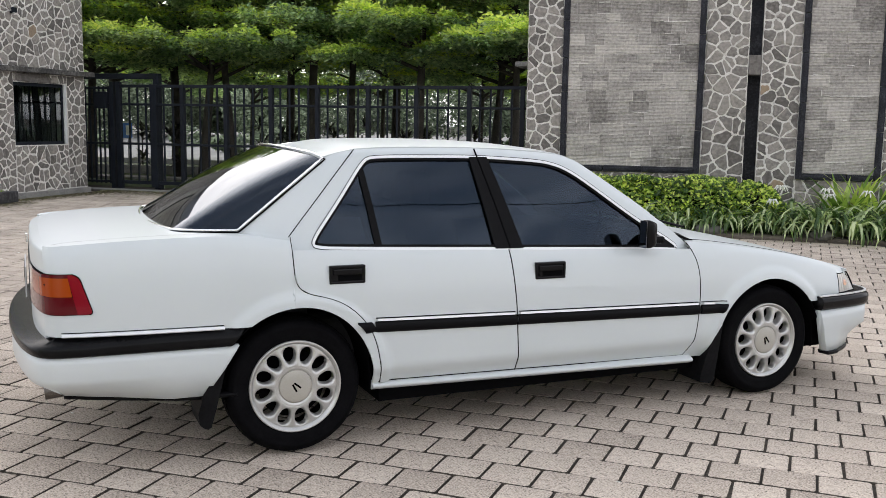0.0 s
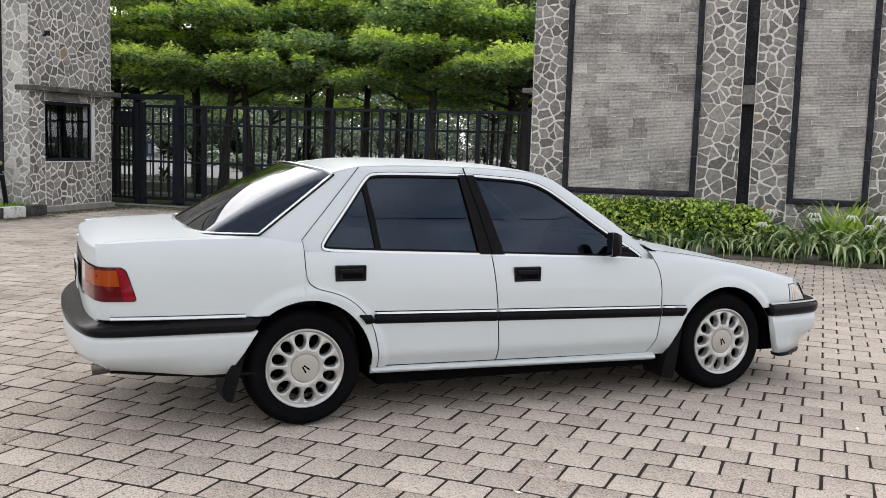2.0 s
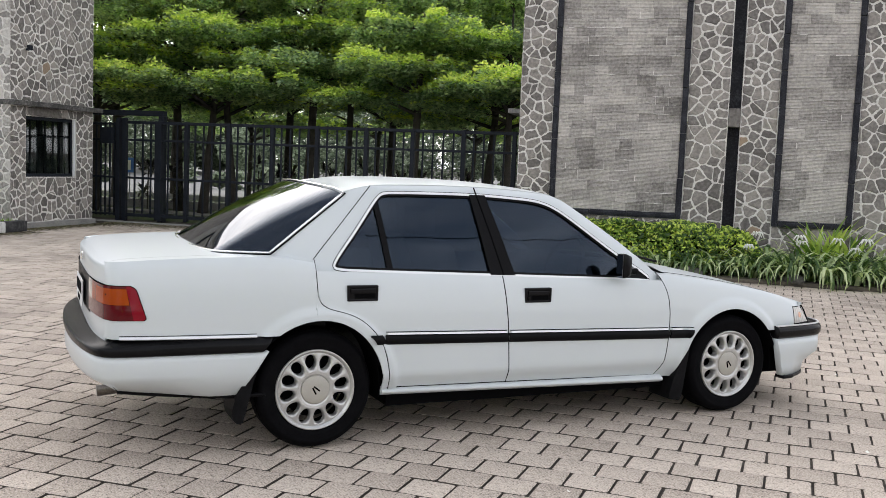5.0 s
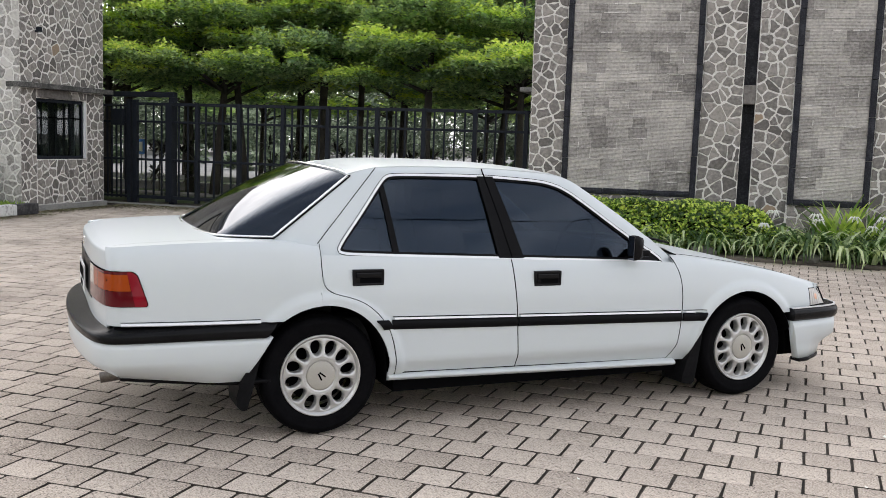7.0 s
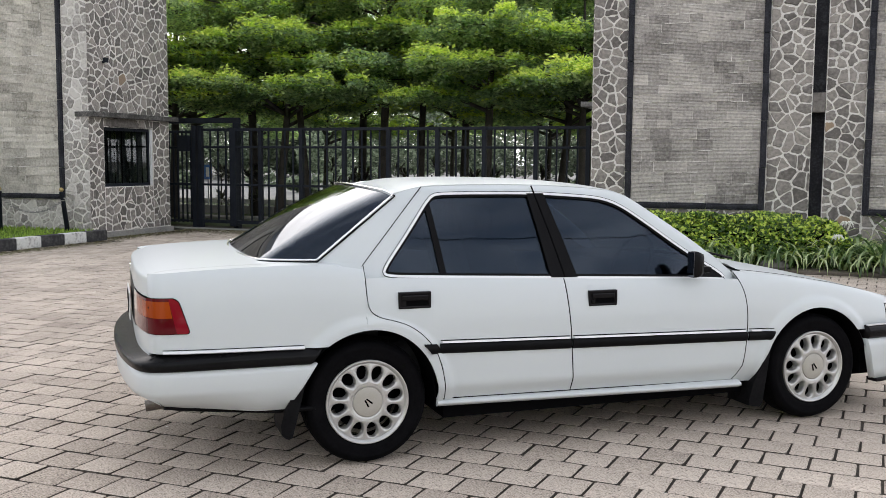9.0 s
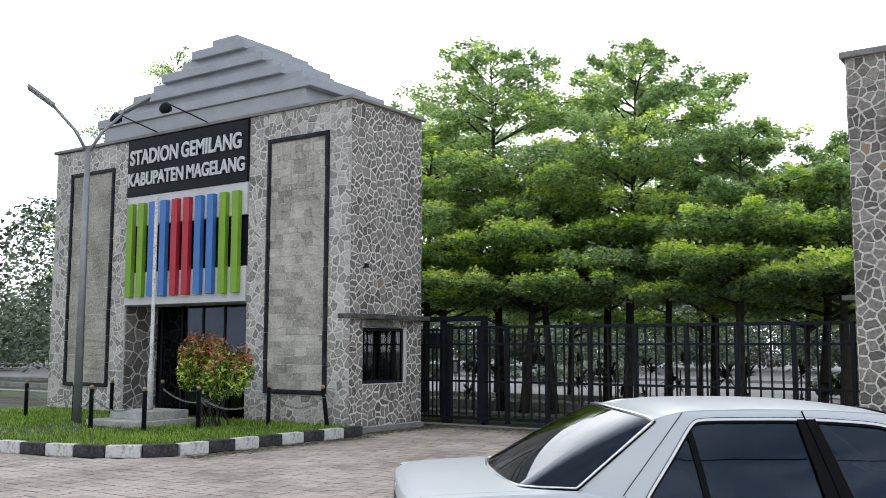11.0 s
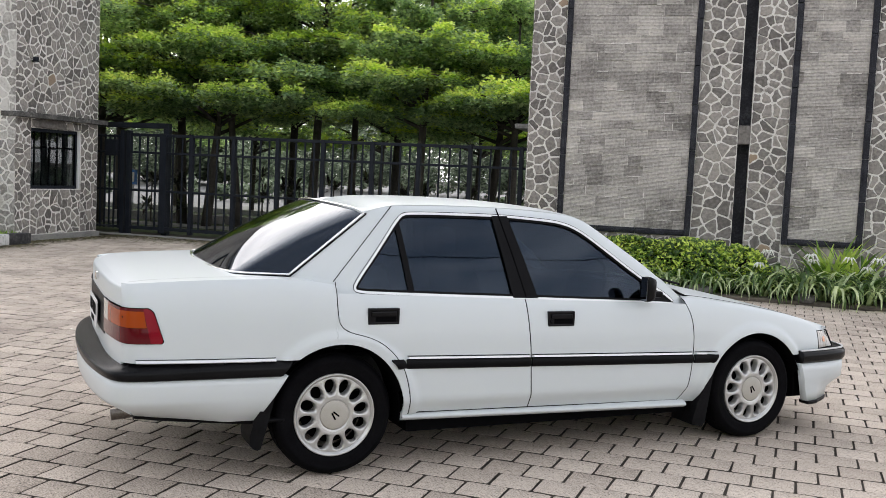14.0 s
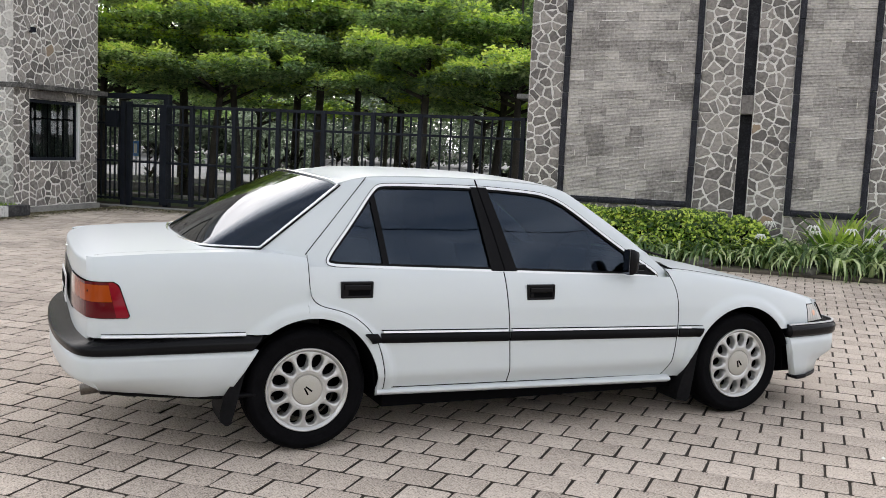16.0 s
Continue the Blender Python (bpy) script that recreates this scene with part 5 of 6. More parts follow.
def lettering(words, x0, x1, z, h):
    cu = bpy.data.curves.new("lettering", "FONT")
    cu.body, cu.size, cu.extrude, cu.offset = words, 1.0, 0.014, 0.026
    cu.space_word = 0.8
    cu.materials.append(M_WHITEWALL)
    ob = new("lettering", cu)
    bpy.context.view_layer.update()
    w, tall = ob.dimensions.x, ob.dimensions.y
    ob.parent = front
    ob.matrix_basis = pose(x0, WY - 0.066, z, 90) @ Matrix.Diagonal(((x1 - x0) / w, h / tall, 1, 1))
    ob["label"] = "raised white capital letters"


lettering("STADION GEMILANG", -17.18, -13.46, 5.87, 0.36)
lettering("KABUPATEN MAGELANG", -17.24, -13.36, 5.37, 0.32)
part("tier", boxed(((-18.3, WY - 0.0, 6.58), (-11.7, 14.7, 6.92)), bevel=0.01), M_ROOF, front)
for k, (x0, x1, z0) in enumerate(((-18.5, -11.5, 6.92), (-17.3, -12.45, 7.36), (-16.4, -13.1, 7.78), (-15.5, -13.8, 8.2))):
    y0 = WY - 0.06 + 0.1 * k
    part("tier", boxed(((x0, y0, z0), (x1, 14.7, z0 + 0.2)), bevel=0.012), M_ROOF, front, "pale stepped roof tier")
    part("tier_wall", boxed(((x0 + 0.45, y0 + 0.22, z0 + 0.2), (x1 - 0.45, 14.6, z0 + 0.44)), bevel=0.006), M_ROOF, front, "pale stepped roof riser")
# the dark hall behind the entrance
part("hall", boxed(((-17.3, 18.0, 0), (-13.28, 18.1, 2.7)), ((-17.4, 14.72, 0), (-17.3, 18.1, 2.7)), ((-13.28, 14.72, 0), (-13.18, 18.1, 2.7)), ((-17.4, 14.72, 2.7), (-13.18, 18.1, 2.8))), M_STONE, front, "dark hall inside the entrance")
for k in range(6):
    x = -17.1 + k * 0.72
    part("hall_mullion", boxed(((x - 0.03, 13.3, 0), (x + 0.03, 13.36, 2.6))), M_GATE, front)
part("hall_glass", boxed(((-17.28, 13.32, 0.0), (-13.3, 13.33, 2.59))), M_GLASS, front, "dark glass doors")
for xa in (-16.25, -14.55):
    lamp = thing("flood_light", "black floodlight on a thin arm from the roof edge", "light", None, "sign floodlights")
    part("arm", tube(bmesh.new(), [(xa, WY, 6.55), (xa - 0.42, WY - 0.8, 6.88)], 0.015, 6), M_GATE, lamp)
    part("lamp_head", lathe(bmesh.new(), [(0.01, -0.11), (0.08, -0.1), (0.12, 0.0), (0.125, 0.08), (0.01, 0.07)], 14, pose(xa - 0.45, WY - 0.86, 6.77, -50)), M_GATE, lamp, "black lamp head", True)

# ---- planted bed with a painted kerb ----
M_GRASS = varied("grass_blade", [(0.09, 0.16, 0.02), (0.19, 0.31, 0.045), (0.32, 0.46, 0.09)], 1.0, 0.6, fine=6, bump=0, island=0.5, amount=0.3)
M_SOIL = varied("bed_soil", [(0.03, 0.05, 0.012), (0.07, 0.1, 0.03)], 3, 0.95, fine=30, bump=0.4)
M_KERB_W = varied("worn_white_kerb_paint", [(0.16, 0.15, 0.14), (0.62, 0.62, 0.6), (0.7, 0.7, 0.68)], 5, 0.8, fine=28, bump=0.4, amount=0.6)
M_KERB_B = varied("worn_black_kerb_paint", [(0.012, 0.012, 0.014), (0.03, 0.03, 0.033), (0.09, 0.088, 0.085)], 5, 0.75, fine=28, bump=0.4, amount=0.6)
KERB = round_path([(-10.12, 12.28), (-10.16, 9.2), (-10.2, 7.75), (-11.3, 7.1), (-14.0, 6.75), (-30.0, 6.1)], 3)
bed = structure("planting_bed", bmesh.new(), M_SOIL, "raised green planting bed before the entrance", "flower bed")
bmx = bmesh.new()
vs = [bmx.verts.new((x, y, 0.15)) for x, y in KERB] + [bmx.verts.new((-30, 12.36, 0.17)), bmx.verts.new((-20, 12.36, 0.17))]
f = bmx.faces.new(vs)
bmesh.ops.triangulate(bmx, faces=[f])
bmesh.ops.recalc_face_normals(bmx, faces=bmx.faces[:])
bmx.to_mesh(bed.data)
bmx.free()


def along(path, d):
    """Place and heading at d metres along a path."""
    for a, b in zip(path, path[1:]):
        s = math.hypot(b[0] - a[0], b[1] - a[1])
        if d <= s:
            return lerp(a[0], b[0], d / s), lerp(a[1], b[1], d / s), math.atan2(b[1] - a[1], b[0] - a[0])
        d -= s
    return None


kerb = structure("kerb", bmesh.new(), M_CONCRETE, "kerb of blocks painted black and white by turns", "kerb")
d, k = 0.0, 0
while True:
    a, b = along(KERB, d), along(KERB, d + 0.52)
    if not a or not b or k > 40:
        break
    h = math.atan2(b[1] - a[1], b[0] - a[0])
    blk = part("kerb_block", boxed(((0, -0.09, 0), (0.515, 0.09, 0.185)), bevel=0.018), (M_KERB_B, M_KERB_W)[k % 2], kerb, ("black", "white")[k % 2] + " painted kerb block, flaking")
    blk.matrix_basis = pose(a[0], a[1], 0, 0, 0, math.degrees(h))
    d, k = d + 0.52, k + 1


def inside_bed(x, y):
    if y > 12.2 or x < -24:
        return False
    n, c = len(KERB), False
    pts = KERB + [(-30, 12.36)]
    for (x1, y1), (x2, y2) in zip(pts, pts[1:] + pts[:1]):
        if (y1 > y) != (y2 > y) and x < (x2 - x1) * (y - y1) / (y2 - y1) + x1:
            c = not c
    return c


rng = random.Random(5)
vv, ff = [], []
while len(ff) < 26000:
    x, y = rng.uniform(-20, -10.2), rng.uniform(6.9, 12.3)
    if not inside_bed(x + 0.12, y - 0.1):
        continue
    if -15.2 < x < -13.2 and 7.5 < y < 11.6 and rng.random() < 0.75:
        continue
    h, a, w = rng.uniform(0.025, 0.085), rng.uniform(0, 6.28), rng.uniform(0.008, 0.018)
    lean = rng.uniform(0, 0.07)
    ca, sa = math.cos(a), math.sin(a)
    i = len(vv)
    vv += [(x - ca * w, y - sa * w, 0.14), (x + ca * w, y + sa * w, 0.14), (x - sa * lean, y + ca * lean, 0.15 + h)]
    ff.append((i, i + 1, i + 2))
me = bpy.data.meshes.new("grass")
me.from_pydata(vv, [], ff)
me.materials.append(M_GRASS)
tagged(new("grass", me), "short bright green grass and ground cover", "grass", "", "stuff")

# bollards with chains
M_STEP = varied("worn_whitewashed_step", [(0.2, 0.195, 0.185), (0.42, 0.415, 0.4), (0.6, 0.59, 0.57)], 4, 0.85, fine=30, bump=0.3)
M_BRASS = varied("weathered_gold_paint", [(0.3, 0.22, 0.08), (0.45, 0.36, 0.16)], 20, 0.45, 0.4, fine=80, bump=0.05)
BOLLARDS = [(-10.75, 12.1, -9), (-11.9, 11.7, 0), (-12.2, 10.23, 0), (-12.58, 9.34, 0), (-14.11, 9.34, 0), (-13.4, 12.0, 0), (-16.6, 11.6, 0), (-15.4, 12.0, 0), (-15.9, 10.2, 0), (-17.6, 10.2, 0)]
for x, y, tilt in BOLLARDS:
    b = thing("bollard", "slim black bollard with a gold ball top" if not tilt else "slim black bollard with a gold top, leaning", "bollard", pose(x, y, 0.13, 0, tilt), "bollards round the planting bed")
    part("post", lathe(bmesh.new(), [(0.005, 0.0), (0.042, 0.0), (0.04, 0.7), (0.046, 0.705), (0.046, 0.73), (0.005, 0.735)], 14), M_GATE, b, "", True)
    part("ball", lathe(bmesh.new(), [(0.002, 0.73), (0.03, 0.74), (0.043, 0.77), (0.03, 0.8), (0.002, 0.812)], 14), M_BRASS, b, "gold ball top", True)
for i, j in ((0, 1), (1, 2), (3, 4), (2, 5), (4, 8), (8, 9), (5, 7)):
    p, q = BOLLARDS[i], BOLLARDS[j]
    pts = [(lerp(p[0], q[0], u / 16), lerp(p[1], q[1], u / 16), 0.76 - 1.1 * (u / 16) * (1 - u / 16)) for u in range(17)]
    bm = bmesh.new()
    n = int(math.hypot(p[0] - q[0], p[1] - q[1]) / 0.05)
    for s in range(n):
        u = (s + 0.5) / n
        z = 0.76 - 1.1 * u * (1 - u)
        box(bm, (-0.03, -0.008, -0.014), (0.03, 0.008, 0.014), 0, pose(lerp(p[0], q[0], u), lerp(p[1], q[1], u), z, 90 * (s % 2), 0, math.degrees(math.atan2(q[1] - p[1], q[0] - p[0]))))
    tagged(part("chain", bm, M_CONCRETE), "sagging grey chain hung between two bollards", "chain", "chains between bollards")

# flagpole on its plinth
plinth = thing("flagpole", "white flagpole with flaking paint on a stepped plinth", "flagpole", pose(-14.03, 10.6, 0.12))
part("base_step", boxed(((-0.75, -0.9, 0), (0.75, 0.6, 0.14)), bevel=0.015), M_STEP, plinth, "concrete step")
part("base_step", boxed(((-0.55, -0.5, 0.14), (0.55, 0.5, 0.3)), bevel=0.015), M_STEP, plinth, "concrete step")
part("pole", lathe(bmesh.new(), [(0.002, 0.3), (0.06, 0.3), (0.06, 1.1), (0.038, 1.12), (0.034, 4.5), (0.002, 4.52)], 14), M_KERB_W, plinth, "flaking white pole", True)

# lamp post with a flat panel lamp
M_GALV = varied("galvanised_steel", [(0.22, 0.23, 0.24), (0.34, 0.35, 0.36)], 6, 0.5, 0.5, fine=60, bump=0.05)
post = thing("street_lamp", "grey steel lamp post with two arms and flat panel heads", "street lamp", pose(-15.28, 9.85, 0.12))
part("pole", tube(bmesh.new(), [(0, 0, 0), (0, 0, 3), (0, 0, 5.5)], [0.085, 0.07, 0.055], 12), M_GALV, post, "", True)
for sx in (1, -1):
    part("arm", tube(bmesh.new(), [(0, 0, 5.4), (0.14 * sx, 0.2 * sx, 5.85), (0.4 * sx, 0.58 * sx, 6.35)], 0.03, 8), M_GALV, post, "", True)
    head = boxed(((-0.3, -0.15, -0.03), (0.3, 0.15, 0.03)), bevel=0.01)
    hd = part("lamp_head", head, M_GALV, post, "flat panel lamp head")
    hd.matrix_basis = pose(0.52 * sx, 0.75 * sx, 6.5, 0, -35 * sx, 55)

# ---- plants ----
# young leaf colour, also given to leaves meant to look lit from above
M_YOUNG_LIT = varied("young_tree_leaf", [(0.32, 0.45, 0.12), (0.58, 0.7, 0.185), (0.76, 0.84, 0.26)], 0.45, 0.5, fine=5, bump=0, island=0.45, amount=0.25)
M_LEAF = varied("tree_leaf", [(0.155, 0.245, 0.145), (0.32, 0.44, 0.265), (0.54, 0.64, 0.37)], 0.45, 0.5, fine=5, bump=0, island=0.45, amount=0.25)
M_HEDGE = varied("hedge_leaf", [(0.03, 0.075, 0.014), (0.16, 0.28, 0.04), (0.66, 0.76, 0.17)], 2.6, 0.3, fine=9, bump=0, island=0.6, amount=0.3)
M_LILY = varied("strap_leaf", [(0.05, 0.1, 0.035), (0.17, 0.26, 0.1), (0.62, 0.7, 0.46)], 2.0, 0.36, fine=9, bump=0, island=0.6, amount=0.3)
M_BLADE = varied("broad_blade_leaf", [(0.08, 0.16, 0.03), (0.26, 0.4, 0.08), (0.5, 0.62, 0.17)], 2.0, 0.4, fine=9, bump=0, island=0.6, amount=0.3)
M_BOULDER = varied("dark_boulder", [(0.05, 0.05, 0.045), (0.13, 0.125, 0.115)], 4, 0.9, fine=30, bump=0.5)
# far leaves paled towards blue-grey, with haze put into the colour
M_FAR = varied("far_foliage", [(0.05, 0.075, 0.045), (0.13, 0.175, 0.1), (0.25, 0.31, 0.19)], 0.15, 0.7, fine=1.2, bump=0, island=0.5, amount=0.4)
M_EARTH = varied("dark_earth", [(0.05, 0.042, 0.034), (0.13, 0.112, 0.092)], 3, 0.95, fine=30, bump=0.5)
M_PETAL = shader("white_petal", (0.75, 0.76, 0.7), 0.6)[0]
M_REDLEAF = varied("red_young_leaf", [(0.16, 0.12, 0.025), (0.36, 0.1, 0.045), (0.5, 0.15, 0.08)], 3.0, 0.5, fine=9, bump=0, island=0.8, amount=0.3)
M_PURPLE = varied("dark_purple_leaf", [(0.012, 0.01, 0.012), (0.035, 0.02, 0.022), (0.05, 0.06, 0.02)], 3.0, 0.4, fine=9, bump=0, island=0.8, amount=0.3)


def leafy(m, share=0.45, gain=1.6):
    """Lets some of the light through the leaves of a material."""
    nt = m.node_tree
    n, l = nt.nodes, nt.links
    b = n["Principled BSDF"]
    tr = n.new("ShaderNodeBsdfTranslucent")
    mix = n.new("ShaderNodeMixShader")
    mix.inputs[0].default_value = share
    src = b.inputs["Base Color"].links[0].from_socket
    br = n.new("ShaderNodeMixRGB")
    br.blend_type, br.inputs[0].default_value = "MULTIPLY", 1.0
    br.inputs[2].default_value = (gain, gain, gain * 0.6, 1)
    l.new(src, br.inputs[1])
    l.new(br.outputs[0], tr.inputs["Color"])
    l.new(b.outputs[0], mix.inputs[1])
    l.new(tr.outputs[0], mix.inputs[2])
    l.new(mix.outputs[0], n["Material Output"].inputs["Surface"])


for green in (M_LEAF, M_YOUNG_LIT, M_HEDGE, M_LILY, M_BLADE, M_GRASS):
    leafy(green)
gen = np.random.default_rng(11)


def leaf_mesh(name, centres, up, size, mat, stretch=1.7):
    """A mesh of small pointed leaves: centres (n, 3), leaf normals scattered round up (n, 3)."""
    n = len(centres)
    nor = up + gen.normal(0, 0.42, (n, 3))
    nor /= np.linalg.norm(nor, axis=1, keepdims=True)
    ref = gen.normal(0, 1, (n, 3))
    a = np.cross(nor, ref)
    a /= np.linalg.norm(a, axis=1, keepdims=True)
    b = np.cross(nor, a)
    s = (size * gen.uniform(0.6, 1.3, n))[:, None]
    v = np.empty((n, 4, 3))
    v[:, 0] = centres - a * s * stretch * 0.5
    v[:, 1] = centres + b * s * 0.5 - nor * s * 0.12
    v[:, 2] = centres + a * s * stretch * 0.5
    v[:, 3] = centres - b * s * 0.5 - nor * s * 0.12
    me = bpy.data.meshes.new(name)
    me.from_pydata(v.reshape(-1, 3).tolist(), [], np.arange(n * 4).reshape(n, 4).tolist())
    me.materials.append(mat)
    return me


def layered_tree(x, y, height, radius, low, seed, lean=(0, 0), leaves=26000, sparse=0.0, size=0.064):
    """A tree with limbs in tiers, each ending in flat sprays of small leaves."""
    g = np.random.default_rng(seed)
    t = thing("tree", "tall layered tree with dark trunk and bright green leaf tips", "tree", pose(x, y, 0), "trees behind the gate")
    lx, ly = lean
    trunk = [(lx * u, ly * u, height * 0.95 * u) for u in np.linspace(0, 1, 9)]
    part("trunk", tube(bmesh.new(), trunk, [lerp(0.13 if size < 0.1 else 0.08, 0.02, u) for u in np.linspace(0, 1, 9)], 10), M_BARK, t, "dark trunk", True)
    limbs, cents = bmesh.new(), []
    tiers = max(4, int((height - low) / 0.74))
    for k in range(tiers):
        f = k / (tiers - 1)
        z0 = lerp(low, height * 0.97, f) + g.uniform(-0.2, 0.2)
        r = radius * (1 - f**1.7 * 0.74) * g.uniform(0.85, 1.1)
        n = 8 if f < 0.6 else 7
        off = g.uniform(0, 6.28)
        for j in range(n):
            a = off + j * math.tau / n + g.uniform(-0.3, 0.3)
            rr = r * g.uniform(0.7, 1.12)
            zj = g.uniform(-0.4, 0.42)
            # some limbs coloured as lit, with more bright leaves than the others
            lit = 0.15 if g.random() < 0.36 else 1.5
            rise = g.uniform(0.0, 0.3) + 0.35 * f
            base = np.array([lx * z0 / height, ly * z0 / height, z0 - 0.25 + zj])
            tip = base + np.array([math.cos(a) * rr, math.sin(a) * rr, rise * rr * 0.55 + 0.2])
            mid = (base + tip) / 2 + np.array([0, 0, 0.12 * rr])
            tube(limbs, [tuple(base), tuple(mid), tuple(tip)], [0.05 * (1 - f * 0.6), 0.03 * (1 - f * 0.5), 0.008], 5, False)
            m = max(3, int(rr / 0.19))
            for q in range(m):
                if g.random() < sparse * 0.5 * (0.3 + f):
                    continue
                u = lerp(0.3, 1.04, (q + g.uniform(0, 1)) / m)
                p = base * (1 - u) + tip * u + np.array([0, 0, 0.22 * rr * u * (1 - u)])
                side = g.normal(0, 0.22 * rr * (0.35 + u * 0.4))
                p = p + np.array([-math.sin(a) * side, math.cos(a) * side, g.uniform(-0.06, 0.12)])
                cents.append((p, lerp(0.2, 0.4, g.random()) * (1 - 0.35 * f), u, f, lit))
    part("branching", limbs, M_BARK, t, "dark spreading limbs")
    per = max(8, int(leaves * 1.9) // len(cents))
    old, young = [], []
    for c, r, u, f, lit in cents:
        ang, rad = g.uniform(0, 6.283, per), r * np.sqrt(g.uniform(0, 1, per))
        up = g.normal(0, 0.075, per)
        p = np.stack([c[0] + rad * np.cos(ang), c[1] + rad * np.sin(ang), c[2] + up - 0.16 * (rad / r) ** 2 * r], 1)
        # bright leaves go to the upper, outer sprays, where light would fall
        young_lit = (up > 0.035 - 0.09 * max(0, u - 0.45)) & (g.random(per) < (0.15 + 0.8 * u) * (1 - 0.85 * f) * lit)
        old.append(p[~young_lit])
        young.append(p[young_lit])
    for name, pts, mat, words in (("crown", np.concatenate(old), M_LEAF, "flat tiers of small dark green leaves"), ("young_leaves", np.concatenate(young), M_YOUNG_LIT, "bright yellow-green leaves on the tiers, young and coloured as lit")):
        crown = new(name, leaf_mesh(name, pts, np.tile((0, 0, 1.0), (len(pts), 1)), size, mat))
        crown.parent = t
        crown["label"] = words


layered_tree(-11.7, 20.0, 10.0, 4.0, 3.1, 1, (-0.3, 0), 42000, 0.1)
layered_tree(-8.25, 20.2, 8.9, 3.9, 3.5, 2, (0.3, 0.2), 40000, 0.25)
layered_tree(-6.9, 22.6, 8.3, 3.5, 3.0, 3, (0.2, 0), 30000, 0.2)
layered_tree(-5.2, 19.2, 6.2, 3.2, 3.0, 4, (0.1, 0.3), 34000, 0.1)
layered_tree(-4.05, 21.6, 6.1, 3.3, 2.6, 5, (0.5, 0), 30000, 0.1)
layered_tree(-14.6, 21.5, 9.2, 4.2, 3.0, 6, (0, 0), 34000, 0.1)
layered_tree(-1.6, 22.4, 4.9, 3.2, 2.8, 7, (0, 0), 26000, 0.1)
layered_tree(-10.4, 18.9, 5.6, 3.4, 2.8, 8, (0.4, 0.3), 34000, 0.05)
layered_tree(-9.9, 22.6, 9.7, 3.6, 3.4, 12, (0.2, 0), 32000, 0.15)
layered_tree(-13.2, 18.6, 7.2, 3.4, 2.9, 13, (0.2, 0), 30000, 0.1)
layered_tree(-3.0, 19.3, 5.2, 2.8, 2.7, 14, (0.0, 0), 26000, 0.1)
layered_tree(-27.5, 22.0, 13.0, 4.2, 3.5, 9, (0, 0), 22000, 0.1)
for k, (x, y, h) in enumerate(((-16.5, 27.5, 7.5), (-12.8, 26.0, 7.0), (-9.2, 28.0, 7.6), (-5.6, 26.6, 6.6), (-2.2, 28.4, 6.0), (1.4, 27.0, 5.6))):
    layered_tree(x, y, h, 3.4, 2.6, 60 + k, (0.2, 0), 9000, 0.0, 0.11)


def bush_points(n, lo, hi, g, lumpy=0.12):
    """Leaf places near the top and front of a clipped mass."""
    p = g.uniform(0, 1, (n, 3))
    x, y = lerp(lo[0], hi[0], p[:, 0]), lerp(lo[1], hi[1], p[:, 1])
    top = hi[2] + lumpy * np.sin(x * 3.1 + 1) * np.cos(y * 4 + x) + lumpy * 0.6 * np.sin(x * 8.3)
    z = lo[2] + (top - lo[2]) * (1 - p[:, 2] ** 2.2 * 0.9)
    edge = np.minimum(np.minimum(x - lo[0], hi[0] - x), y - lo[1]) / 0.25
    z = np.where(edge < 1, lo[2] + (z - lo[2]) * np.sqrt(np.clip(edge, 0.05, 1)), z)
    return np.stack([x, y, z], 1)


g = np.random.default_rng(21)
pts = np.concatenate([bush_points(24000, (-2.2, 12.2, 0.1), (1.75, 13.2, 0.70), g, 0.03), bush_points(2600, (1.4, 12.25, 0.1), (2.25, 13.2, 0.66), g, 0.05)])
tagged(new("hedge", leaf_mesh("hedge", pts, np.tile((0, -0.45, 0.7), (len(pts), 1)), 0.041, M_HEDGE, 1.7)), "clipped bright green hedge along the gatehouse wall", "hedge", "", "stuff")
tagged(part("planting_soil", boxed(((-2.4, 11.75, -0.01), (7.5, 13.4, 0.05)), bevel=0.02), M_EARTH), "dark soil strip below the hedge", "soil", "", "structure")
# black box fills the hedge and stands for the shade among its leaves
part("hedge_wood", boxed(((-2.0, 12.45, 0.02), (1.9, 13.2, 0.52)), bevel=0.1), M_DARK, bpy.data.objects["hedge"], "black core for the shade between the leaves")
for k, (x, y, s) in enumerate(((1.2, 11.92, 0.2), (2.6, 11.85, 0.16))):
    bm = bmesh.new()
    bmesh.ops.create_icosphere(bm, subdivisions=2, radius=s)
    for v in bm.verts:
        v.co *= 1 + 0.18 * noise.noise(v.co * 4 + Vector((k, 0, 0)))
        v.co.z *= 0.5
    tagged(part("boulder", bm, M_BOULDER, None, "", False), "rounded grey boulder at the hedge's foot", "stone", "stones along the bed").location = (x, y, 0.08)


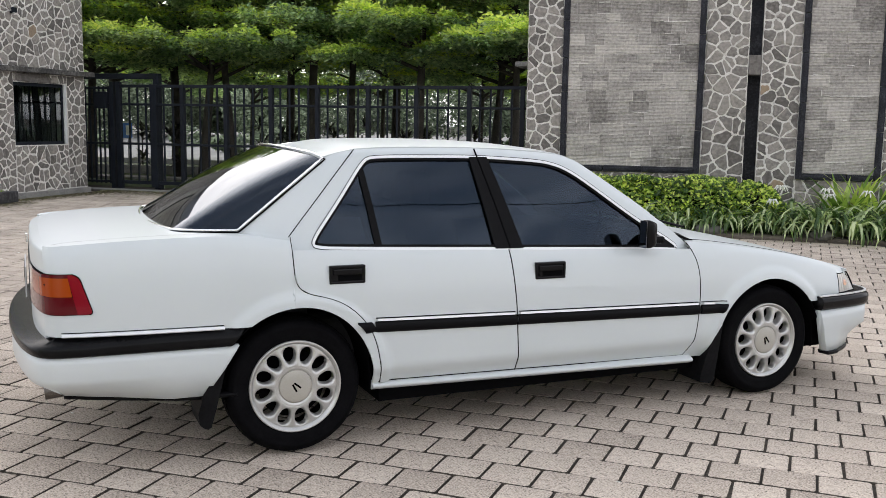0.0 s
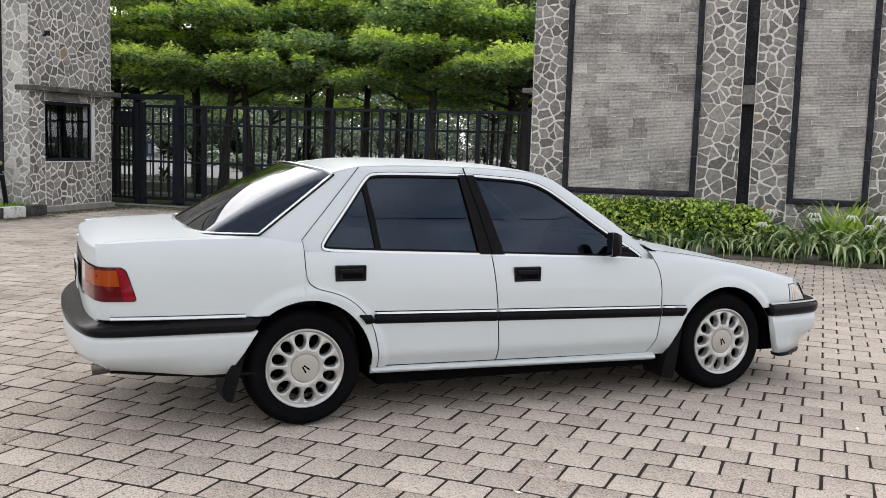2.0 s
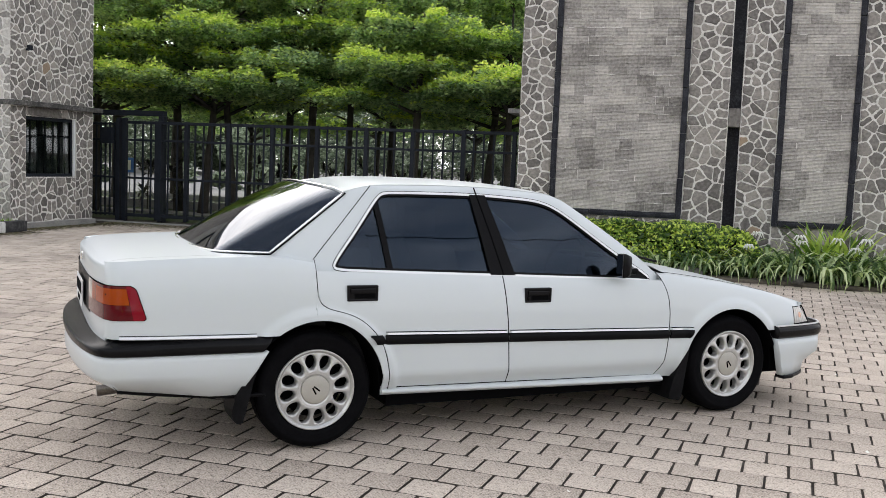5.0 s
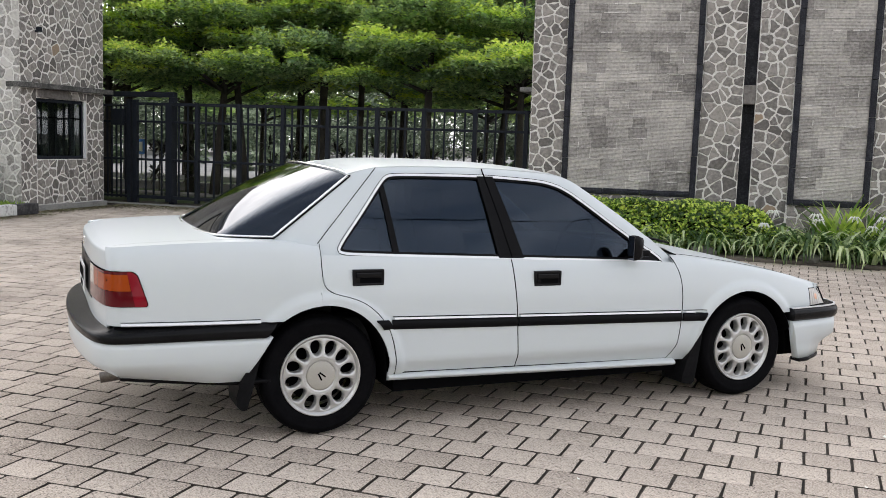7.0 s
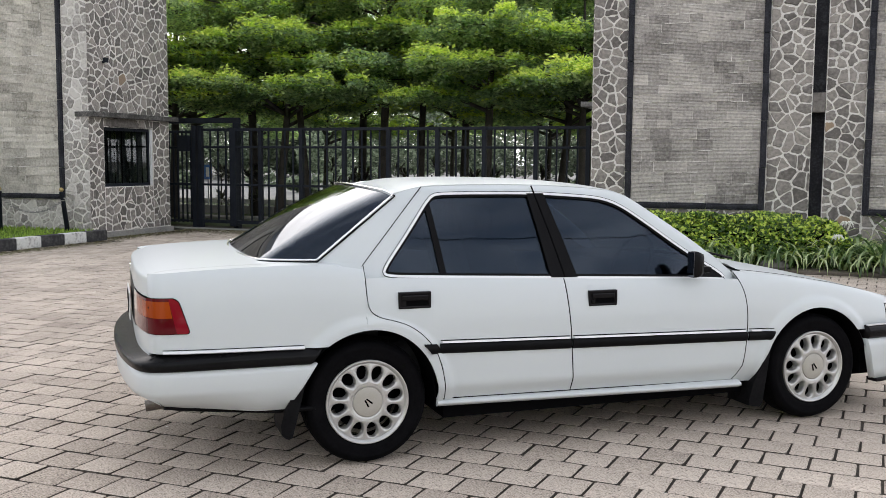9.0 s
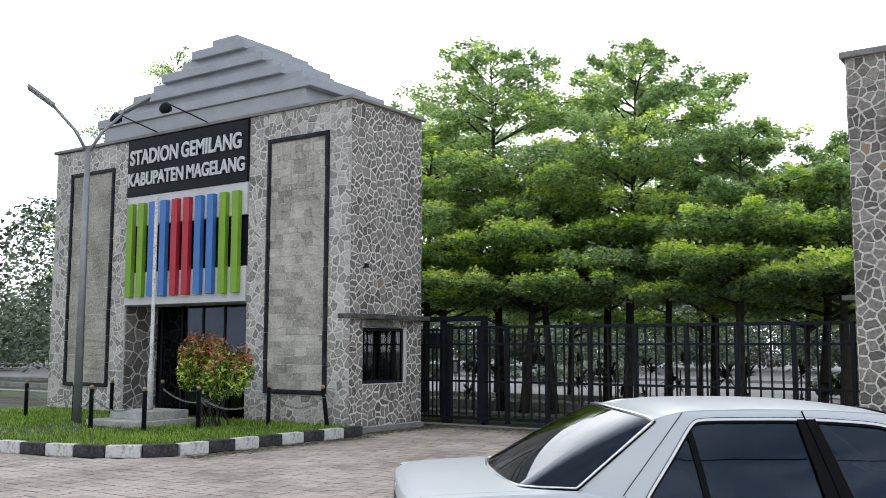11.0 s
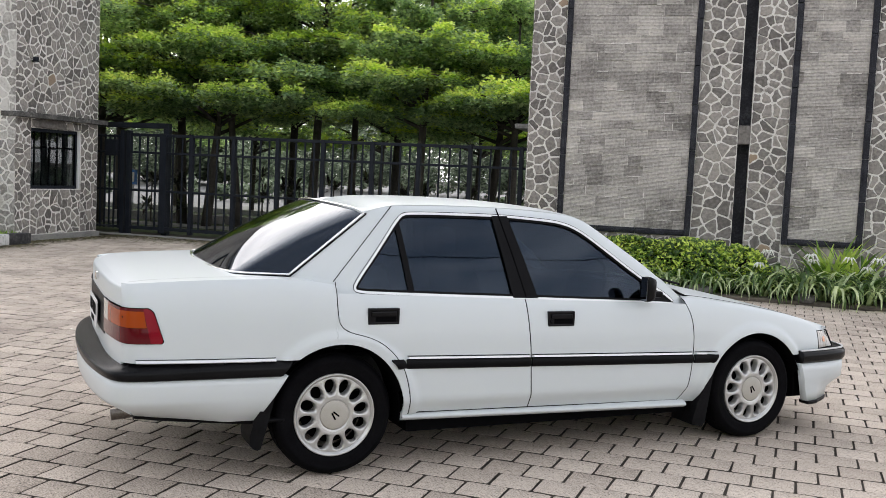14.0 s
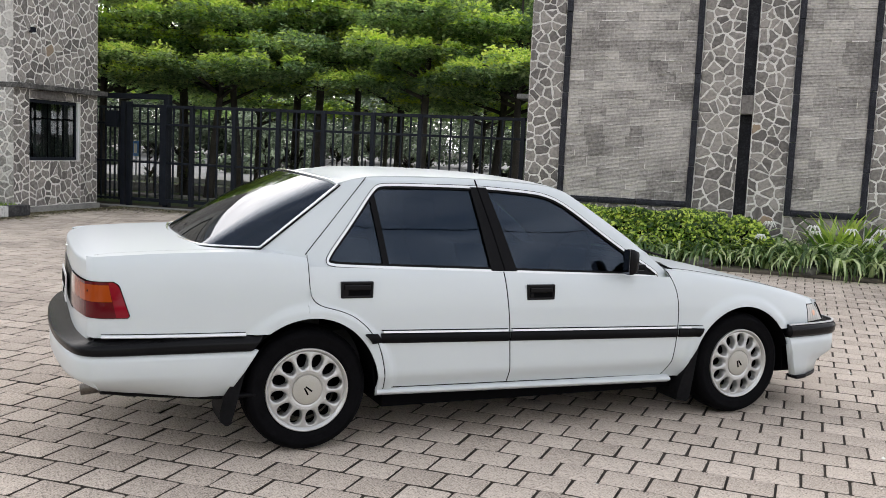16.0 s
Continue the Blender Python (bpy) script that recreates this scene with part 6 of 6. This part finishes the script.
def strap_clump(seed, tall=0.62, leaves=24, spread=1.0, wide=1.0, mat=None):
    """A clump of arching strap leaves."""
    r = random.Random(seed)
    v, f = [], []
    for _ in range(leaves):
        a, ln, w = r.uniform(0, math.tau), r.uniform(0.6, 1.1) * tall, r.uniform(0.017, 0.027) * wide
        up = r.uniform(0.9, 1.5)
        droop = r.uniform(1.5, 2.9) * spread
        ca, sa = math.cos(a), math.sin(a)
        px, pz, th = 0.03, 0.0, up
        i0 = len(v)
        for s in range(7):
            ww = w * (1 - (s / 6) ** 2.5 * 0.95)
            v += [(px * ca - sa * ww, px * sa + ca * ww, pz), (px * ca + sa * ww, px * sa - ca * ww, pz)]
            px, pz, th = px + math.cos(th) * ln / 6, pz + math.sin(th) * ln / 6, th - droop / 6 * (0.6 + s * 0.2)
        f += [(i0 + 2 * s, i0 + 2 * s + 1, i0 + 2 * s + 3, i0 + 2 * s + 2) for s in range(6)]
    me = bpy.data.meshes.new("spider_lily")
    me.from_pydata(v, [], f)
    me.materials.append(mat or M_LILY)
    return me


CLUMPS = [strap_clump(s, 0.74, 26, 1.5) for s in range(5)] + [strap_clump(9, 0.8, 11, 0.35, 1.9, M_BLADE)]
flower = bmesh.new()
for k in range(9):
    a = k * math.tau / 9
    tube(flower, [(0, 0, 0), (0.05 * math.cos(a), 0.05 * math.sin(a), 0.03), (0.1 * math.cos(a), 0.1 * math.sin(a), -0.02 - 0.02 * (k % 3))], [0.006, 0.008, 0.003], 4, False)
flower_mesh = mesh_of(flower, "flower")
flower_mesh.materials.append(M_PETAL)
r = random.Random(8)
for k in range(96):
    if k < 22:
        x, y, s = -1.4 + k * 0.165, r.uniform(12.02, 12.2), r.uniform(0.85, 1.08)
    else:
        x, y, s = 1.9 + (k - 22) * 0.058 + r.uniform(-0.1, 0.1), r.uniform(11.8, 13.1), r.uniform(0.95, 1.32)
    tall = k >= 22 and y > 12.75 and (2.5 < x < 3.5 or x > 4.25)
    ob = thing("broad_leaved_plant" if tall else "spider_lily", "upright clump of broad pointed bright green leaves" if tall else "spider lily clump with arching pale green strap leaves", "plant", pose(x, y, 0.03, 0, 0, r.uniform(0, 360)) @ Matrix.Diagonal((s, s, s, 1)), "plants along the wall" if tall else "lilies along the wall")
    lv = new("leaves", CLUMPS[5 if tall else k % 5])
    lv.parent, lv["kind"] = ob, "stuff"
    if k > 18 and k % 4 == 0 and not tall:
        fl = new("flower", flower_mesh)
        fl.parent = ob
        fl.location, fl.scale = (r.uniform(-0.15, 0.15), r.uniform(-0.1, 0.1), r.uniform(0.42, 0.52)), (0.8, 0.8, 0.8)
        fl["label"] = "white spidery flower"

# red-tipped shrub in the planting bed
shrub = thing("red_tipped_shrub", "loose two-lobed green shrub with orange-red young leaves", "shrub", pose(-12.4, 10.8, 0.14))
g = np.random.default_rng(31)


def ball_points(n, c, r, g):
    d = g.normal(0, 1, (n, 3))
    d /= np.linalg.norm(d, axis=1, keepdims=True)
    return np.array(c) + d * (np.array(r) * (g.uniform(0.55, 1.05, (n, 1)) ** 0.6))


green_pts, red_pts = [], []
for k in range(64):
    lobe = k % 5 < 3
    c = (-0.34, 0.0, 1.24) if lobe else (0.42, -0.05, 1.14)
    tip = ball_points(1, c, (0.42, 0.4, 0.42) if lobe else (0.38, 0.38, 0.36), g)[0]
    root = (g.uniform(-0.3, 0.3), g.uniform(-0.22, 0.22), 0)
    if k < 22:
        mid = (root[0] * 0.4 + tip[0] * 0.6 * 0.8, root[1] * 0.4 + tip[1] * 0.6, tip[2] * 0.6)
        part("stem", tube(bmesh.new(), [root, mid, tuple(tip)], [0.011, 0.008, 0.004], 5, False), M_BARK, shrub)
    green_pts.append(ball_points(56, tip - np.array((0, 0, 0.12)), (0.17, 0.17, 0.2), g))
    if tip[2] > 1.15 or k % 3 == 0:
        red_pts.append(ball_points(34, tip + np.array((0, 0, 0.08)), (0.15, 0.15, 0.14), g))
balls, tips = np.concatenate(green_pts), np.concatenate(red_pts)
cr = new("crown", leaf_mesh("crown", balls, balls * 0.4, 0.042, M_HEDGE, 2.2))
cr.parent = shrub
tp = new("young_leaves", leaf_mesh("young_leaves", tips, tips * 0.4, 0.042, M_REDLEAF, 2.2))
tp.parent = shrub
tp["label"] = "orange-red young leaves"

# ---- the park behind the gate ----
M_ROADF = varied("pale_park_road", [(0.15, 0.15, 0.146), (0.26, 0.26, 0.25)], 0.5, 0.9, fine=20, bump=0.2)
structure("park_lawn", sheet(lambda u, v: Vector((lerp(-200, 120, u), lerp(16.4, 130, v), 0.0)), 4, 4), M_SOIL, "shaded dark green park ground behind the gate", "lawn")
structure("park_road", boxed(((-200, 26.0, -0.02), (120, 120.0, 0.03))), M_ROADF, "pale road through the park", "road")
for k, y in enumerate((20.6, 25.8, 44.0)):
    structure("park_kerb", boxed(((-60, y, 0), (30, y + 0.16, 0.16 if k else 0.22)), bevel=0.02), M_CONCRETE, "long concrete kerb in the park", "kerb")
structure("path_slab", boxed(((-40, 18.6, 0.0), (20, 19.2, 0.05)), bevel=0.01), M_CONCRETE, "pale paved path strip behind the gate", "path")
structure("driveway_strip", boxed(((-11.4, 15.3, 0.0), (-1.6, 15.55, 0.022)), bevel=0.005), M_CONCRETE, "concrete gate track strip", "track")


def spiky_plant(seed):
    r = random.Random(seed)
    v, f = [], []
    for c in range(3):
        cx, cz = r.uniform(-0.15, 0.15), r.uniform(0.4, 1.3)
        for _ in range(20):
            a, el, ln = r.uniform(0, 6.28), r.uniform(-0.3, 1.3), r.uniform(0.3, 0.5)
            dx, dy, dz = math.cos(a) * math.cos(el), math.sin(a) * math.cos(el), math.sin(el)
            w, i = 0.035, len(v)
            m = (cx + dx * ln * 0.55, dy * ln * 0.55, cz + dz * ln * 0.55)
            v += [(cx, 0, cz), (m[0] - math.sin(a) * w, m[1] + math.cos(a) * w, m[2]), (cx + dx * ln, dy * ln, cz + dz * ln - 0.1), (m[0] + math.sin(a) * w, m[1] - math.cos(a) * w, m[2])]
            f.append((i, i + 1, i + 2, i + 3))
    me = bpy.data.meshes.new("leaves")
    me.from_pydata(v, [], f)
    me.materials.append(M_PURPLE)
    return me


SPIKY = [spiky_plant(s) for s in range(4)]
r = random.Random(3)
for k, (x, y) in enumerate(((-12.3, 19.5), (-11.6, 19.6), (-10.2, 21.5), (-9.5, 21.4), (-8.9, 21.0), (-8.2, 21.5), (-7.3, 21.2), (-6.2, 21.4), (-5.6, 21.0), (-4.4, 21.2), (-3.6, 21.4), (-2.9, 21.2), (-13.4, 21.0))):
    p = thing("cordyline", "dark purple spiky cordyline on a thin stem", "plant", pose(x, y, 0, 0, 0, r.uniform(0, 360)), "spiky plants in the park")
    part("stem", tube(bmesh.new(), [(0, 0, 0), (0.03, 0, 1.1)], 0.02, 5), M_BARK, p)
    lv = new("leaves", SPIKY[k % 4])
    lv.parent = p
for x, y, lean in ((-9.75, 19.3, 0.35), (-7.6, 21.2, -0.1)):
    bare = thing("bare_tree", "dark bare tree stem under the canopy", "tree", pose(x, y, 0), "stems under the canopy")
    part("trunk", tube(bmesh.new(), [(0, 0, 0), (-lean * 0.4, 0, 1.4), (-lean, 0, 3.6)], [0.12, 0.09, 0.07], 10), M_BARK, bare, "", True)
sign = thing("parking_sign", "small blue parking sign on a grey post", "sign", pose(-13.82, 21.0, 0.16))
part("post", tube(bmesh.new(), [(0, 0, 0), (0, 0, 1.2)], 0.02, 6), M_GALV, sign)
part("sign_plate", boxed(((-0.14, -0.03, 0.75), (0.14, -0.02, 1.15)), bevel=0.003), M_BLUE, sign, "blue plate")
part("white_bar", boxed(((-0.05, -0.034, 0.82), (0.05, -0.03, 1.08))), M_PETAL, sign)
# far bushes and trees that close the park
g = np.random.default_rng(41)
far = []
for k in range(150):
    x, y = (g.uniform(-80, 14), g.uniform(56, 80)) if k < 105 else (g.uniform(-110, -40), g.uniform(24, 60))
    h = g.uniform(3.0, 11.0)
    far.append(ball_points(2300, (x, y, h * 0.56), (g.uniform(2.0, 4.5), 2.5, h * 0.5), g))
for k in range(26):
    x, y = g.uniform(-40, 12), g.uniform(30, 44)
    far.append(ball_points(260, (x, y, 0.45), (g.uniform(0.5, 1.2), 0.5, g.uniform(0.3, 0.8)), g))
far = np.concatenate(far)
tagged(new("far_trees", leaf_mesh("far_trees", far, np.tile((0, -0.3, 0.7), (len(far), 1)), 0.2, M_FAR, 1.5)), "far band of green bushes and trees", "trees", "", "stuff")
# unseen trees added behind the viewer, to darken reflections and low southern light
back = []
for k in range(60):
    x = g.uniform(-60, 70)
    y = -38 - g.uniform(0, 12)
    h = g.uniform(9, 18)
    back.append(ball_points(300, (x, y, h * 0.5), (3.0, 2.0, h * 0.55), g))
back = np.concatenate(back)
tagged(new("street_trees", leaf_mesh("street_trees", back, np.tile((0, 0.3, 0.7), (len(back), 1)), 0.7, M_HEDGE, 1.4)), "row of unseen trees added to darken the reflections", "trees", "", "stuff")

# an overhead cable across the forecourt
tagged(part("overhead_cable", tube(bmesh.new(), [(11.9 - 0.77 * k, -1.3 - 0.64 * k, 9.5 + 0.0012 * k * k) for k in range(-24, 25, 4)], 0.03, 6), M_TRIM), "thin black overhead cable over the forecourt", "cable", "", "structure")

# ---- pieces of the walls and the paving ----
def lay_stones():
    for wall, m, w, h, size, single, seed in STONE_FIELDS:
        rng = random.Random(seed)
        cells = crazy_cells(w, h, size, rng, 0.012 if seed >= 40 else 0.0087)
        if single:
            for cx, cy, ring in cells:
                bm = bmesh.new()
                add_stone(bm, ring, (cx, cy), rng)
                part("stone", bm, (M_STONE_ONE) if rng.random() > 0.007 else M_STONE_WARM, wall).matrix_basis = m
        else:
            bm = bmesh.new()
            for cx, cy, ring in cells:
                add_stone(bm, ring, (cx, cy), rng)
            ob = part("stones", bm, M_STONE_LIT if 40 <= seed < 50 else M_STONE, wall)
            ob["kind"] = "stuff"
            ob.matrix_basis = m


def row_shift(x):
    """How far a course of pavers has swung from its line at x, and its slope there."""
    if x < -1.4:
        return 0.0588 - 0.014 * (x + 1.4), -0.014
    if x > 1.4:
        return -0.1372 - 0.09 * (x - 1.4), -0.09
    return -0.07 * x - 0.02 * x * x, -0.07 - 0.04 * x


def lay_pavers():
    rng = random.Random(77)
    pw, ph = 0.2145, 0.2097
    V, F, SL = [], [], []

    def ring_verts():
        """A square paver with clipped corners: two rings of sides, a worn edge and the top."""
        tx, ty, dz = rng.gauss(0, 0.005), rng.gauss(0, 0.005), rng.uniform(-0.0025, 0.0015)
        j = [rng.uniform(-0.0022, 0.0022) for _ in range(16)]
        out = []
        for inset, z in ((0.0048, -0.022), (0.0048, -0.005), (0.0062, -0.0022), (0.0098, 0.0)):
            hx, hy, c = pw / 2 - inset, ph / 2 - inset, 0.009
            ring = ((-hx + c, -hy), (hx - c, -hy), (hx, -hy + c), (hx, hy - c), (hx - c, hy), (-hx + c, hy), (-hx, hy - c), (-hx, -hy + c))
            for k, (px, py) in enumerate(ring):
                px, py = px + j[k], py + j[k + 8]
                out.append((px, py, z + dz + px * tx + py * ty))
        return out
    faces = [(a * 8 + c, a * 8 + (c + 1) % 8, a * 8 + 8 + (c + 1) % 8, a * 8 + 8 + c) for a in range(3) for c in range(8)] + [tuple(range(24, 32))]
    slots, sandy = [1] * 16 + [0] * 9, [2] * 16 + [0] * 9
    near, pool = [], [ring_verts() for _ in range(60)]
    for k in range(12):
        me = bpy.data.meshes.new("paver")
        me.from_pydata(pool[k], [], faces)
        me.materials.append(M_PAVER)
        me.materials.append(M_GROUND)
        me.polygons.foreach_set("material_index", slots)
        near.append(me)
    count = 0
    for r in range(-64, 68):
        n0, n1 = (-124, 58) if r > -2 else (-60, 58)
        for c in range(n0, n1):
            x = 0.028 + (c + 0.5) * pw + r * (pw / 2 + 0.0173)
            shift, slope = row_shift(x)
            y = 1.906 + (r + 0.5) * ph + shift
            if x < -26 or x > 12 or y > 15.6 or (y > WY - 0.1 and x < WX) or (y > EY and x > -1.6) or (y > 11.75 and x > -2.4):
                continue
            if x < -9.9 and y > 6 and inside_bed(x - 0.05, y + 0.05):
                continue
            if -1.6 < x < 2.3 and 1.5 < y < 4.6 and count < 300:
                ob = new("paver", near[rng.randrange(12)])
                ob.parent = paving
                ob.matrix_basis = pose(x, y, 0, 0, 0, math.degrees(math.atan(slope)))
                count += 1
                continue
            i = len(V)
            V += [(x + px - slope * py, y + py + slope * px, pz) for px, py, pz in pool[rng.randrange(60)]]
            F += [tuple(i + q for q in f) for f in faces]
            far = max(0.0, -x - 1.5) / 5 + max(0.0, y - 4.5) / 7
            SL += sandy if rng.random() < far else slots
    me = bpy.data.meshes.new("pavers")
    me.from_pydata(V, [], F)
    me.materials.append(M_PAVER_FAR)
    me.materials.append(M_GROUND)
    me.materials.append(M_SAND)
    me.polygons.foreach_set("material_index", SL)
    ob = new("pavers", me)
    ob.parent = paving
    ob["kind"] = "stuff"


M_STONE_WARM = varied("warm_andesite_stone", [(0.2, 0.16, 0.12), (0.31, 0.235, 0.165), (0.4, 0.3, 0.205)], 1.5, 0.85, fine=30, bump=0.5, amount=0.35)
paving = tagged(new("pavement"), "forecourt of square grey concrete pavers in half bond", "pavement", "", "structure")
lay_stones()
lay_pavers()
# bits of litter and dry leaves on the pavers
r = random.Random(15)
vv, ff = [], []
for _ in range(160):
    x, y = r.uniform(-13, 4), r.uniform(1.5, 14)
    s, a = r.uniform(0.006, 0.018), r.uniform(0, 6.28)
    i = len(vv)
    vv += [(x + s * math.cos(a + q * 1.57) * (1.6 if q % 2 else 0.8), y + s * math.sin(a + q * 1.57) * (1.6 if q % 2 else 0.8), 0.004 + 0.004 * (q == 1)) for q in range(4)]
    ff.append((i, i + 1, i + 2, i + 3))
me = bpy.data.meshes.new("litter")
me.from_pydata(vv, [], ff)
me.materials.append(M_PETAL)
tagged(new("litter", me), "small pale petals scattered on the pavers", "litter", "", "stuff")
# dry leaves, moss and grit gathered along the gate, the wall and the kerb
M_DIRT = varied("brown_grit_and_moss", [(0.06, 0.045, 0.025), (0.14, 0.11, 0.06), (0.16, 0.17, 0.07)], 1.2, 0.95, fine=9, bump=0, island=0.7, amount=0.3)
vv, ff = [], []
for k in range(9000):
    spot = r.random()
    if spot < 0.7:
        x, y = r.uniform(-10.4, -1.8), 15.55 - abs(r.gauss(0, 0.55))
    elif spot < 0.85:
        x, y = WX + 0.08 + abs(r.gauss(0, 0.25)), r.uniform(12.4, 15.4)
    else:
        x, y = -10.0 + abs(r.gauss(0, 0.2)), r.uniform(8.0, 12.3)
    s, a = r.uniform(0.01, 0.032), r.uniform(0, 6.28)
    i = len(vv)
    vv += [(x + s * math.cos(a + q * 1.57) * (1.5 if q % 2 else 0.8), y + s * math.sin(a + q * 1.57) * (1.5 if q % 2 else 0.8), 0.003 + 0.006 * (q == 1)) for q in range(4)]
    ff.append((i, i + 1, i + 2, i + 3))
me = bpy.data.meshes.new("leaf_litter")
me.from_pydata(vv, [], ff)
me.materials.append(M_DIRT)
tagged(new("leaf_litter", me), "brown dry leaves, moss and grit along the gate", "litter", "", "stuff")
